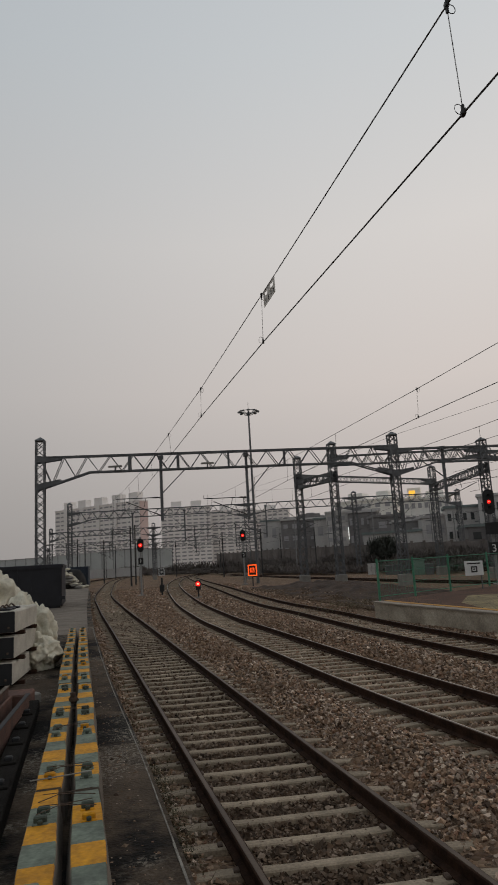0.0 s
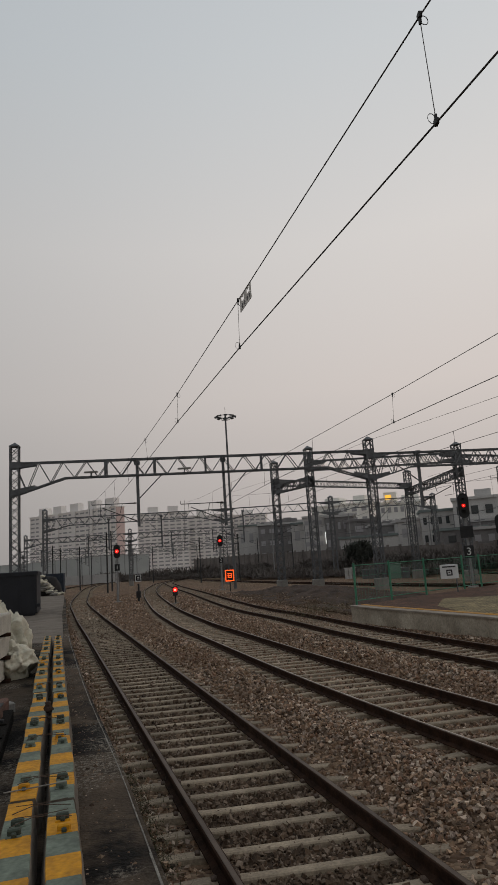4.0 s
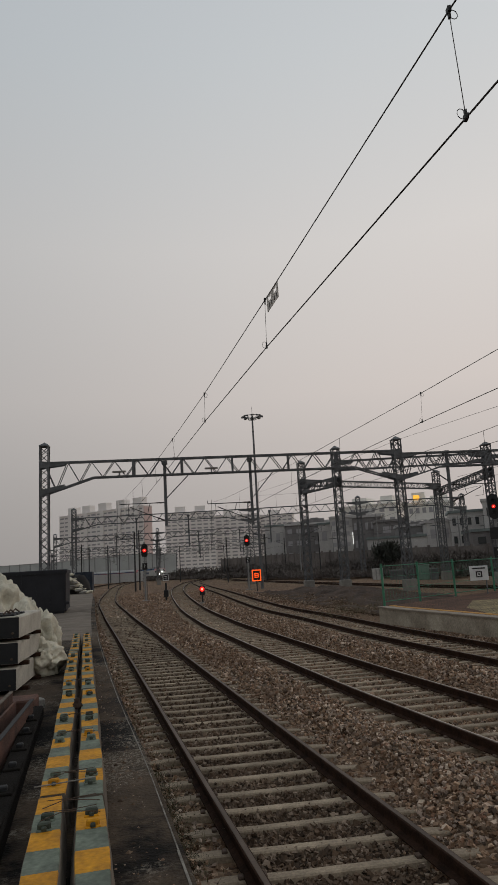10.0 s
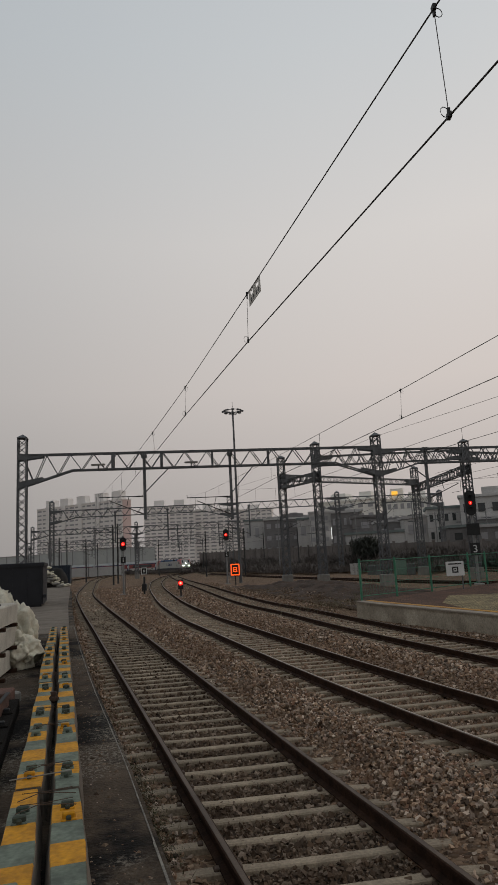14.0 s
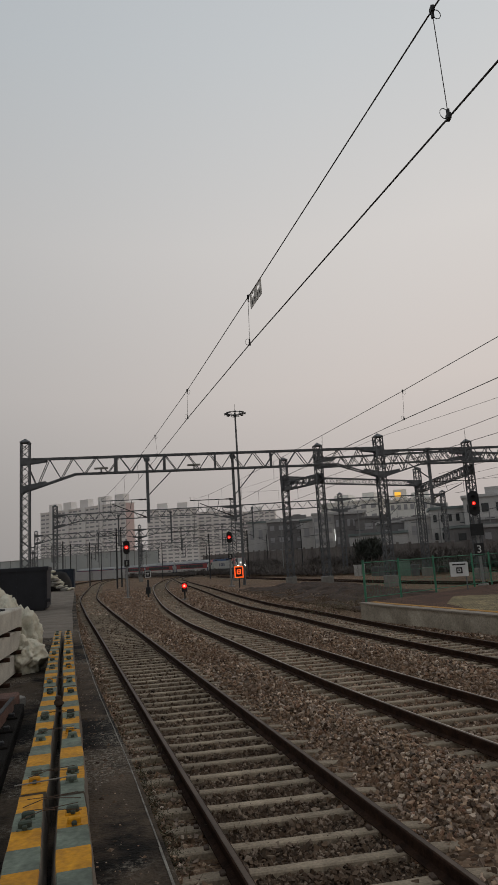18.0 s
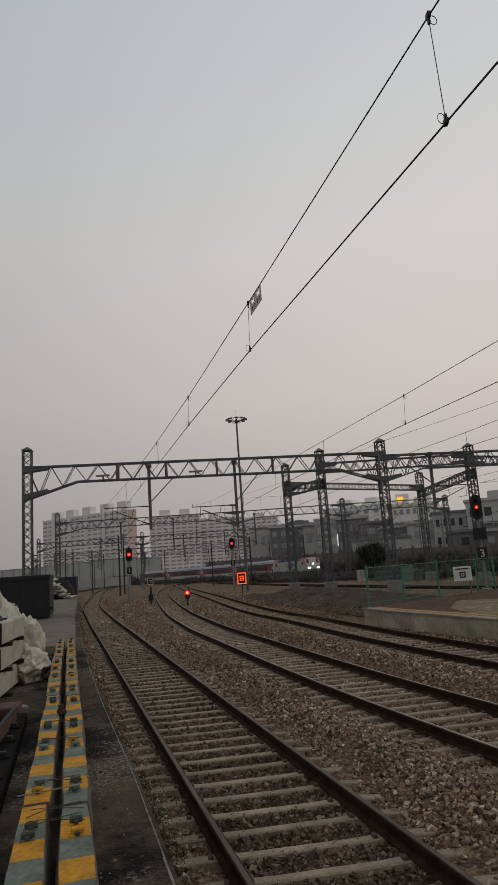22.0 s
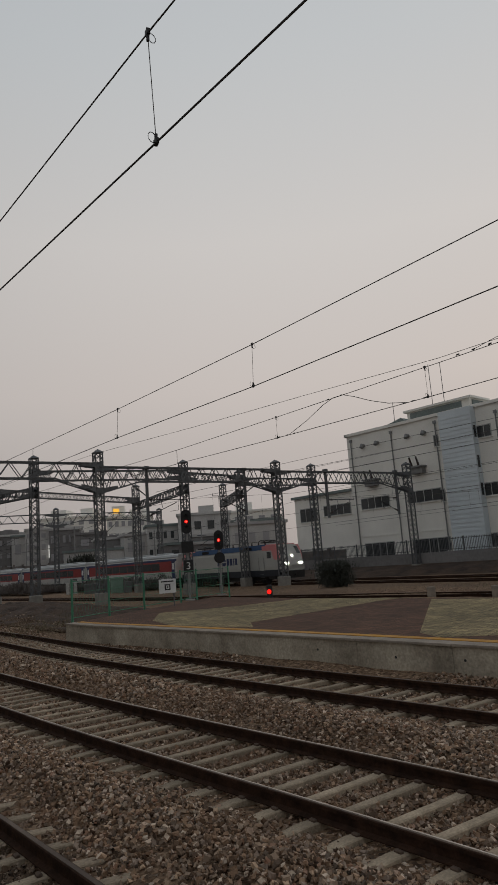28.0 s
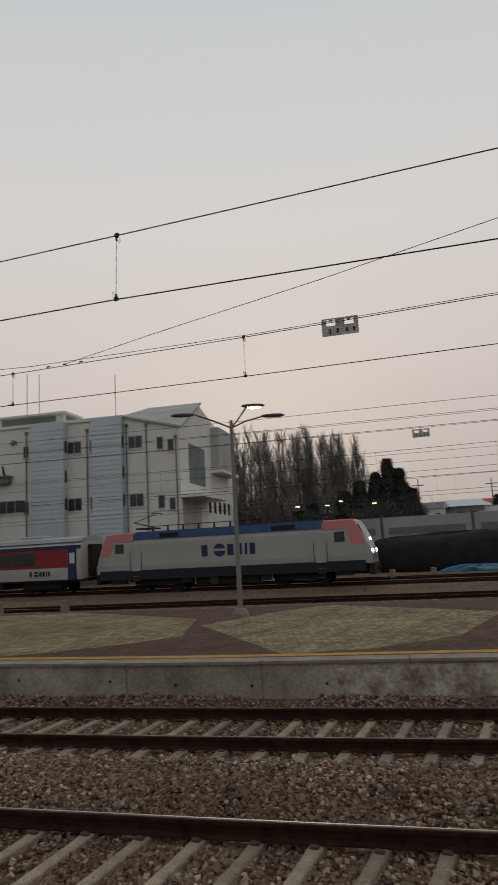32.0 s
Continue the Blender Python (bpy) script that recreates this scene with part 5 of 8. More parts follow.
# ---- fence at the platform end ----
fence = thing("mesh_fence", "green painted post and wire mesh fence", "fence")
F0, F1 = Vector((5.35, 28.3, 0)), Vector((16.6, 38.3, 0))
posts = [F0.lerp(F1, k) for k in (0.0, 0.17, 0.36, 0.6, 0.72, 1.0)]
for p in posts:
    part("fence_post", MB().tube([p + Vector((0, 0, 0.2)), p + Vector((0, 0, 2.15))], 0.05, 8), M_green, fence)
mb = MB()
ln = (F1 - F0).length
u = (F1 - F0) / ln
for z in (0.6, 1.1, 1.6, 2.05):
    mb.tube([F0 + Vector((0, 0, z)), F1 + Vector((0, 0, z))], 0.018 if z in (0.6, 2.05) else 0.008, 5)
part("rail", mb, M_green, fence)
mb = MB()
k = 0.0
while k < ln - 0.6:
    mb.bar(F0 + u * k + Vector((0, 0, 0.6)), F0 + u * (k + 0.35) + Vector((0, 0, 2.05)), 0.0035)
    mb.bar(F0 + u * (k + 0.35) + Vector((0, 0, 0.6)), F0 + u * k + Vector((0, 0, 2.05)), 0.0035)
    k += 0.2
tagged(part("wire_mesh", mb, M_green, fence, "thin green wire mesh"), kind="stuff")
sg = thing("warning_sign", "white rectangular sign with dark print on the fence", "sign", Matrix.Translation((10.45, 31.45, 0.0)) @ Matrix.Rotation(radians(-12), 4, "Z"))
pn = part("panel", MB().chbox(-0.41, -0.02, 1.12, 0.41, 0.02, 1.78, 0.01), M_white_sign, sg)
for x0, z0, x1, z1 in ((-0.3, 1.64, 0.3, 1.70), (-0.12, 1.26, 0.12, 1.32), (-0.12, 1.48, 0.12, 1.54), (-0.14, 1.26, -0.08, 1.54), (0.08, 1.26, 0.14, 1.54), (-0.04, 1.37, 0.04, 1.44)):
    part("print_bar", MB().box(x0, -0.03, z0, x1, -0.018, z1), M_dark_print, pn)
part("post", MB().tube([(0.3, 0.05, 0.3), (0.3, 0.05, 1.8)], 0.03, 6), M_steel, sg)

# ---- trackside cabinets ----
M_palebox = mat("pale_grey_cabinet", (0.52, 0.51, 0.48), (0.36, 0.35, 0.33), 1.5, 0.6)
for x, y, w, h, material, label in (
        (15.66, 88, 0.42, 1.4, M_palebox, "narrow pale grey trackside cabinet"),
        (16.14, 88, 0.42, 1.4, M_palebox, "narrow pale grey trackside cabinet"),
        (16.62, 88, 0.42, 1.4, M_palebox, "narrow pale grey trackside cabinet"),
        (17.35, 84, 0.85, 1.1, M_greybox, "dark grey metal trackside cabinet"),
        (18.04, 83, 0.85, 1.15, M_greybox, "dark grey metal trackside cabinet"),
        (19.38, 77.5, 1.4, 1.65, M_greenbox, "tall pale green metal trackside cabinet"),
        (20.26, 76, 0.85, 1.2, M_greybox, "dark grey metal trackside cabinet")):
    t = thing("trackside_cabinet", label, "cabinet", pose(x, y, -0.25, 0, 0, -8), group="trackside cabinets")
    part("body", MB().chbox(-w / 2, -0.35, 0, w / 2, 0.35, h, 0.03), material, t)
    part("door", MB().chbox(-w / 2 + 0.06, -0.375, 0.12, w / 2 - 0.06, -0.345, h - 0.1, 0.01), material, t)
    part("roof", MB().chbox(-w / 2 - 0.06, -0.42, h, w / 2 + 0.06, 0.42, h + 0.09, 0.02), material, t)
    part("plinth", MB().box(-w / 2, -0.35, -0.3, w / 2, 0.35, 0.0), M_footing, t)

# ---- street lamp on the island platform ----
t = thing("platform_lamp", "slim grey three-armed platform lamp with one lamp lit", "street lamp", pose(17.0, 10.1, 0.494, 0, 0, 0))
part("base", MB().loft([[(r * math.cos(a * math.pi / 6), r * math.sin(a * math.pi / 6), z) for a in range(12)] for r, z in ((0.24, 0), (0.23, 0.1), (0.15, 0.22), (0.09, 0.24))]), M_coping, t, "pale concrete lamp base")
part("pole", MB().tube([(0, 0, 0.15), (0, 0, 3), (-0.0, 0, 5.62)], 0.075, 10, 0.05), M_pipe, t)
for k, (dx, dy, z, on) in enumerate(((-0.72, 1.2, 5.84, False), (0.35, -0.55, 6.03, True), (0.62, -1.05, 5.70, False))):
    c = Vector((dx, dy, 0))
    arm = part("arm", MB().tube([(0, 0, 5.4), (dx * 0.35, dy * 0.35, 5.55 + (z - 5.6) * 0.3), (dx * 0.75, dy * 0.75, z)], 0.025, 6), M_steel, t)
    o = Vector((dx, dy, z))
    dv = c.normalized()
    sd = Vector((-dv.y, dv.x, 0))
    rings = []
    for f, w, h in ((-0.32, 0.03, 0.03), (-0.2, 0.1, 0.05), (0.05, 0.13, 0.06), (0.25, 0.11, 0.05), (0.36, 0.03, 0.02)):
        rings.append([o + dv * f + sd * (w * math.cos(a * math.pi / 5)) + Vector((0, 0, h * math.sin(a * math.pi / 5) + 0.01)) for a in range(10)])
    hd = part("lamp_head", MB().loft(rings), M_steel, arm, "flat grey lamp head", smooth=True)
    rings = []
    for f, w, h in ((-0.15, 0.05, 0.02), (0.0, 0.10, 0.06), (0.16, 0.09, 0.055), (0.26, 0.04, 0.02)):
        rings.append([o + dv * f + sd * (w * math.cos(a * math.pi / 5)) + Vector((0, 0, h * math.sin(a * math.pi / 5) - 0.035)) for a in range(10)])
    if on:
        part("lamp_glass", MB().loft(rings), M_lamp_on, arm, "glowing warm lamp glass", smooth=True)


# ---- the white building behind the train ----
BM = Matrix(((0.29, 0.957, 0, 50.08), (-0.957, 0.29, 0, 35.82), (0, 0, 1, 0), (0, 0, 0, 1)))
CAM0 = Matrix.Translation((0.35, 0.15, 2.36))
BM = CAM0 @ Matrix.Scale(1.11, 4) @ CAM0.inverted() @ BM
bld = thing("office_building", "four-storey white rendered railway building with ribbed bays", "building", BM)
DEPTH = 20.0
mb = MB()
mb.box(-27.1, 0, -0.5, -5.4, DEPTH, 15.2)
part("wall", mb, M_bld, bld)
# gabled end: side profile swept over the last bay
prof = [(0, -0.5), (0, 13.8), (6.4, 17.2), (13.5, 15.6), (DEPTH, 15.4), (DEPTH, -0.5)]
prof_in = [(0, -0.5), (0, 15.25), (6.4, 17.2), (13.5, 15.6), (DEPTH, 15.4), (DEPTH, -0.5)]
mb = MB().loft([[(-5.4, y, z) for y, z in prof_in], [(0, y, z) for y, z in prof]])
part("end_wall", mb, M_bld, bld, "white gabled end bay")
mb = MB().loft([[(-5.4, y, z) for y, z in ((-0.25, 15.2), (6.4, 17.22), (6.4, 17.42), (-0.25, 15.4))], [(0.35, y, z) for y, z in ((-0.25, 13.72), (6.4, 17.22), (6.4, 17.42), (-0.25, 13.92))]])
part("roof", mb, M_bld_grey, bld, "grey gable roof slab")
mb = MB()
mb.box(-27.3, -0.18, 15.2, -5.4, 0.25, 15.5).box(-27.3, -0.18, 15.2, -26.9, DEPTH, 15.5)
part("parapet", mb, M_bld, bld)
mb = MB().box(-19.6, 1.2, 15.2, -12.3, 4.4, 16.55).box(-19.9, 0.9, 16.55, -12.0, 4.7, 16.75)
part("penthouse", mb, M_bld, bld, "white flat-roofed penthouse")
mb = MB().box(-19.2, 1.12, 15.75, -13.2, 1.26, 16.4)
part("penthouse_window", mb, M_roof, bld, "grey-green glazing band")
part("penthouse_window", MB().box(-12.35, 1.6, 15.75, -12.2, 4.2, 16.4), M_roof, bld, "grey-green glazing band")
mb = MB().add([(-26.0, 2, 15.3), (-19.6, 2, 15.3), (-21.0, 2, 16.4), (-26.0, 9, 15.3), (-19.6, 9, 15.3), (-21.0, 9, 16.4)], [(0, 1, 2), (5, 4, 3), (0, 3, 4, 1), (1, 4, 5, 2), (2, 5, 3, 0)])
part("skylight_roof", mb, M_roof, bld)
for x0, x1, dp in ((-14.75, -11.3, 0.9), (-8.45, -5.45, 0.75)):
    bay = part("ribbed_bay", MB().box(x0, -dp, -0.4, x1, 0.1, 15.3), M_ribbed, bld, "pale blue horizontally ribbed cladding")
    for k in range(35):
        z = 0.2 + 0.42 * k
        part("cladding_rib", MB().box(x0 - 0.015, -dp - 0.03, z, x1 + 0.015, 0.0, z + 0.2), M_ribbed, bay)
    for z in (12.3, 9.4, 6.8):
        part("slot_window", MB().box(x1 - 0.05, -dp * 0.75, z, x1 + 0.03, -dp * 0.3, z + 1.15), M_glass, bay, "narrow dark window")


def window(owner, x0, z0, x1, z1, bars=1, y=0.0, deep=0.12):
    w = part("window", MB().box(x0 - 0.09, y - 0.05, z0 - 0.09, x1 + 0.09, y + deep, z1 + 0.09), M_frame, owner, "window in a pale frame")
    part("pane", MB().box(x0, y - 0.062, z0, x1, y - 0.045, z1), M_glass, w, "dark glass pane")
    for k in range(1, bars + 1):
        x = x0 + (x1 - x0) * k / (bars + 1)
        part("glazing_bar", MB().box(x - 0.03, y - 0.08, z0, x + 0.03, y - 0.05, z1), M_frame, w)
    part("sill", MB().box(x0 - 0.15, y - 0.14, z0 - 0.14, x1 + 0.15, y + 0.02, z0 - 0.08), M_bld, w)


for zt, zb in ((13.3, 12.25), (7.85, 6.75), (3.2, 2.0)):
    window(bld, -11.25, zb, -9.95, zt)
    window(bld, -8.9, zb, -8.45, zt, 0)
    window(bld, -4.95, zb, -3.7, zt)
    window(bld, -2.13, zb - 0.3, -1.62, zt - 0.3, 0)
    window(bld, -1.05, zb - 0.5, -0.6, zt - 0.6, 0)
    window(bld, -16.0, zb, -15.55, zt, 0)
for x0, x1 in ((-19.8, -15.95), (-25.85, -22.2)):
    window(bld, x0, 6.95, x1, 8.05, 3)
    window(bld, x0, 1.6, x1, 3.2, 3)
for x, top in ((-26.5, 14.5), (-21.05, 14.5), (-15.7, 14.5), (-9.25, 14.2), (-5.2, 14.3), (-3.2, 14.2), (-0.3, 12.8)):
    part("drain_pipe", MB().tube([(x, -0.1, 0), (x, -0.1, top)], 0.065, 8).box(x - 0.14, -0.2, top, x + 0.14, 0, top + 0.3), M_pipe, bld, "grey drain pipe with hopper")
for x in (-24.8, -22.9, -19.0, -17.0):
    part("hooded_vent", MB().tube([(x, 0, 13.85), (x, -0.35, 13.9), (x, -0.5, 13.6)], 0.2, 8), M_pipe, bld, "curved vent hood")
for x, z in ((-18.1, 10.9), (-24.0, 10.4)):
    b = part("bracket_platform", MB().box(x - 0.9, -0.9, z - 0.5, x + 0.9, 0, z - 0.35).box(x - 0.7, -0.7, z - 1.1, x + 0.7, 0, z - 0.5), M_pipe, bld, "small steel bracket platform")
    for dx in (-0.45, 0.35):
        part("bushing", MB().tube([(x + dx, -0.6, z - 0.4), (x + dx - 0.15, -0.75, z + 0.6)], 0.13, 8, 0.09), M_insul, b, "dark upright bushing")
for z in (3.95, 9.6):
    part("string_course", MB().box(-27.15, -0.05, z, -14.3, 0.02, z + 0.12), M_bld, bld)
# the end face, with balcony and openings; flat grey panels paint its shaded recesses
part("recess", MB().box(-0.05, 2.7, 8.8, 0.03, 7.9, 12.7), M_roof, bld, "flat grey panel painted for a shaded recess")
part("entrance_recess", MB().box(-0.05, 0.4, -0.2, 0.03, 6.1, 7.2), M_bld_grey, bld, "flat grey panel painted for the shaded entrance")
part("canopy", MB().box(0, 0.1, 7.25, 2.2, 8.4, 7.6), M_bld, bld)
part("stair_wall", MB().box(0, 10.6, 10.8, 0.9, 16.8, 15.5), M_bld_grey, bld, "projecting grey upper wall")
part("ledge", MB().box(0, 10.2, 10.5, 1.3, 17.2, 10.8), M_bld, bld)
for k in range(5):
    y = 8.8 + k * 1.9
    part("end_window", MB().box(-0.02, y, 6.2, 0.05, y + 0.8, 7.5), M_glass, bld)
for x, h in ((-17.5, 4.2), (-16.1, 4.0), (-7.6, 3.0), (-22.5, 1.2)):
    part("antenna", MB().tube([(x, 3, 15.3), (x, 3, 17.4 + h)], 0.035, 5), M_steel, bld, "thin roof antenna")
# low annex and the fence on the bank before it
annex = thing("annex_building", "low white annex beside the railway building", "building", BM)
part("wall", MB().box(-36.5, 0.5, -0.5, -27.2, 14, 9.2), M_bld, annex)
part("roof", MB().box(-36.8, 0.2, 9.2, -27.2, 14.3, 9.5), M_roof, annex)
window(annex, -31.8, 6.8, -27.9, 7.9, 3, y=0.5)
window(annex, -35.6, 6.4, -33.0, 7.9, 2, y=0.5)
bank = MB()
bank.loft([[(x, -9.5, -0.35), (x, -6.5, 0.5), (x, -3.0, 0.9), (x, 2.0, 1.0), (x, 2.0, -0.6), (x, -9.5, -0.6)] for x in (-42, -30, -20, -10, 0, 6)])
solo("grass_bank", bank, M_soil, "dark earth bank below the white building", "bank", kind="structure", m=BM)
fen = thing("bar_fence", "grey bar fence on the bank before the building", "fence", BM)
part("low_wall", MB().box(-34, -3.1, 0.6, 3, -2.9, 1.9), M_bld_dark, fen, "dark low wall")
for k in range(13):
    x = -34 + k * 3.08
    part("fence_post", MB().box(x - 0.05, -3.05, 1.8, x + 0.05, -2.95, 3.2), M_steel, fen)
BAR = MB().box(-0.015, -0.015, 1.9, 0.015, 0.015, 3.15).data("fence_bar", M_steel)
for k in range(231):
    part("fence_bar", BAR, None, fen, m=Matrix.Translation((-34 + 0.16 * k, -3.0, 0)))
for z in (2.05, 3.0):
    part("fence_rail", MB().box(-34, -3.03, z, 3, -2.97, z + 0.05), M_steel, fen)


# ---- other buildings ----
M_far_wall = mat("grey_brown_boundary_wall", (0.203, 0.178, 0.162), (0.101, 0.0878, 0.081), 0.25, 0.92, bump=0.1, fine=3)
# far roofs and walls: haze is painted in as a paler base colour
M_far_roof = mat("hazed_far_paint", (0.44, 0.425, 0.415), (0.34, 0.325, 0.315), 0.2, 0.9, bump=0)
def block(name, label, x0, y0, x1, y1, h, depth, floors, cols, wall, glass, roof_boxes=(), base=0.0, ww=0.55, wh=0.5, top=None):
    """A building whose front runs from (x0, y0) to (x1, y1), with its windows in rows."""
    a, b = Vector((x0, y0, 0)), Vector((x1, y1, 0))
    ln = (b - a).length
    u = (b - a) / ln
    m = Matrix(((u.x, -u.y, 0, x0), (u.y, u.x, 0, y0), (0, 0, 1, base), (0, 0, 0, 1)))
    t = thing(name, label, "building", m, group="far buildings")
    part("wall", MB().box(0, 0, -1 - base, ln, depth, h), wall, t)
    part("roof", MB().box(-0.3, -0.3, h, ln + 0.3, depth + 0.3, h + 0.5), top or wall, t)
    fh, cw = h / floors, ln / cols
    me = MB().box(0, -0.12, 0, cw * ww, 0.3, fh * wh).data("window", glass)
    for i in range(floors):
        for j in range(cols):
            part("window", me, None, t, m=Matrix.Translation((cw * (j + (1 - ww) / 2), 0, fh * (i + 0.3))))
    for x, w, hh in roof_boxes:
        part("roof_house", MB().box(x * ln, depth * 0.2, h, x * ln + w, depth * 0.8, h + hh), wall, t)
    return t


# far blocks get the haze-lightened wall and glazing colours
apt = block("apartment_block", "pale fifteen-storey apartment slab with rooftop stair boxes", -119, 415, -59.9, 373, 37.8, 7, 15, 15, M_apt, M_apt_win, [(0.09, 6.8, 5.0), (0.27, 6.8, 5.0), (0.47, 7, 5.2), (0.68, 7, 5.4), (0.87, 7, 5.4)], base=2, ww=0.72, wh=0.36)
M_gable = mat("faded_pink_gable", (0.60, 0.47, 0.44), (0.52, 0.40, 0.38), 0.05, 0.9, bump=0, stain=0.15)
part("gable_panel", MB().box(72.52, 0.4, 0, 72.9, 6.6, 37.6), M_gable, apt, "faded pink painted gable end")
for k in range(5):
    x = (0.125 + 0.197 * k) * 72.5
    part("stair_shaft", MB().box(x, -0.9, -1, x + 3.0, 0.1, 38.2), M_apt, apt, "pale projecting stair shaft")
block("apartment_block", "far apartment tower painted pale for distance haze", -66, 515, -27.5, 517, 44, 12, 16, 8, M_apt, M_apt_win, [(0.2, 8, 5), (0.6, 8, 5)], base=3, ww=0.7, wh=0.4)
block("apartment_block", "far apartment tower painted pale for distance haze", -34, 534, 7, 530, 41, 12, 15, 7, M_apt, M_apt_win, [(0.3, 8, 5)], base=3, ww=0.7, wh=0.4)
block("apartment_block", "far apartment tower painted pale for distance haze", 8, 540, 34, 536, 40, 12, 14, 6, M_apt, M_apt_win, [(0.3, 8, 4)], base=3, ww=0.7, wh=0.4)
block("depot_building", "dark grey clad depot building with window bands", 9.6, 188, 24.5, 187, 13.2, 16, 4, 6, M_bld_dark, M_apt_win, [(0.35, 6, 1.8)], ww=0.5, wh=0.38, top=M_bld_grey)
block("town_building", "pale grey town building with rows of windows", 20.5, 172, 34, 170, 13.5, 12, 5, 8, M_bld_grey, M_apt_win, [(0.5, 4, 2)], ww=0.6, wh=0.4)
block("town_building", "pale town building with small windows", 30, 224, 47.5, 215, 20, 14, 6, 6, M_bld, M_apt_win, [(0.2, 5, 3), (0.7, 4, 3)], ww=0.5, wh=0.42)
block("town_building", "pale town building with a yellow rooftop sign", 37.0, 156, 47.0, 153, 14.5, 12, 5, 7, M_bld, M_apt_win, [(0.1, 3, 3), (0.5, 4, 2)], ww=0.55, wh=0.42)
block("town_building", "grey town building with rows of dark windows", 43.0, 123, 52.5, 119.3, 11.8, 14, 3, 4, M_bld_grey, M_glass, [(0.4, 3, 2)], ww=0.5, wh=0.4)
block("town_building", "grey shed with a dark wall beside the line", 53.5, 122, 63, 118, 10.0, 14, 2, 4, M_bld_dark, M_glass, (), ww=0.6, wh=0.35, top=M_roof)
block("town_building", "low grey shed with a pitched roof", 24.0, 139, 36, 136, 6.5, 10, 1, 4, M_bld_grey, M_glass, (), ww=0.6, wh=0.35, top=M_roof)
block("town_building", "pale four-storey building behind the poles", 60, 150, 76, 143, 14, 12, 4, 6, M_bld, M_apt_win, [(0.4, 4, 2.5)], ww=0.5, wh=0.4)
# low town roofs and sheds behind the boundary wall
rt = random.Random(77)
for k in range(16):
    f = k / 15
    r = 0.015 + 0.42 * f + rt.uniform(-0.01, 0.01)
    y = float(np.interp(r, [0.0, 0.1, 0.24, 0.35, 0.5], [205, 168, 132, 112, 92])) + rt.uniform(2, 14)
    x, w = r * y, rt.uniform(6, 13)
    h = 2.3 + (0.030 + rt.uniform(0.0, 0.034)) * y
    wall = rt.choice([M_bld_grey, M_bld_dark, M_far_roof, M_bld_grey, M_bld_dark])
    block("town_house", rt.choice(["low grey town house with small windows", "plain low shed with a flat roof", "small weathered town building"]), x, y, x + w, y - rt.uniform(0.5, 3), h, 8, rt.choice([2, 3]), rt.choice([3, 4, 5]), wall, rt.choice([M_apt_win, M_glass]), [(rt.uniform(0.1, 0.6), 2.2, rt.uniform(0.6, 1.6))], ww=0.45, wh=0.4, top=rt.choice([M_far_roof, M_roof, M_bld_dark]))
for k in range(9):
    r = 0.02 + 0.045 * k + rt.uniform(-0.01, 0.01)
    y = 105 + rt.uniform(-8, 25)
    if r > 0.2:
        y -= 22
    t = thing("utility_pole", "slim grey utility pole beside the yard", "pole", pose(r * y + 9, y + 22, -0.3), group="utility poles")
    part("pole", MB().tube([(0, 0, 0), (0, 0, rt.uniform(8.5, 12))], 0.13, 7, 0.09), M_pipe, t)
    part("crossarm", MB().box(-0.9, -0.06, 7.8, 0.9, 0.06, 7.95), M_steel, t)
t = thing("roof_sign", "glowing yellow rooftop sign", "sign", pose(38.9, 154.6, 14.9))
M_sign_y = mat("lit_yellow_sign", (0.8, 0.45, 0.05), None, 5, 0.4, emit=(1.0, 0.50, 0.06), power=0.9, bump=0)
part("panel", MB().chbox(-0.7, -0.2, 0.6, 0.7, 0.2, 1.7, 0.05), M_sign_y, t)
part("frame_leg", MB().bar((-0.7, 0, 0), (-0.7, 0, 0.6), 0.12).bar((0.7, 0, 0), (0.7, 0, 0.6), 0.12), M_steel, t)
t = thing("sign_tower", "narrow lit white vertical sign on a wall", "sign", pose(26.0, 170, 0))
M_sign_w = mat("lit_white_sign", (0.9, 0.9, 0.9), None, 5, 0.4, emit=(1.0, 0.97, 0.9), power=0.8, bump=0)
part("panel", MB().box(-0.28, -0.3, 6.6, 0.28, 0.2, 9.6), M_sign_w, t)
part("pole", MB().tube([(0, 0, 0), (0, 0, 6.2)], 0.2, 6), M_steel_dark, t)

# low wall before the far curve
lowwall = thing("yard_wall", "long grey boundary wall behind the far tracks", "wall", kind="structure")
wl = [(-125, 282), (-90, 266), (-62, 248), (-44, 231), (-36, 222)]
for a, b in zip(wl, wl[1:]):
    part("wall_panel", MB().bar((*a, 1.2), (*b, 1.2), 0.3, 3.2), M_viaduct, lowwall)
# tall noise barrier of pale panels between steel posts, behind the tracks
M_panel = mat("pale_green_grey_panel", (0.44, 0.455, 0.44), (0.36, 0.375, 0.365), 0.12, 0.6, bump=0.03, stain=0.2)
barrier = thing("noise_barrier", "tall pale panelled noise barrier with steel posts", "noise barrier", kind="structure")
bl = curve([(-260, 318), (-150, 304), (-90, 292), (-52, 286), (-28, 288)], 5.0)
for a, b in zip(bl, bl[1:]):
    top = float(np.interp(a[0], [-260, -90, -52, -28], [7.5, 9.3, 10.6, 9.8]))
    part("panel", MB().bar((a[0], a[1], top / 2), (b[0], b[1], top / 2), 0.2, top), M_panel, barrier)
    part("post", MB().box(a[0] - 0.14, a[1] - 0.3, 0, a[0] + 0.14, a[1] - 0.05, top + 0.25), M_pipe, barrier)
    part("top_rail", MB().bar((a[0], a[1] - 0.2, top + 0.05), (b[0], b[1] - 0.2, top + 0.05), 0.18, 0.3), M_far_roof, barrier)


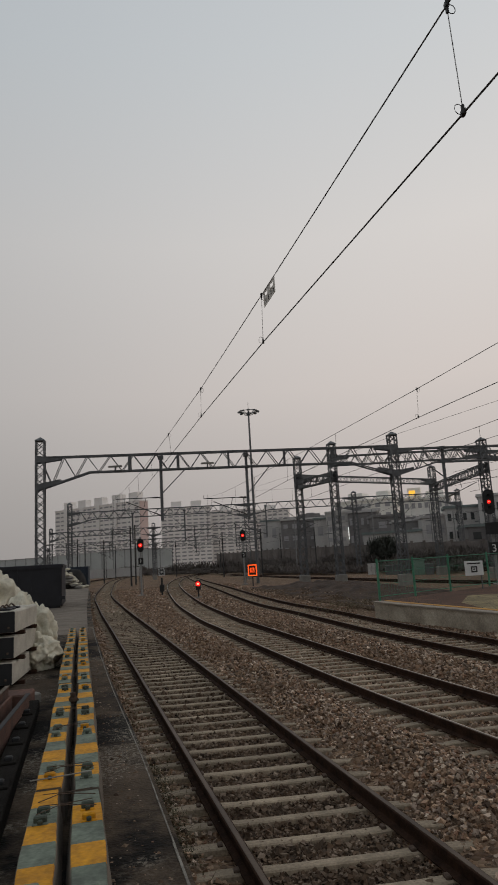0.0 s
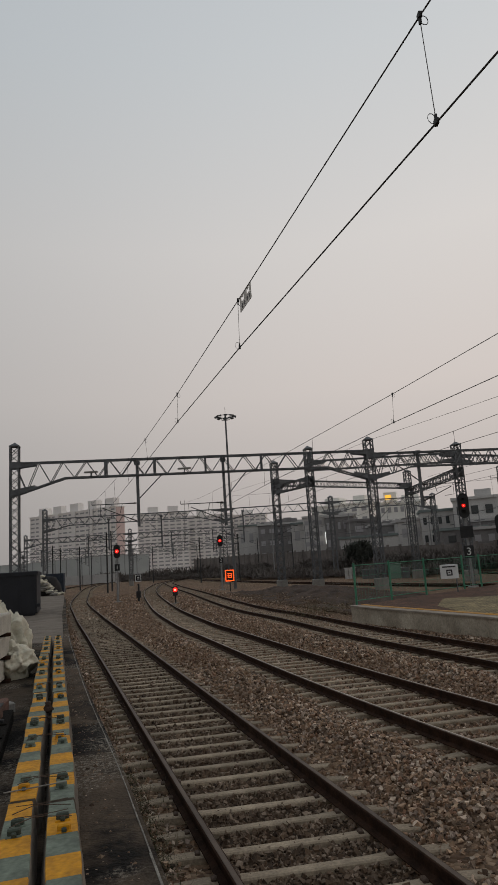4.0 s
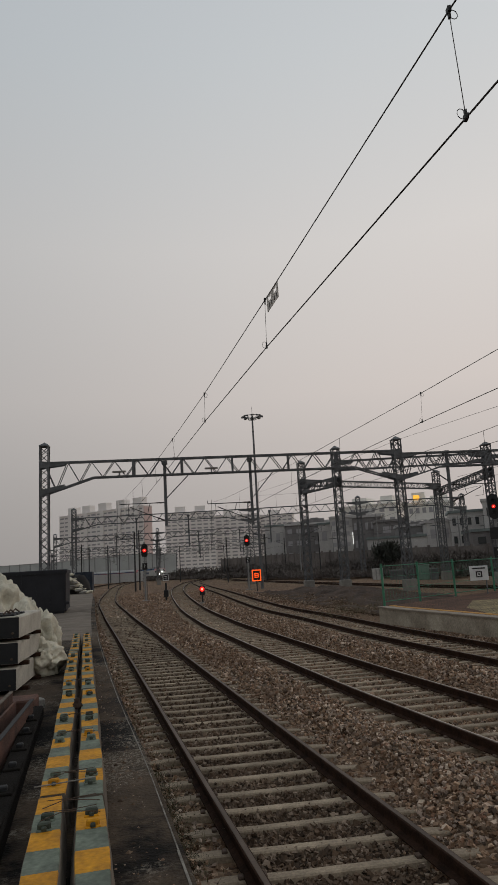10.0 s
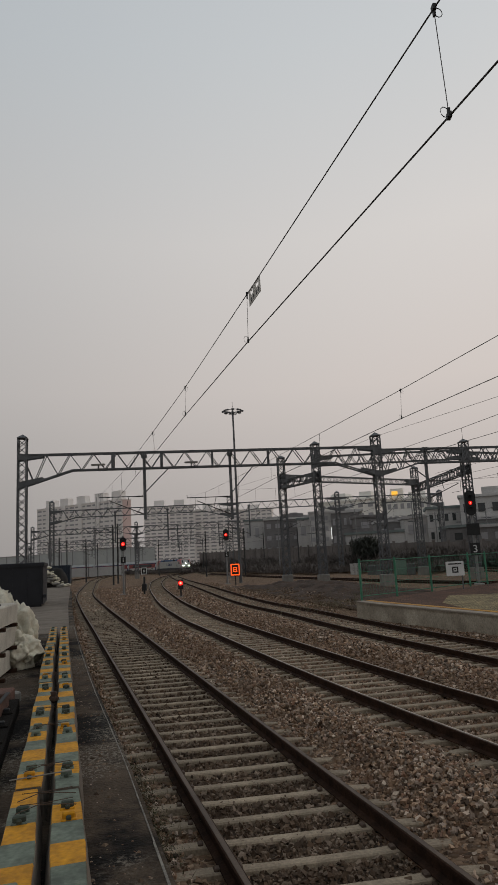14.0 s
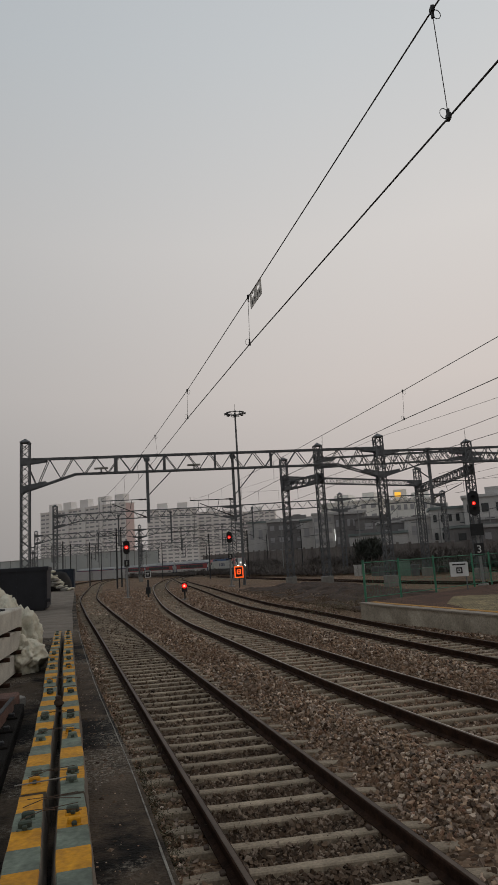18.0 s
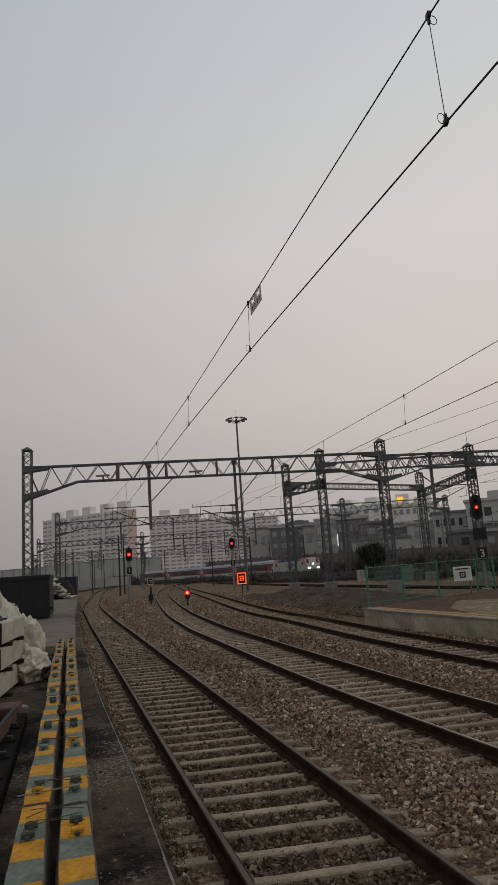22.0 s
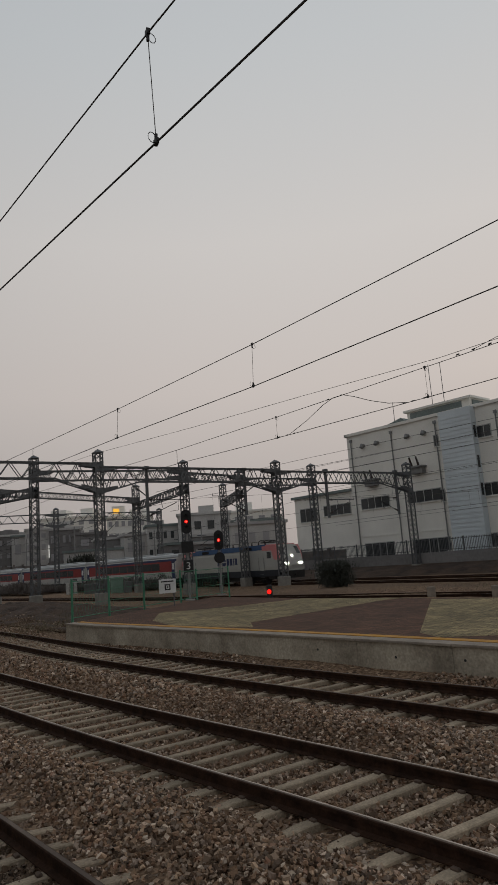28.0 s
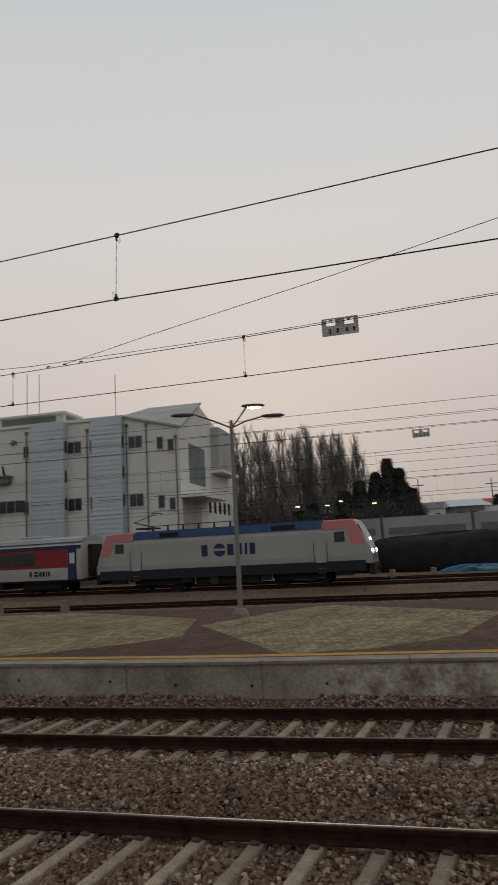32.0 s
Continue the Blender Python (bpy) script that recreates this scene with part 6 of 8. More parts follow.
# ---- hedges and trees ----
def tufts(name, path, count, h0, h1, width, material, label, category, seed, blade=0.5, thin=0.12, base=0.0):
    """A hedge or bank of thin bare stems and small leaf clumps with an uneven top."""
    rng = np.random.default_rng(seed)
    pts = np.array(path, float)
    s = np.concatenate([[0], np.cumsum(np.hypot(*np.diff(pts, axis=0).T))])
    q = rng.uniform(0, s[-1], count)
    x, y = np.interp(q, s, pts[:, 0]) + rng.normal(0, width / 2, count), np.interp(q, s, pts[:, 1]) + rng.normal(0, width / 2, count)
    top = h0 + (h1 - h0) * (0.5 + 0.5 * np.sin(q * 0.45 + np.sin(q * 0.13) * 3)) * rng.uniform(0.55, 1.0, count)
    z = base + rng.uniform(0, 1, count) ** 0.8 * top
    a, el = rng.uniform(0, 6.28, count), rng.uniform(-0.4, 1.4, count)
    ln, w = blade * rng.uniform(0.4, 1.2, count), blade * thin
    dx, dy, dz = np.cos(a) * np.cos(el) * ln, np.sin(a) * np.cos(el) * ln, np.sin(el) * ln
    p0 = np.stack([x, y, z], 1)
    p1 = p0 + np.stack([dx, dy, dz], 1)
    sd = np.stack([-np.sin(a), np.cos(a), np.zeros(count)], 1) * w * rng.uniform(0.5, 1.4, count)[:, None]
    v = np.stack([p0 - sd, p0 + sd, p1], 1).reshape(-1, 3)
    return bulk(name, v, np.arange(len(v)).reshape(-1, 3), material, label, category)


M_scrub = mat("dark_brown_scrub", (0.162, 0.141, 0.125), (0.0725, 0.0609, 0.0551), 0.6, 0.95, bump=0.2)
tufts("hedge", [(4, 174), (15.8, 144.5), (27.2, 113.5), (33.2, 96), (40, 79.5)], 56000, 1.0, 3.0, 2.6, M_scrub, "dark bare scrub along the far boundary", "hedge", 11, 0.9, 0.07)
tufts("hedge", [(-33, 213), (-17, 190), (-2, 161), (7.5, 133), (14.5, 108), (20.5, 86), (23.5, 74)], 42000, 0.5, 1.4, 1.5, M_scrub, "dark brown scrub along the train's track", "hedge", 22, 0.7, 0.07)
tufts("hedge", [(2.5, 139), (9.5, 112), (13.5, 97)], 16000, 0.6, 1.5, 2.0, M_scrub, "thick dark thicket before the train's track", "hedge", 23, 0.7, 0.08)
wall_pts = [(-10, 215, 5.6), (5, 178, 5.4), (16.8, 146, 4.8), (28, 115, 4.2), (34, 97, 3.6), (41, 80, 3.2), (50, 66, 3.0)]
bwall = thing("boundary_wall", "grey-brown boundary wall behind the hedge", "wall", kind="structure")
for (xa, ya, za), (xb, yb, zb) in zip(wall_pts, wall_pts[1:]):
    n_p = max(2, int(math.hypot(xb - xa, yb - ya) / 3.6))
    for k in range(n_p):
        f, g = k / n_p, (k + 0.985) / n_p
        a, b = Vector((xa + (xb - xa) * f, ya + (yb - ya) * f, 0)), Vector((xa + (xb - xa) * g, ya + (yb - ya) * g, 0))
        h = za + (zb - za) * f
        part("wall_panel", MB().bar(a + Vector((0, 0, h / 2 - 0.2)), b + Vector((0, 0, h / 2 - 0.2)), 0.3, h), M_far_wall, bwall)
        part("pilaster", MB().box(a.x - 0.2, a.y - 0.35, -0.4, a.x + 0.2, a.y + 0.05, h + 0.15), M_far_wall, bwall)
tufts("hedge", [(-50, 264), (-25, 236), (-5, 206), (4, 180)], 12000, 1.4, 3.4, 2.5, M_scrub, "dark scrub along the far tracks", "hedge", 12, 1.3)
tufts("shrub", [(23.8, 124), (26.0, 118)], 12000, 3.0, 5.6, 2.0, M_evergreen, "dark rounded evergreen before the boundary wall", "shrub", 17, 0.9)
tufts("shrub", [(26.5, 41.4), (28.0, 44.8)], 16000, 1.3, 1.9, 1.0, M_evergreen, "dark round evergreen shrub beside the track", "shrub", 14, 0.3)
M_moss = mat("dark_moss", (0.035, 0.042, 0.014), (0.018, 0.02, 0.009), 3.0, 0.95, bump=0.3)
tufts("moss", [(-0.65, 5.9), (-1.0, 7.4), (-1.35, 8.8)], 5200, 0.001, 0.008, 0.15, M_moss, "dark green moss along the slab edge", "moss", 18, 0.011, 0.5, base=-0.09)
tufts("weeds", [(-0.5, 5.2), (-1.2, 8.6), (-2.4, 13.0), (-4.2, 20.0)], 1300, 0.01, 0.05, 0.3, M_grass, "sparse dry weeds along the slab edge", "weeds", 19, 0.07, 0.08, base=-0.09)
# bare brown soil between the platform track and the far tracks
def soil_z(x, y):
    """Lumps of the soil verge over the ballast."""
    lump = 0.10 * math.sin(x * 1.3 + 0.7 * y) * math.sin(y * 0.55 + 0.4 * x) + 0.06 * math.sin(x * 3.1 - y) * math.sin(y * 1.7 + 0.6 * x)
    return lump + 0.22 * noise.fractal(Vector((x * 0.9, y * 0.45, 3.0)), 0.8, 2.1, 4)


rows = []
for y in np.arange(28.5, 64, 0.3):
    x0 = float(np.interp(y, LINES["three"][:, 1], LINES["three"][:, 0])) + 2.0
    x1 = min(float(np.interp(y, LINES["four"][:, 1], LINES["four"][:, 0])) - 2.2, x0 + 10.0)
    xs = np.linspace(x0, x1, 40)
    zs = ground_z(np.stack([xs, np.full(40, y)], 1))
    rows.append([(float(x), float(y + 0.25 * math.sin(x * 3)), float(z + 0.10 + soil_z(x, y) * min(1, i / 5, (39 - i) / 5) - (0.25 if i in (0, 39) else 0))) for i, (x, z) in enumerate(zip(xs, zs))])
solo("soil_verge", MB().loft(rows, closed=False), M_soil, "bare dark brown soil verge with low mounds", "ground", kind="structure", smooth=True)
tufts("dry_grass", [(3.9, 29), (6.0, 36), (8.5, 48)], 3000, 0.05, 0.22, 2.0, M_grass, "dry grass on the earth mound", "grass", 15, 0.28, 0.03)
rng = np.random.default_rng(77)
qy = rng.uniform(27.6, 60, 5200)
qx = np.interp(qy, LINES["three"][:, 1], LINES["three"][:, 0]) + 1.9 + np.abs(rng.normal(0, 1.3, 5200))
qz = ground_z(np.stack([qx, qy], 1)) + 0.08
qr = 0.05 * rng.uniform(0.5, 1.5, 5200)
octa = np.array([(1, 0, 0), (-1, 0, 0), (0, 1, 0), (0, -1, 0), (0, 0, 0.8), (0, 0, -0.8)], float)
faces = np.array([(0, 2, 4), (2, 1, 4), (1, 3, 4), (3, 0, 4), (2, 0, 5), (1, 2, 5), (3, 1, 5), (0, 3, 5)])
v = (octa[None] * rng.uniform(0.6, 1.3, (5200, 6, 1)) + rng.uniform(-0.25, 0.25, (5200, 6, 3))) * qr[:, None, None] + np.stack([qx, qy, qz], 1)[:, None]
bulk("soil_clods", v.reshape(-1, 3), (faces[None] + 6 * np.arange(5200)[:, None, None]).reshape(-1, 3), M_stone_dirty, "dark clods and stones along the soil verge", "soil")
tufts("dry_grass", [(26, 33), (30, 20), (34, 5)], 3000, 0.1, 0.3, 1.6, M_grass, "dry grass between the far tracks", "grass", 16, 0.25, 0.03)
mb = MB()
rng = random.Random(3)


def bare_tree(x, y, h, seed, spread=0.22):
    """A slim bare poplar: tapered trunk, rising limbs and many twigs."""
    rng = random.Random(seed)
    t = thing("bare_tree", "tall slim leafless poplar with fine upright twigs", "tree", pose(x, y, -0.3), group="row of bare poplars")
    lean = rng.uniform(-0.5, 0.5)
    tr = [(lean * k * k / 36, 0.2 * math.sin(k), h * k / 6) for k in range(7)]
    trunk = part("trunk", MB().tube(tr, 0.24, 7, 0.03), M_bark, t)
    limbs, twigs = MB(), MB()
    for k in range(70):
        z = h * rng.uniform(0.14, 0.95)
        a = rng.uniform(0, 6.28)
        ln = (1 - z / h) * h * spread + rng.uniform(0.5, 1.4)
        o = Vector((lean * (z / h) ** 2, 0, z))
        e = o + Vector((math.cos(a) * ln * 0.45, math.sin(a) * ln * 0.45, ln))
        mid = o.lerp(e, 0.5) + Vector((math.cos(a), math.sin(a), 0)) * ln * 0.1
        limbs.tube([o, mid, e], 0.05, 4, 0.012, caps=False)
        for j in range(16):
            f = rng.uniform(0.25, 1.0)
            s = o.lerp(e, f)
            b = a + rng.uniform(-1.4, 1.4)
            l2 = rng.uniform(0.5, 1.5)
            q = s + Vector((math.cos(b) * l2 * 0.5, math.sin(b) * l2 * 0.5, l2))
            w = Vector((-math.sin(b), math.cos(b), 0)) * 0.02
            twigs.add([s - w, s + w, q], [(0, 1, 2)])
    tagged(part("branchwork", limbs, M_bark, t), kind="stuff")
    tagged(part("crown", twigs, M_twig, t, "crown of bare twigs greyed for haze"), kind="stuff")


for k in range(58):
    f = k / 57
    bare_tree(93 + 9 * f + rng.uniform(-4, 5), 58 - 20 * f + rng.uniform(-2.5, 2.5), rng.uniform(16, 23) * (1 - 0.1 * f), 40 + k)


def conifer(x, y, h, r, seed, n=16000):
    rng = np.random.default_rng(seed)
    t = thing("conifer", "dark dense conifer beside the yard", "tree", pose(x, y, -0.3), group="dark conifers")
    part("trunk", MB().tube([(0, 0, 0), (0, 0, h * 0.9)], 0.25, 7, 0.05), M_bark, t)
    z = h * (0.06 + 0.94 * rng.uniform(0, 1, n) ** 1.3)
    lump = 0.95 + 0.2 * np.sin(z * 2.3 + seed)
    a = rng.uniform(0, 6.28, n)
    rr = r * np.clip(1.05 - z / h, 0.03, 1) ** 0.95 * lump * rng.uniform(0.35, 1.05, n) * (0.85 + 0.2 * np.sin(3 * a + seed))
    p = np.stack([rr * np.cos(a), rr * np.sin(a), z], 1)
    ln = rng.uniform(0.35, 0.95, n)
    d = np.stack([np.cos(a), np.sin(a), rng.uniform(-0.5, 0.4, n)], 1) * ln[:, None]
    s = np.stack([-np.sin(a), np.cos(a), np.zeros(n)], 1) * (0.16 * rng.uniform(0.6, 1.6, n))[:, None]
    v = np.stack([p - s, p + s, p + d], 1).reshape(-1, 3)
    ob = bulk("crown", v, np.arange(len(v)).reshape(-1, 3), M_conifer, "dark evergreen crown", "")
    ob.parent = t


for k, (x, y, h, r) in enumerate(((86.0, 34.2, 9.5, 4.0), (86.8, 32.2, 10.8, 3.8), (87.6, 30.2, 11.8, 3.6), (88.2, 28.6, 13.6, 3.2), (88.8, 27.2, 12.2, 3.4), (89.4, 25.8, 9.4, 3.0), (84.5, 38.5, 8.0, 4.0), (62.0, 29.6, 6.0, 0.8), (63.4, 25.6, 5.4, 0.9), (104, 17.2, 8.4, 2.2))):
    conifer(x, y, h, r, 70 + k)
tufts("scrub", [(78, 60), (82, 46), (84, 34), (84, 27)], 90000, 6.0, 12.0, 5.5, M_hedge, "grey bare scrub below the poplars", "scrub", 21, 0.8, 0.035)

# ---- the far right: sheet wall, covered heaps, roofs ----
sw = thing("sheet_wall", "pale grey sheet fence with dark openings behind the yard", "fence", kind="structure")
SW = [(74.5, 38), (76.5, 26), (78.5, 16), (80, 6), (81.5, -4), (83, -16), (85, -30)]
for a, b in zip(SW, SW[1:]):
    a, b = Vector((*a, 0)), Vector((*b, 0))
    u = (b - a).normalized()
    part("wall_panel", MB().bar(a + u * 0.1 + Vector((0, 0, 3.2)), b - u * 0.1 + Vector((0, 0, 3.2)), 0.15, 3.6), M_far_roof, sw)
    part("opening", MB().bar(a + u * 0.8 + Vector((-0.12, 0, 3.4)), b - u * 0.8 + Vector((-0.12, 0, 3.4)), 0.1, 0.8), M_bld_dark, sw, "dark band of openings")
    part("post", MB().box(a.x - 0.15, a.y - 0.15, -0.3, a.x + 0.15, a.y + 0.15, 5.3), M_steel, sw)


def heap(name, label, x, y, rx, ry, h, material, seed, turn=0, category="heap", n=26, fold=0.12):
    """A heap under a sheet, with uneven folds."""
    rng = np.random.default_rng(seed)
    ph = rng.uniform(0, 6.28, 8)
    rings = []
    for i in range(9):
        f = i / 8
        z = h * math.sin(f * math.pi / 2) ** 0.8
        r = math.cos(f * math.pi / 2) ** 0.6 if f < 1 else 0.02
        ring = []
        for j in range(n):
            a = 2 * math.pi * j / n
            k = 1 + fold * (math.sin(3 * a + ph[0] + f * 2) + 0.6 * math.sin(7 * a + ph[1] - f * 3) + 0.4 * math.sin(11 * a + ph[2]))
            zz = z * (1 + fold * 0.8 * math.sin(2 * a + ph[3] + f * 4)) + (0.04 * h * math.sin(9 * a + ph[4] + 5 * f) if 0 < f < 1 else 0)
            ring.append((rx * r * k * math.cos(a), ry * r * k * math.sin(a), max(zz, -0.05)))
        rings.append(ring)
    return solo(name, MB().loft(rings), material, label, category, smooth=True, m=pose(x, y, 0, 0, 0, turn))


heap("tarpaulin_cover", "low material under black tarpaulin", 57, 21.5, 2.6, 5.5, 2.5, M_tarp, 35, turn=14, fold=0.09).location.z = -0.4
heap("tarpaulin_cover", "long material heap under black tarpaulin", 58, 12, 4, 11, 3.1, M_tarp, 31, turn=14, fold=0.07).location.z = -0.4
heap("tarpaulin_cover", "material heap under black tarpaulin", 58.5, -4, 4, 8, 3.6, M_tarp, 32, turn=14, fold=0.08).location.z = -0.4
heap("blue_tarpaulin", "low heap under a crumpled blue tarpaulin", 52.6, 10.6, 0.8, 2.2, 0.5, M_bluetarp, 33, turn=12, fold=0.3, n=60).location.z = -0.3
heap("blue_tarpaulin", "upright stack wrapped in blue sheet", 66, 33, 0.9, 1.2, 4.8, M_bluetarp, 34, fold=0.08).location.z = -0.3
for x0, y0, x1, y1, h, material, label in ((118, 40, 124, 26, 6.5, M_bld_grey, "low grey house roof beyond the sheet wall"), (128, 26, 132, 12, 8.0, M_bld, "pale house beyond the sheet wall"), (128, 22.5, 129, 18, 8.6, M_orange_roof, "small house with an orange sheet roof"), (150, 60, 158, 30, 9.0, M_bld_grey, "far grey houses beyond the trees"), (150, 24, 155, -5, 9.5, M_bld, "far pale houses on the skyline"), (120, 2, 124, -16, 7.5, M_bld_grey, "low grey house roof beyond the sheet wall")):
    a, b = Vector((x0, y0, 0)), Vector((x1, y1, 0))
    u = (b - a).normalized()
    nrm = Vector((-u.y, u.x, 0)) * 4
    t = thing("house", label, "house", group="low houses")
    part("wall", MB().prism([tuple((a - nrm)[:2]), tuple((b - nrm)[:2]), tuple((b + nrm)[:2]), tuple((a + nrm)[:2])], -0.5, h - 2), M_bld_grey if material is M_orange_roof else material, t)
    e = nrm * 1.1
    up = Vector((0, 0, h - 2))
    part("roof", MB().add([a - e + up, b - e + up, b + up + Vector((0, 0, 2)), a + up + Vector((0, 0, 2)), a + e + up, b + e + up], [(0, 1, 2, 3), (3, 2, 5, 4), (0, 3, 4), (1, 5, 2), (0, 4, 5, 1)]), material if material is M_orange_roof else M_far_roof, t)
rt = random.Random(91)
for k in range(11):
    f = k / 10
    t = thing("house", rt.choice(["small pale house beyond the yard", "low house with a faded sheet roof", "low grey house with a pitched roof"]), "house", pose(101 + 4 * f + rt.uniform(-3, 9), 30 - 15 * f + rt.uniform(-1, 1), 0, 0, 0, rt.uniform(-25, 25)), group="low houses")
    w, dp, h = rt.uniform(1.6, 3.2), rt.uniform(2, 3.5), rt.uniform(5.0, 7.0)
    part("wall", MB().box(-dp, -w, -0.5, dp, w, h), rt.choice([M_bld, M_bld_grey, M_bld_dark]), t)
    part("roof", MB().loft([[(-dp - 0.3, yy, h), (0, yy, h + 1.1), (dp + 0.3, yy, h)] for yy in (-w - 0.3, w + 0.3)]), rt.choice([M_far_roof, M_roof, M_ribbed, M_bld_dark]) if k != 8 else M_orange_roof, t)
    for j in (-0.5, 0.4):
        part("window", MB().box(-dp - 0.05, w * j - 0.4, h - 1.7, -dp + 0.05, w * j + 0.4, h - 0.8), M_glass, t)
for k in range(12):
    y = 44 - k * 5.0
    x = 118 + rt.uniform(0, 26)
    t = thing("house", rt.choice(["small pale house on the skyline", "low grey house with a pitched roof on the skyline"]), "house", pose(x, y, 0, 0, 0, rt.uniform(-20, 20)), group="low houses")
    w, dp, h = rt.uniform(3, 5.5), rt.uniform(3, 5), rt.uniform(4.5, 7.5)
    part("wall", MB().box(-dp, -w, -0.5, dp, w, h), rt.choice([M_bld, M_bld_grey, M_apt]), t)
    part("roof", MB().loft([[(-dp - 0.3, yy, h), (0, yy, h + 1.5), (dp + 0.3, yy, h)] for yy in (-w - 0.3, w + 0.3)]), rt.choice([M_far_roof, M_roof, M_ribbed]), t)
    for j in range(3):
        part("window", MB().box(-dp - 0.05, -w * 0.7 + j * w * 0.55, h - 2.2, -dp + 0.05, -w * 0.7 + j * w * 0.55 + 0.9, h - 1.1), M_glass, t)
    if k % 2:
        t = thing("utility_pole", "slim grey utility pole on the skyline", "pole", pose(x - 8, y + 2, -0.3), group="utility poles")
        part("pole", MB().tube([(0, 0, 0), (0, 0, 12.5)], 0.14, 7, 0.09), M_pipe, t)
        part("crossarm", MB().box(-0.06, -1.0, 11.4, 0.06, 1.0, 11.55), M_steel, t)
for x, y, z in ((92, 44, 7.5), (93, 40, 7.4), (93, 38, 7.8), (95, 34, 7.3), (98, 30, 7.6)):
    t = thing("yard_lamp", "small distant lit lamp among the trees", "lamp", pose(x - 9, y - 4, 0), group="distant yard lamps")
    part("pole", MB().tube([(0, 0, -0.3), (0, 0, z)], 0.07, 6), M_steel_dark, t)
    part("lamp_glass", MB().box(-0.1, -0.25, z, 0.1, 0.25, z + 0.1), M_lamp_on, t, "small glowing lamp")
for x, y in ((22.6, 26.9), (23.6, 23.6), (44.3, 14.6), (45.6, 12.2), (47.5, 4)):
    t = thing("marker_post", "short pale concrete marker beside the track", "marker", pose(x, y, -0.3), group="trackside markers")
    part("block", MB().chbox(-0.16, -0.16, 0, 0.16, 0.16, 0.75, 0.03), M_coping, t)


# ---- the train ----
def body_ring(w, zb, zt, y, shoulder=0.35, tumble=0.06):
    """Cross-section of a vehicle body at y."""
    h = w / 2
    return [(-h + tumble, y, zb), (h - tumble, y, zb), (h, y, zb + 0.5), (h, y, zt - shoulder - 0.35), (h - 0.08, y, zt - shoulder), (h - 0.45, y, zt - 0.1), (h - 0.9, y, zt), (-h + 0.9, y, zt), (-h + 0.45, y, zt - 0.1), (-h + 0.08, y, zt - shoulder), (-h, y, zt - shoulder - 0.35), (-h, y, zb + 0.5)]


def bogie(owner, y):
    b = part("bogie", MB().box(-1.05, y - 1.5, 0.35, -0.85, y + 1.5, 0.75).box(0.85, y - 1.5, 0.35, 1.05, y + 1.5, 0.75).box(-0.95, y - 0.4, 0.4, 0.95, y + 0.4, 0.8), M_under, owner, "grimy bogie frame")
    for dy in (-1.3, 1.3):
        mb = MB()
        for x in (-0.7525, 0.7525):
            mb.disc((x - 0.065, y + dy, 0.46), (1, 0, 0), 0.46, 0.13, 18)
        mb.tube([(-0.75, y + dy, 0.46), (0.75, y + dy, 0.46)], 0.08, 8)
        part("wheelset", mb, M_under, b)


def swirl(owner, x, y, z, s, material, m):
    """A plain round emblem and bars in the livery's place for lettering."""
    e = part("emblem", MB().disc((0, 0, 0), (0, 0, 1), 0.42 * s, 0.012, 20), material, owner, m=m @ Matrix.Translation((-0.75 * s, 0, 0)))
    part("livery_bar", MB().box(-0.42 * s, -0.06 * s, 0.012, 0.42 * s, 0.10 * s, 0.016), M_loco_white, e)
    for dx, w in ((-1.75, 0.42), (0.05, 0.42), (0.62, 0.42), (1.12, 0.16), (1.55, 0.36)):
        part("livery_bar", MB().box((dx - w / 2) * s, -0.36 * s, 0, (dx + w / 2) * s, 0.36 * s, 0.012), material, owner, m=m)


def side(sgn, y, z, x=1.505):
    """Plane of the vehicle's side at y, z; its x axis runs to the reader's right."""
    if sgn > 0:
        return Matrix(((0, 0, 1, x), (1, 0, 0, y), (0, 1, 0, z), (0, 0, 0, 1)))
    return Matrix(((0, 0, -1, -x), (-1, 0, 0, y), (0, 1, 0, z), (0, 0, 0, 1)))


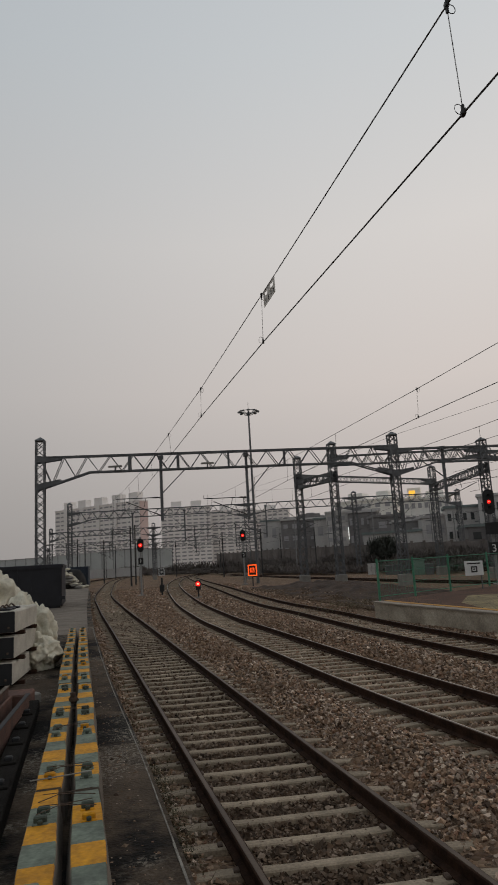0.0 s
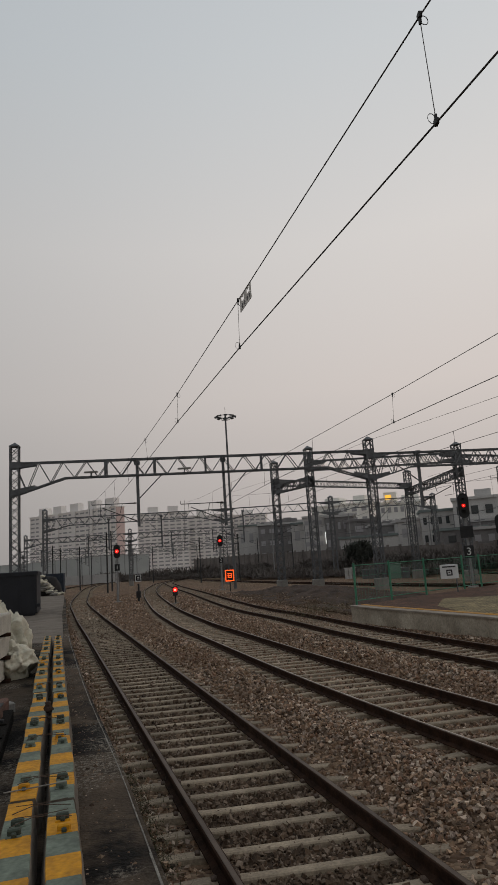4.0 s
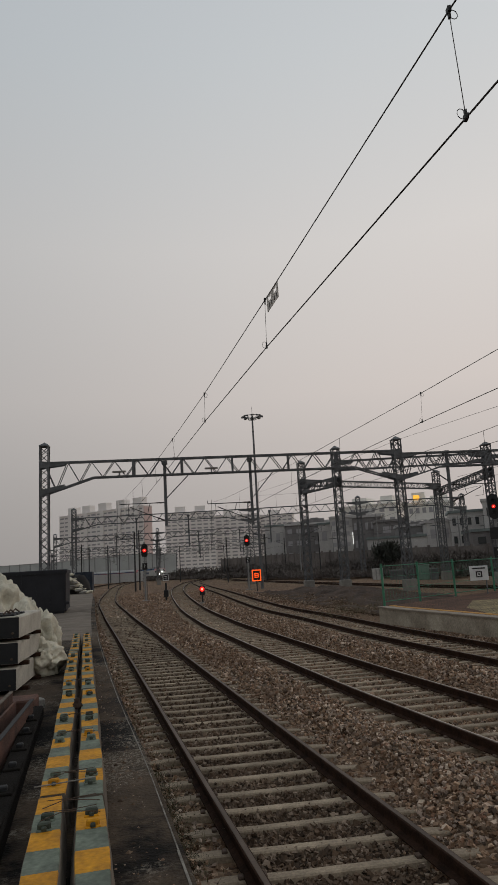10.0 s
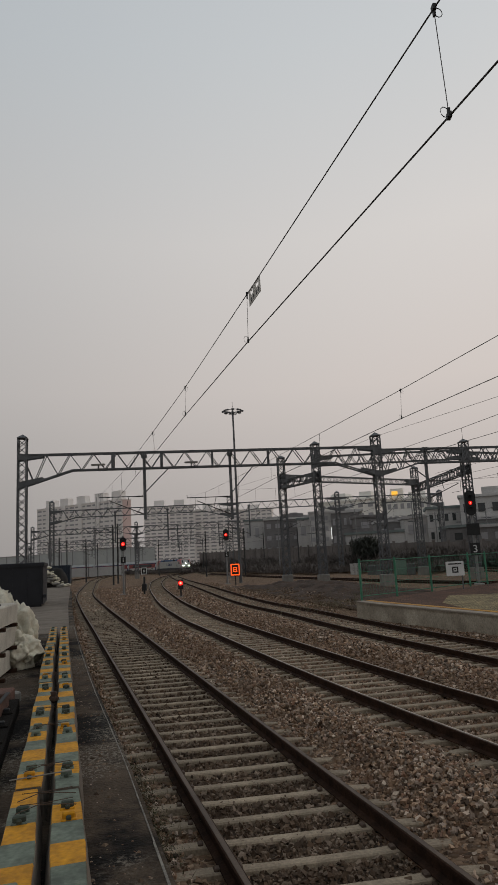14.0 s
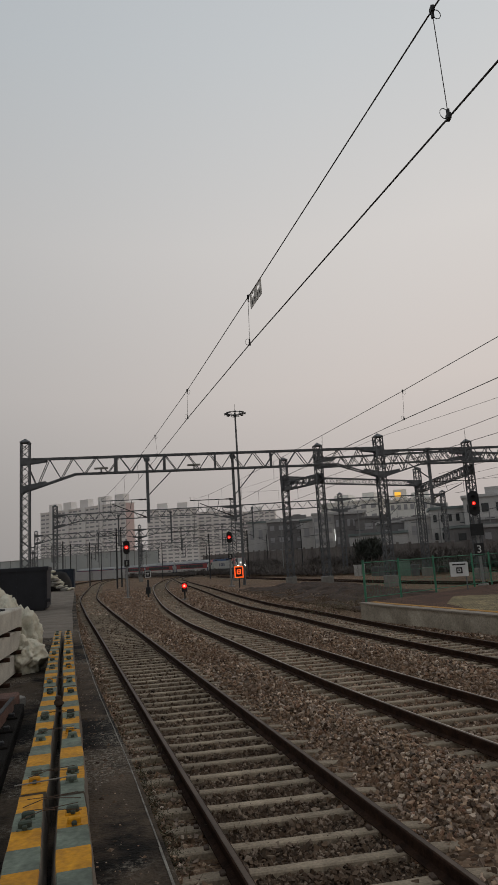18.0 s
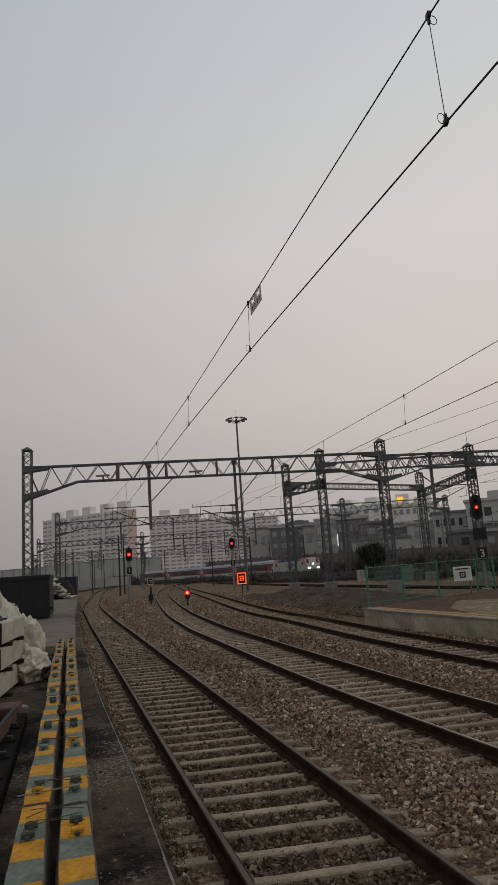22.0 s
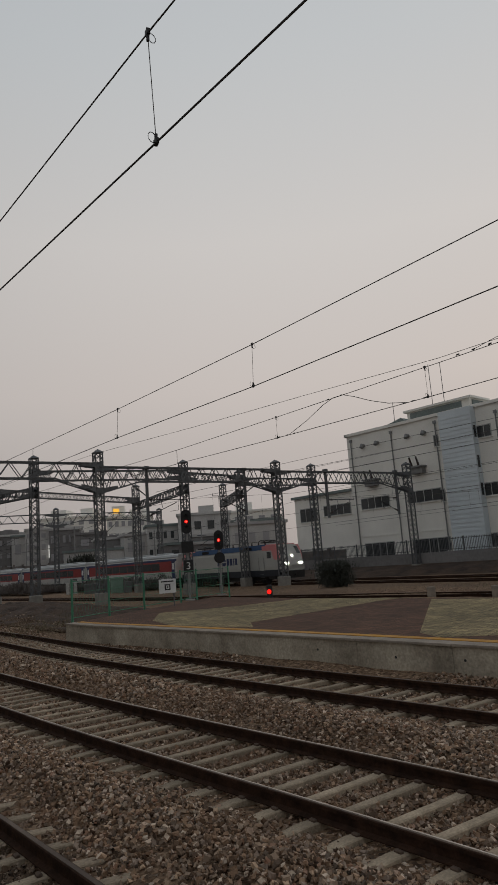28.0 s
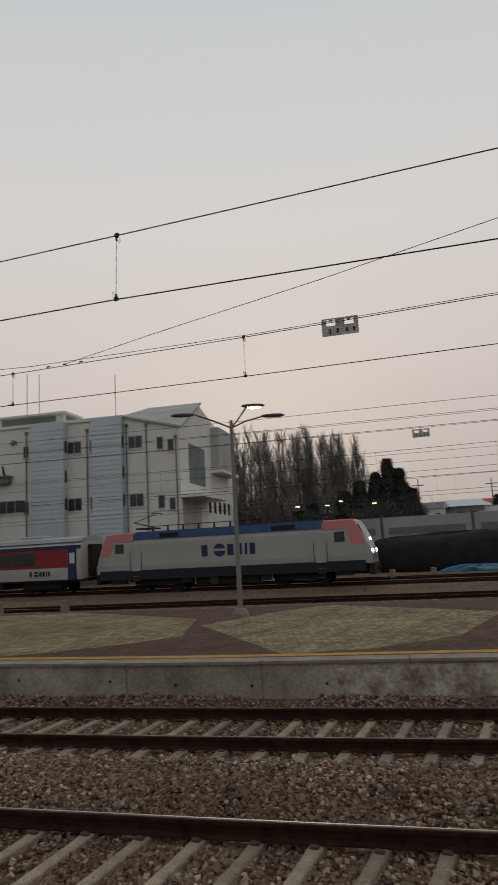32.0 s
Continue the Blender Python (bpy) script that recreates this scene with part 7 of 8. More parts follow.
loco = thing("locomotive", "light grey electric locomotive with blue roof and coral red nose", "locomotive", group="passenger train")
W = 3.0
rings = [body_ring(W, 1.15, 3.72, y) for y in (-8.3, 8.3)]
part("body", MB().loft(rings), M_loco_white, loco)
for sg in (1, -1):
    nose = []
    for y, zt, w in ((8.3, 3.72, W), (8.75, 3.68, W - 0.06), (9.15, 2.95, W - 0.22), (9.5, 2.2, W - 0.4), (9.62, 1.6, W - 0.45)):
        r = body_ring(w, 1.15, max(zt, 1.75), y * sg, shoulder=0.35 if zt > 3 else 0.12)
        nose.append(r)
    part("cab", MB().loft(nose), M_loco_white, loco, "sloping light grey cab front")
    # coral band over the cab
    for s in (-1, 1):
        for pts in (((6.6, 3.62), (8.72, 3.62), (8.72, 3.16), (6.6, 3.2)), ((8.1, 3.17), (8.80, 3.45), (9.22, 2.55), (9.22, 2.25), (8.4, 2.3))):
            k = len(pts)
            xo = [s * (1.515 if y < 8.1 else 1.535 - (y - 8.1) * 0.095) for y, z in pts]
            band = MB().add([(x - s * 0.2, y * sg, z) for x, (y, z) in zip(xo, pts)] + [(x, y * sg, z) for x, (y, z) in zip(xo, pts)], [tuple(range(k)), tuple(range(2 * k - 1, k - 1, -1))] + [(i, (i + 1) % k, k + (i + 1) % k, k + i) for i in range(k)])
            part("coral_band", band, M_loco_pink, loco, "coral red cab band")
    part("cab_roof", MB().box(-1.1, min(6.6 * sg, 8.55 * sg), 3.6, 1.1, max(6.6 * sg, 8.55 * sg), 3.76, ch=0.05), M_loco_pink, loco, "coral red cab roof")
    ws = MB().add([(-1.12, 8.86 * sg, 3.45), (1.12, 8.86 * sg, 3.45), (1.22, 9.22 * sg, 2.75), (-1.22, 9.22 * sg, 2.75), (-1.12, 8.7 * sg, 3.35), (1.12, 8.7 * sg, 3.35), (1.22, 9.0 * sg, 2.7), (-1.22, 9.0 * sg, 2.7)], [(0, 1, 2, 3), (7, 6, 5, 4), (0, 4, 5, 1), (1, 5, 6, 2), (2, 6, 7, 3), (3, 7, 4, 0)])
    part("windscreen", ws, M_glass, loco, "dark cab windscreen")
    for x, z, r in ((-1.0, 1.85, 0.09), (1.0, 1.85, 0.09), (-0.76, 1.85, 0.075), (0.76, 1.85, 0.075), (0.0, 2.55, 0.075)):
        y = (9.56 if z < 2.2 else 9.34) * sg
        part("headlight", MB().disc((x, y - 0.03 * sg, z), (0, sg, 0.25), r, 0.1, 12), M_head_on if sg > 0 else M_red, loco, "glowing white headlight" if sg > 0 else "dull red tail lamp")
    part("bumper_beam", MB().box(-1.25, min(9.3 * sg, 9.7 * sg), 0.5, 1.25, max(9.3 * sg, 9.7 * sg), 1.2, ch=0.06), M_under, loco)
    part("coupler", MB().tube([(0, 9.4 * sg, 0.85), (0, 9.9 * sg, 0.85)], 0.14, 8), M_under, loco)
    bogie(loco, 5.0 * sg)
    for s in (-1, 1):
        part("cab_window", MB().box(s * 1.46, min(7.35 * sg, 8.0 * sg), 2.45, s * 1.515, max(7.35 * sg, 8.0 * sg), 3.05), M_glass, loco, "dark cab side window")
        dr = part("cab_door", MB().box(s * 1.47, min(6.1 * sg, 6.75 * sg), 1.3, s * 1.512, max(6.1 * sg, 6.75 * sg), 3.0), M_loco_white, loco)
        for dy in (6.0, 6.85):
            part("handrail", MB().tube([(s * 1.55, dy * sg, 1.2), (s * 1.55, dy * sg, 2.5)], 0.02, 5), M_steel, dr)
mb = MB()
for s in (-1, 1):
    mb.box(min(s * 1.3, s * 1.508), -6.6, 3.28, max(s * 1.3, s * 1.508), 6.6, 3.66)
mb.box(-1.15, -6.6, 3.55, 1.15, 6.6, 3.78)
part("roof", mb, M_loco_blue, loco, "blue roof and roof side band")
for s in (-1, 1):
    part("skirt", MB().box(min(s * 1.3, s * 1.506), -9.2, 0.75, max(s * 1.3, s * 1.506), 9.2, 1.35), M_loco_navy, loco, "dark navy lower body")
part("floor_pan", MB().box(-1.29, -9.1, 0.77, 1.29, 9.1, 1.2), M_under, loco)
for y0, y1 in ((-4.6, -3.2), (3.3, 4.9)):
    for s in (-1, 1):
        part("roof_grille", MB().box(min(s * 1.4, s * 1.516), y0, 3.33, max(s * 1.4, s * 1.516), y1, 3.62), M_under, loco, "dark ventilation grille")
for y in np.arange(-5.6, 6.2, 1.15):
    part("roof_insulator", MB().tube([(0.5, float(y), 3.75), (0.5, float(y), 4.1)], 0.1, 7, 0.05), M_insul, loco, "small roof insulator")
part("roof_bus_bar", MB().tube([(0.5, -5.6, 4.12), (0.5, 5.9, 4.12)], 0.025, 5), M_steel_dark, loco)
part("underfloor_box", MB().box(-1.2, -2.2, 0.35, 1.2, 2.2, 0.8, ch=0.06), M_under, loco)
for y0, y1, zb in ((-3.2, -2.4, 0.45), (2.4, 3.1, 0.42), (-1.1, -0.5, 0.3), (7.2, 8.4, 0.5), (-8.4, -7.2, 0.5)):
    for s in (-1, 1):
        part("equipment_case", MB().box(min(s * 1.15, s * 1.42), y0, zb, max(s * 1.15, s * 1.42), y1, 0.86, ch=0.04), M_steel_dark if y1 - y0 < 0.7 else M_under, loco, "grimy underfloor equipment case")
for sg in (-1, 1):
    for s in (-1, 1):
        for z in (0.42, 0.68, 0.94):
            part("step", MB().box(min(s * 1.38, s * 1.53), 6.42 * sg - 0.25, z, max(s * 1.38, s * 1.53), 6.42 * sg + 0.25, z + 0.04), M_steel, loco)


def pantograph(y, up, sg):
    p = part("pantograph", MB().box(-0.7, y - 0.6, 3.95, 0.7, y + 0.6, 4.05), M_steel_dark, loco, "raised pantograph" if up else "folded pantograph")
    mb = MB()
    if up:
        mb.tube([(0, y - 0.5 * sg, 4.05), (0, y + 1.1 * sg, 4.45)], 0.04, 6).tube([(0, y + 1.1 * sg, 4.45), (0, y - 0.7 * sg, 4.98)], 0.03, 6)
        top = (y - 0.7 * sg, 5.0)
    else:
        mb.tube([(0, y - 0.5 * sg, 4.05), (0, y + 1.1 * sg, 4.15)], 0.04, 6).tube([(0, y + 1.1 * sg, 4.15), (0, y - 0.7 * sg, 4.22)], 0.03, 6)
        top = (y - 0.7 * sg, 4.25)
    part("arm", mb, M_steel_dark, p)
    part("collector_bow", MB().tube([(-0.85, top[0], top[1] - 0.12), (-0.6, top[0], top[1]), (0.6, top[0], top[1]), (0.85, top[0], top[1] - 0.12)], 0.035, 6), M_steel_dark, p)


pantograph(-6.2, True, -1)
pantograph(6.0, False, 1)
for s in (-1, 1):
    swirl(loco, 0, 0, 0, 0.95, M_letter, side(s, 0.4, 2.35, 1.502))

# the body is a little shorter than the drawn lengths
for ob in loco.children_recursive:
    ys = [v.co.y for v in ob.data.vertices]
    mid = (min(ys) + max(ys)) / 2 + ob.matrix_basis.translation.y
    if ob.name.startswith(("wheelset", "bogie", "emblem", "livery")) or ob.matrix_basis.translation.y:
        if ob.parent is loco:
            ob.matrix_basis = Matrix.Translation((0, -0.06 * mid, 0)) @ ob.matrix_basis
    else:
        ob.data.transform(Matrix.Diagonal((1, 0.94, 1, 1)))

coach = thing("passenger_coach", "red and white passenger coach with a dark window band", "railway coach", group="passenger train")
L2 = 11.6
part("body", MB().loft([body_ring(3.0, 0.95, 3.55, y) for y in (-L2, L2)]), M_coach_white, coach)
part("roof", MB().loft([[(-1.3, y, 3.42), (1.3, y, 3.42), (1.15, y, 3.66), (0.6, y, 3.78), (-0.6, y, 3.78), (-1.15, y, 3.66)] for y in (-L2, L2)]), M_coach_roof, coach, "grey ribbed roof")
mb, mn, mw, md = MB(), MB(), MB(), MB()
for s in (-1, 1):
    a, b = min(s * 1.4, s * 1.507), max(s * 1.4, s * 1.507)
    mb.box(a, -L2 + 1.0, 1.75, b, L2 - 1.0, 2.95)
    mn.box(a, -L2, 2.95, b, L2, 3.2)
part("red_band", mb, M_coach_red, coach, "red side band")
part("navy_band", mn, M_letter, coach, "dark blue cantrail band")
for s in (-1, 1):
    for k in range(8):
        y = -L2 + 3.9 + k * 1.97
        part("window", MB().box(min(s * 1.45, s * 1.514), y, 1.95, max(s * 1.45, s * 1.514), y + 1.9, 2.78), M_glass, coach, "dark tinted window")
    for sg in (-1, 1):
        y0 = sg * (L2 - 0.64)
        dr = part("door", MB().box(min(s * 1.42, s * 1.512), y0 - 0.34, 0.95, max(s * 1.42, s * 1.512), y0 + 0.34, 2.95), M_letter, coach, "dark blue entrance door")
        part("door_window", MB().box(min(s * 1.45, s * 1.518), y0 - 0.2, 2.0, max(s * 1.45, s * 1.518), y0 + 0.2, 2.7), M_white_sign, dr, "pale door window")
    swirl(coach, 0, 0, 0, 0.45, M_dark_print, side(s, 8.4, 1.38, 1.503))
part("underfloor_box", MB().box(-1.15, -5, 0.4, 1.15, 5, 0.95, ch=0.06), M_under, coach)
part("underframe", MB().box(-1.3, -L2, 0.8, 1.3, L2, 1.0), M_under, coach)
for sg in (-1, 1):
    bogie(coach, 8.2 * sg)
    part("gangway", MB().box(-0.6, min(L2 * sg, (L2 + 0.3) * sg), 1.1, 0.6, max(L2 * sg, (L2 + 0.3) * sg), 3.2), M_under, coach, "black rubber gangway")
for y in (-7, -2.5, 2.5, 7):
    part("roof_unit", MB().chbox(-0.7, y - 0.9, 3.7, 0.7, y + 0.9, 3.95, 0.06), M_coach_roof, coach)
coaches = [coach] + [copy_thing(coach, Matrix.Identity(4)) for _ in range(3)]


# ---- clutter on the slab: striped beams, stacked sleepers, sheets, bins ----
AX = Vector((-0.242, 0.9703, 0))
BX = Vector((0.9703, 0.242, 0))
SEATS = (3.45, 3.65, 4.62, 4.82, 5.55, 5.76, 6.95, 7.2, 7.88, 8.1, 9.44, 9.64, 10.38, 10.6, 11.93, 12.15, 13.0, 13.2, 13.95, 14.2, 15.9, 16.1, 17.2, 17.4, 18.3, 18.5, 19.2)


def striped_beam(x, y, length, turn, seats, seed, z=0.5):
    """A bare concrete beam, its top painted in yellow and grey-green stripes, with painted iron seats."""
    rng = random.Random(seed)
    t = thing("striped_beam", "concrete beam painted in yellow and grey-green stripes", "concrete beam", Matrix.Translation((x, y, z)) @ Matrix.Rotation(radians(14.0 + turn), 4, "Z"), group="striped beams")

    def half(q):
        return 0.092 + 0.007 * math.cos(q * 2 * math.pi / 2.45 + seed) + 0.002 * math.sin(q * 9 + seed)
    qs = [length * k / 24 for k in range(25)]
    part("body", MB().loft([[(-half(q) - 0.034, q, 0.0), (half(q) + 0.034, q, 0.0), (half(q) + 0.004, q, 0.23), (half(q) - 0.006, q, 0.244), (-half(q) + 0.006, q, 0.244), (-half(q) - 0.004, q, 0.23)] for q in qs]), M_apron, t, "bare tan concrete sides")
    y0, k, cols = 0.004, rng.randrange(2), []
    while y0 < length - 0.02:
        ln = min(rng.uniform(0.29, 0.38), length - 0.004 - y0)
        ring = []
        for q in (y0, y0 + ln / 2, y0 + ln):
            w = half(q)
            ring.append([(-w - 0.004, q, 0.226), (w + 0.004, q, 0.226), (w - 0.003, q, 0.247), (-w + 0.003, q, 0.247)])
        part("stripe", MB().loft(ring), M_yellow if k % 2 else M_mint, t, "dusty yellow stripe" if k % 2 else "dusty grey-green stripe")
        cols.append((y0, y0 + ln, k % 2))
        y0 += ln
        k += 1
    for q in seats:
        yy, dx = q + rng.uniform(-0.03, 0.03), rng.uniform(-0.012, 0.012)
        on = [c for a, b, c in cols if a <= yy <= b]
        m = M_yellow if on and on[0] and rng.random() < 0.6 else M_mint
        st = part("rail_seat", MB().chbox(dx - 0.05, yy - 0.04, 0.244, dx + 0.05, yy + 0.04, 0.256, 0.005), m, t, "painted fastening seat")
        part("shoulder", MB().chbox(dx - 0.042, yy - 0.022, 0.254, dx + 0.042, yy + 0.026, 0.292, 0.009), M_fastener if rng.random() < 0.35 else m, st, "painted iron shoulder")
        part("lug", MB().chbox(dx - 0.016, yy - 0.05, 0.254, dx + 0.016, yy - 0.018, 0.276, 0.006), M_fastener, st, "dark iron lug")
    return t


beams = []
for i, (y0, y1) in enumerate(((2.0, 5.22), (5.27, 9.98), (10.04, 15.05), (15.12, 19.45))):
    for j, x0 in enumerate((-0.93, -1.217)):
        turn = (0.25, -0.2, 0.15, -0.1)[i] * (1 if j else 0.5)
        yy = y0 + (0.05 if j else 0.0)
        o = Vector((x0 - 0.2495 * (yy - 3.83), yy, 0))
        beams.append(striped_beam(o.x, o.y, (y1 - y0) / 0.9703, turn, [(q - yy) / 0.9703 for q in SEATS if yy + 0.1 < q < y1 - 0.08], 10 * i + j))
for y0 in (4.72, 4.95, 5.62, 7.05, 7.9, 10.45):
    o = Vector((-1.07 - 0.2495 * (y0 - 3.83), y0, 0.80))
    t = thing("tie_wire", "thin rusty wire tied across two beams", "wire", group="tie wires")
    part("strand", MB().tube([o - BX * 0.19 - AX * 0.06, o - BX * 0.06 + AX * 0.02 + Vector((0, 0, 0.012)), o + BX * 0.02 + AX * 0.05, o + BX * 0.19 - AX * 0.03], 0.0032, 5), M_clip, t)
    part("strand", MB().tube([o - BX * 0.17 + AX * 0.1, o + AX * 0.06 + Vector((0, 0, 0.008)), o + BX * 0.17 + AX * 0.12], 0.0028, 5), M_clip, t)
t = thing("tie_rod", "thin pale rod laid across the beams", "rod", group="tie wires")
o = Vector((-1.07 - 0.2495 * (5.4 - 3.83), 5.4, 0.80))
part("rod", MB().tube([o - BX * 0.28, o + BX * 0.17 + AX * 0.06], 0.005, 6), M_footing, t)
t = thing("rag", "small crumpled brown rag between the beams", "rag", pose(-1.07 - 0.2495 * 4.85, 8.68, 0.72))
part("cloth", MB().loft([[(r * (1 + 0.3 * math.sin(3 * a + z * 40)) * math.cos(a), r * math.sin(a) * (1 + 0.25 * math.cos(2 * a)), z) for a in [q * math.pi / 6 for q in range(12)]] for r, z in ((0.03, 0), (0.055, 0.03), (0.05, 0.06), (0.03, 0.09), (0.036, 0.12), (0.012, 0.13))]), M_soil, t, smooth=True)
# stacked new track blocks
ST = Matrix.Translation((-4.0, 11.42, 0.5)) @ Matrix.Rotation(radians(8), 4, "Z")
for lay in range(3):
    t = thing("stacked_track_block", "pale concrete track block with a black front in a stack", "concrete block", ST @ Matrix.Translation((0.02 * lay, 0.03 * (lay % 2), 0.06 + lay * 0.415)), group="stacked track blocks")
    part("body", MB().loft([[(-1.3, y, 0), (0, y, 0), (0.0, y, 0.32), (-0.02, y, 0.35), (-1.28, y, 0.35), (-1.3, y, 0.32)] for y in (0, 2.1)]), M_sleeper_new, t)
    part("end_cap", MB().box(-1.298, -0.012, 0.004, -0.004, 0.0, 0.335), M_sleeper_end, t, "black coated front face")
    part("lifting_pin", MB().tube([(-0.1, -0.03, 0.08), (-0.1, 0.0, 0.08)], 0.02, 6), M_clip, t)
    if lay == 2:
        for x in (-0.25, -0.62, -1.0):
            for y in (0.25, 0.55, 0.95):
                s = part("rail_pad", MB().chbox(x - 0.14, y - 0.1, 0.352, x + 0.14, y + 0.1, 0.385, 0.01), M_sleeper_end, t, "black rail pad")
                part("clip", MB().tube([(x - 0.05, y - 0.05, 0.385), (x, y - 0.02, 0.44), (x + 0.05, y + 0.05, 0.385)], 0.016, 5), M_clip, s)
    for yy in (0.45, 1.6):
        t = thing("timber_batten", "dark timber batten between stacked track blocks", "batten", ST @ Matrix.Translation((-1.32, yy, lay * 0.415 - (0.005 if lay else 0))), group="timber battens")
        part("plank", MB().chbox(0, -0.06, 0, 1.44, 0.06, 0.065 if lay else 0.06, 0.008), M_rail, t)


def crumple(name, label, x, y, rx, ry, h, seed, material, fine=5):
    """A crumpled woven sheet: a lumpy form with sharp folds."""
    bm = bmesh.new()
    bmesh.ops.create_icosphere(bm, subdivisions=fine, radius=1.0)
    off = Vector((seed * 3.1, seed * 1.7, 0))
    for v in bm.verts:
        c = v.co.copy()
        w = c + 0.25 * noise.noise_vector(c * 2.2 + off)
        q = Vector((w.x * 1.9, w.y * 1.9, w.z * 1.15)) + off
        big = noise.voronoi(q)[0]
        small = noise.voronoi(q * 2.3 + off)[0]
        r = 0.48 + 0.14 * noise.noise(c * 1.2 + off) + 0.62 * min(big[0], 0.9) + 0.26 * min(small[0], 0.9)
        v.co = Vector((c.x * r * rx, c.y * r * ry, max(-0.02, (c.z * r * 0.5 + 0.42) * h)))
    me = bpy.data.meshes.new(name)
    bm.to_mesh(me)
    bm.free()
    me.polygons.foreach_set("use_smooth", [True] * len(me.polygons))
    me.materials.append(material)
    return tagged(new(name, me), label, "sheet", group="crumpled sheets")


for x, y, rx, ry, h, seed, turn in ((-4.22, 13.6, 0.40, 0.62, 0.72, 3, 10), (-4.62, 14.6, 0.40, 0.6, 1.25, 5, 30), (-5.15, 15.5, 0.48, 0.6, 1.4, 8, 0), (-6.5, 17.0, 0.85, 0.9, 2.1, 11, 20)):
    ob = crumple("crumpled_sheet", "crumpled dirty white woven plastic sheet", x, y, rx, ry, h, seed, M_bag)
    ob.matrix_basis = pose(x, y, 0.5, 0, 0, turn)
# big dark container and what lies behind it
CM = Matrix.Translation((-10.05, 36.2, 0.5)) @ Matrix.Rotation(radians(13), 4, "Z")
t = thing("waste_container", "large dark navy steel waste container", "container", CM)
part("body", MB().chbox(-3.4, 0, 0.12, 0, 5.0, 2.2, 0.04), M_bin, t)
part("rim", MB().chbox(-3.46, -0.06, 2.1, 0.06, 5.06, 2.3, 0.03), M_bin, t)
for k in range(5):
    part("rib", MB().box(-3.05 + k * 0.72, -0.03, 0.14, -2.97 + k * 0.72, 0, 2.1), M_bin, t)
part("corner_bracket", MB().chbox(-0.02, -0.1, 0.45, 0.16, 0.12, 0.62, 0.02), M_bin, t)
part("skid", MB().box(-3.2, 0.1, 0, -0.1, 0.35, 0.14).box(-3.2, 4.4, 0, -0.1, 4.7, 0.14), M_bin, t)
t = thing("waste_container", "smaller blue-grey corrugated container", "container", Matrix.Translation((-21.7, 91, 0.5)) @ Matrix.Rotation(radians(10), 4, "Z"))
part("body", MB().chbox(-2.3, 0, 0.05, 0, 3.5, 2.5, 0.03), M_bluebin, t)
for k in range(9):
    part("rib", MB().box(-2.28 + k * 0.265, -0.07, 0.1, -2.16 + k * 0.265, 0.0, 2.4), M_bluebin, t)
rng = random.Random(9)
for k in range(64):
    x, y = -20.4 + rng.uniform(-1.7, 1.6), 76.6 + rng.uniform(-1.4, 2.0)
    z = max(0, (2.5 - abs(x + 20.9) * 1.35) * rng.uniform(0.3, 1.0))
    sz = rng.uniform(0.16, 0.42)
    ob = crumple("rubble_sack", "pale filled sack on a rubble pile", x, y, sz, sz * 1.2, sz * 0.9, 20 + k, M_bag if k % 3 else M_footing, fine=3)
    ob.matrix_basis = pose(x, y, 0.5 + z, 0, 0, rng.uniform(0, 180))
heap("rubble_mound", "dark mound of rubble below the sacks", -20.8, 79.0, 1.3, 1.9, 1.9, M_under, 41, fold=0.2).location.z = 0.48
# dark timber with base plates, rusty channels and rails beside the beams
DB = Matrix.Translation(Vector((-0.80, 3.2, 0.5)) + BX * -0.66) @ Matrix.Rotation(radians(14.0), 4, "Z")
t = thing("dark_timber", "long dark oiled timber with iron base plates", "timber", DB)
part("baulk", MB().chbox(-0.095, -1.2, 0, 0.095, 6.6, 0.15, 0.015), M_oiled, t)
for k in range(10):
    pl = part("base_plate", MB().chbox(-0.075, -0.9 + k * 0.72, 0.15, 0.075, -0.68 + k * 0.72, 0.17, 0.008), M_oiled, t, "black iron base plate")
    part("shoulder", MB().chbox(-0.035, -0.83 + k * 0.72, 0.168, 0.035, -0.76 + k * 0.72, 0.205, 0.01), M_sleeper_end, pl)
for off, s0, s1, z1, w in ((-1.22, 0.8, 6.2, 0.30, 0.12), (-1.62, 1.6, 6.6, 0.36, 0.2), (-2.1, 2.2, 7.2, 0.42, 0.22)):
    t = thing("steel_channel", "rust-red steel channel lying on the slab", "steel channel", Matrix.Translation(Vector((-0.80, 3.2, 0.5)) + BX * off) @ Matrix.Rotation(radians(10), 4, "Z"), group="steel channels")
    part("web", MB().box(-w, s0, 0.0, w, s1, 0.03).box(-w, s0, 0.03, -w + 0.03, s1, z1).box(w - 0.03, s0, 0.03, w, s1, z1), M_rust, t)
    part("edge", MB().box(w - 0.04, s0, z1, w + 0.01, s1, z1 + 0.012), M_sleeper_end if w < 0.15 else M_apron, t, "pale scraped edge")
t = thing("steel_plate", "rust-red steel plate before the stacked blocks", "plate", Matrix.Translation((-3.15, 9.35, 0.5)) @ Matrix.Rotation(radians(9), 4, "Z"))
part("plate", MB().chbox(-1.6, 0, 0.0, 0.1, 0.5, 0.24, 0.02), M_rust, t)
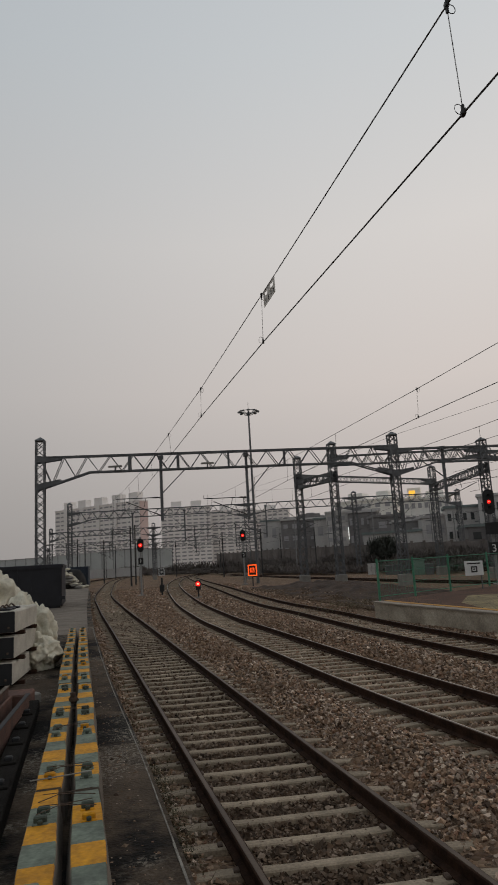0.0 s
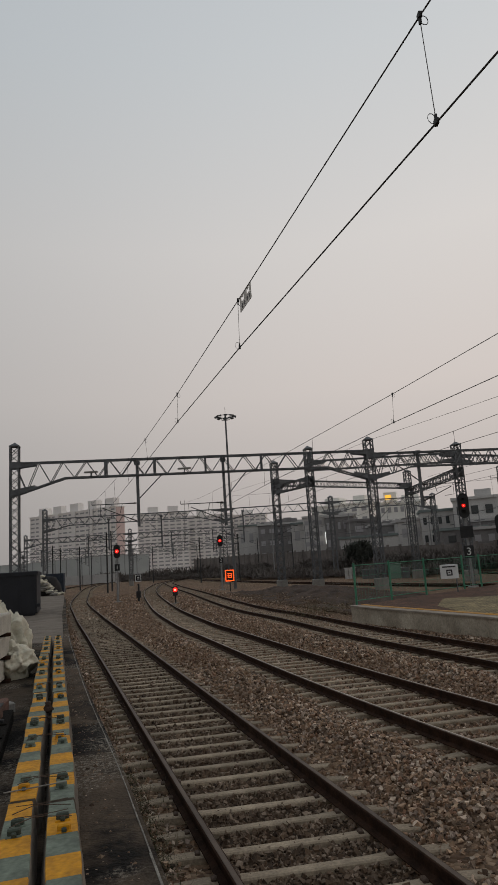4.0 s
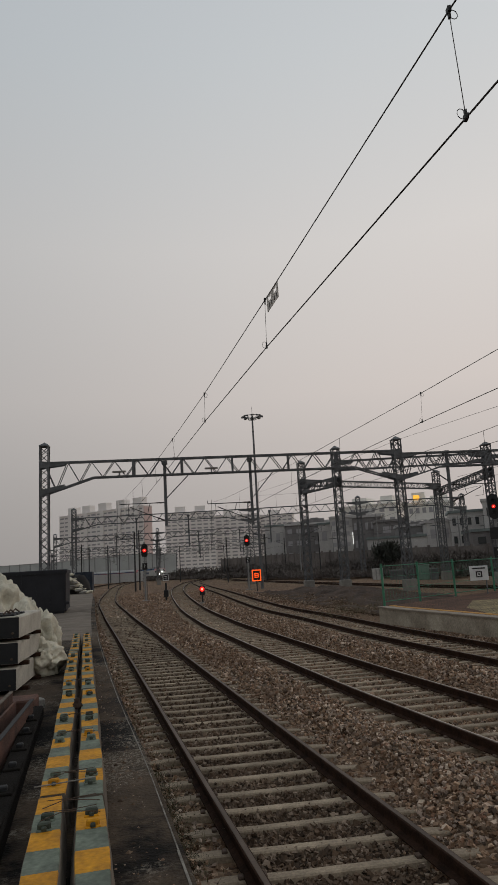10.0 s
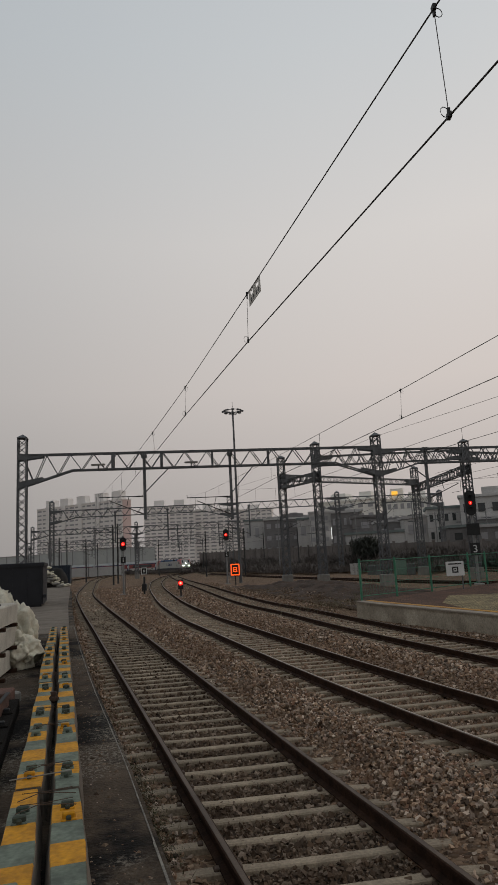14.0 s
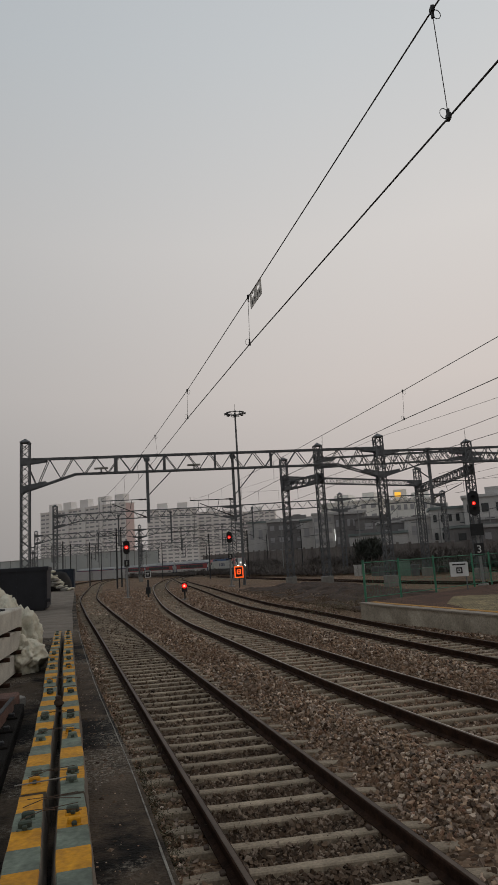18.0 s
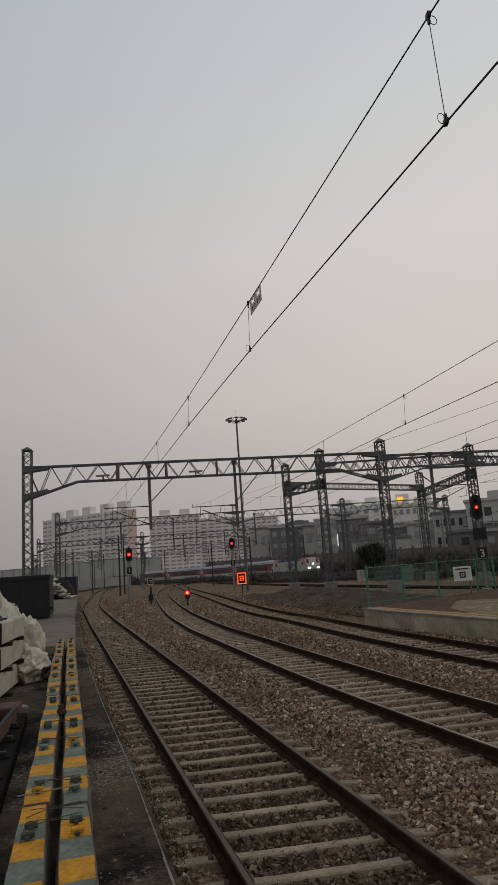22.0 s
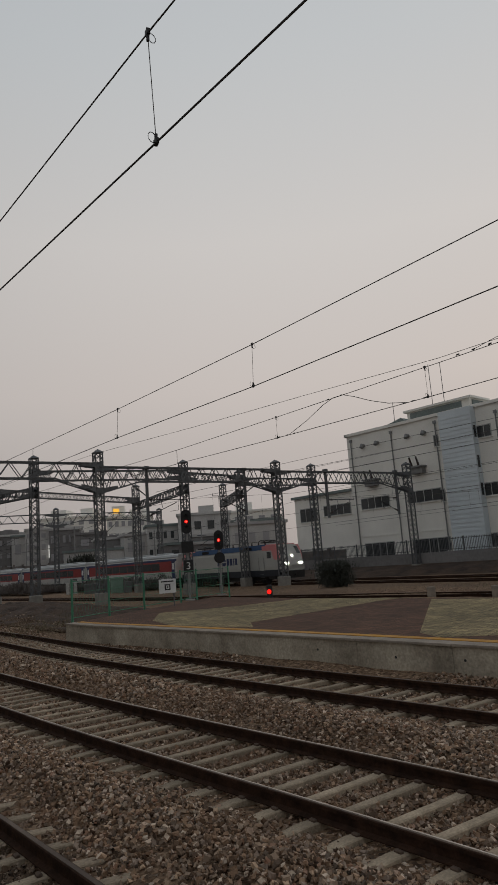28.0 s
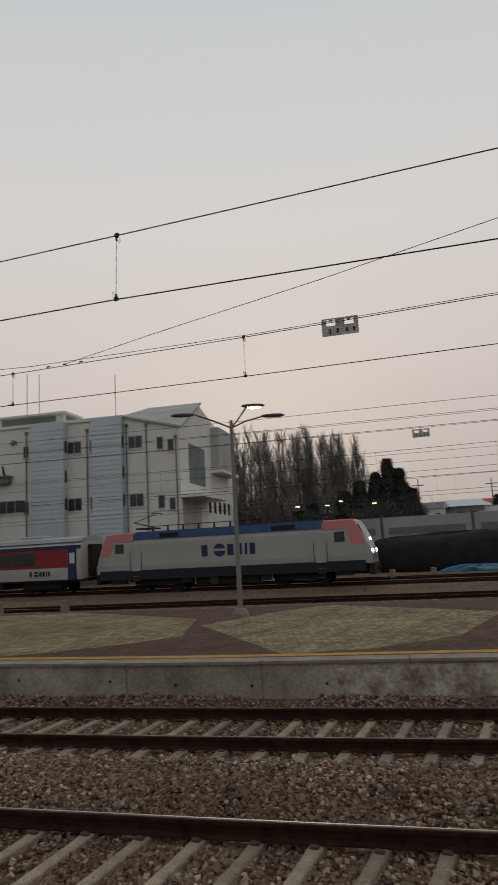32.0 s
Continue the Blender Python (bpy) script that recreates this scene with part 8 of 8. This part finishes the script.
for k, (s0, off) in enumerate(((6.0, -0.62), (7.3, -0.62))):
    o = Vector((-0.80, 3.2, 0.5)) + AX * s0 + BX * (off - 0.1)
    t = thing("concrete_block", "pale broken concrete block on the slab", "block", Matrix.Translation(o) @ Matrix.Rotation(radians(10 + 30 * k), 4, "Z"), group="concrete blocks")
    part("block", MB().chbox(-0.12, -0.09, 0, 0.12, 0.09, 0.13, 0.02), M_footing, t)

# tags on the far wires
for x, y, z, sc in ((9.87, 3.45, 5.82, 1.0), (29.9, 7.6, 7.24, 1.35)):
    t = thing("wire_tag", "small perforated metal tag hanging from the carrier wire", "tag", pose(x, y, z, 0, 0, 15) @ Matrix.Diagonal((1, sc, sc, 1)), group="wire tags")
    part("print_bar", TAGB, None, part("tag_plate", TAG, None, t))

# ---- what moves ----
FIVE = curve(TRACKS["five"], 0.5)
FRONT = [(0, 340), (3, 314.5), (6, 288.4), (9, 262.1), (13, 226.4), (16, 200.5), (19, 174.0), (21, 154), (23, 131), (24.5, 113.6), (26, 95.7), (27.2, 82), (28.5, 66.2), (29.5, 55.3), (30, 49.9), (31, 39.6), (32, 29.3)]


def on_track(s):
    """Place and heading of a vehicle whose middle is s metres along the track."""
    ss = np.arange(len(FIVE)) * 0.5
    x, y = float(np.interp(s, ss, FIVE[:, 0])), float(np.interp(s, ss, FIVE[:, 1]))
    a, b = s - 6, s + 6
    dx = float(np.interp(a, ss, FIVE[:, 0]) - np.interp(b, ss, FIVE[:, 0]))
    dy = float(np.interp(a, ss, FIVE[:, 1]) - np.interp(b, ss, FIVE[:, 1]))
    over = max(0.0, s - ss[-1] + 6.5)
    return x - over, y, math.degrees(math.atan2(dy, dx)) - 90


def motions():
    times = [0, 3, 6, 9, 11, 13, 15, 17, 19, 20, 21, 22, 23, 24, 25, 26, 27, 28, 28.5, 29, 29.5, 30, 30.5, 31, 31.5, 32]
    ft, fs = [a for a, b in FRONT], [b for a, b in FRONT]
    for k, vehicle in enumerate([loco] + coaches):
        back = 9.25 if k == 0 else 18.5 + 0.35 + 11.9 + (k - 1) * 23.8
        rows = []
        for t in times:
            x, y, turn = on_track(float(np.interp(t, ft, fs)) + back)
            rows.append((t, pose(x, y, 0.0, 0, 0, turn)))
        walk(vehicle, rows)


motions()
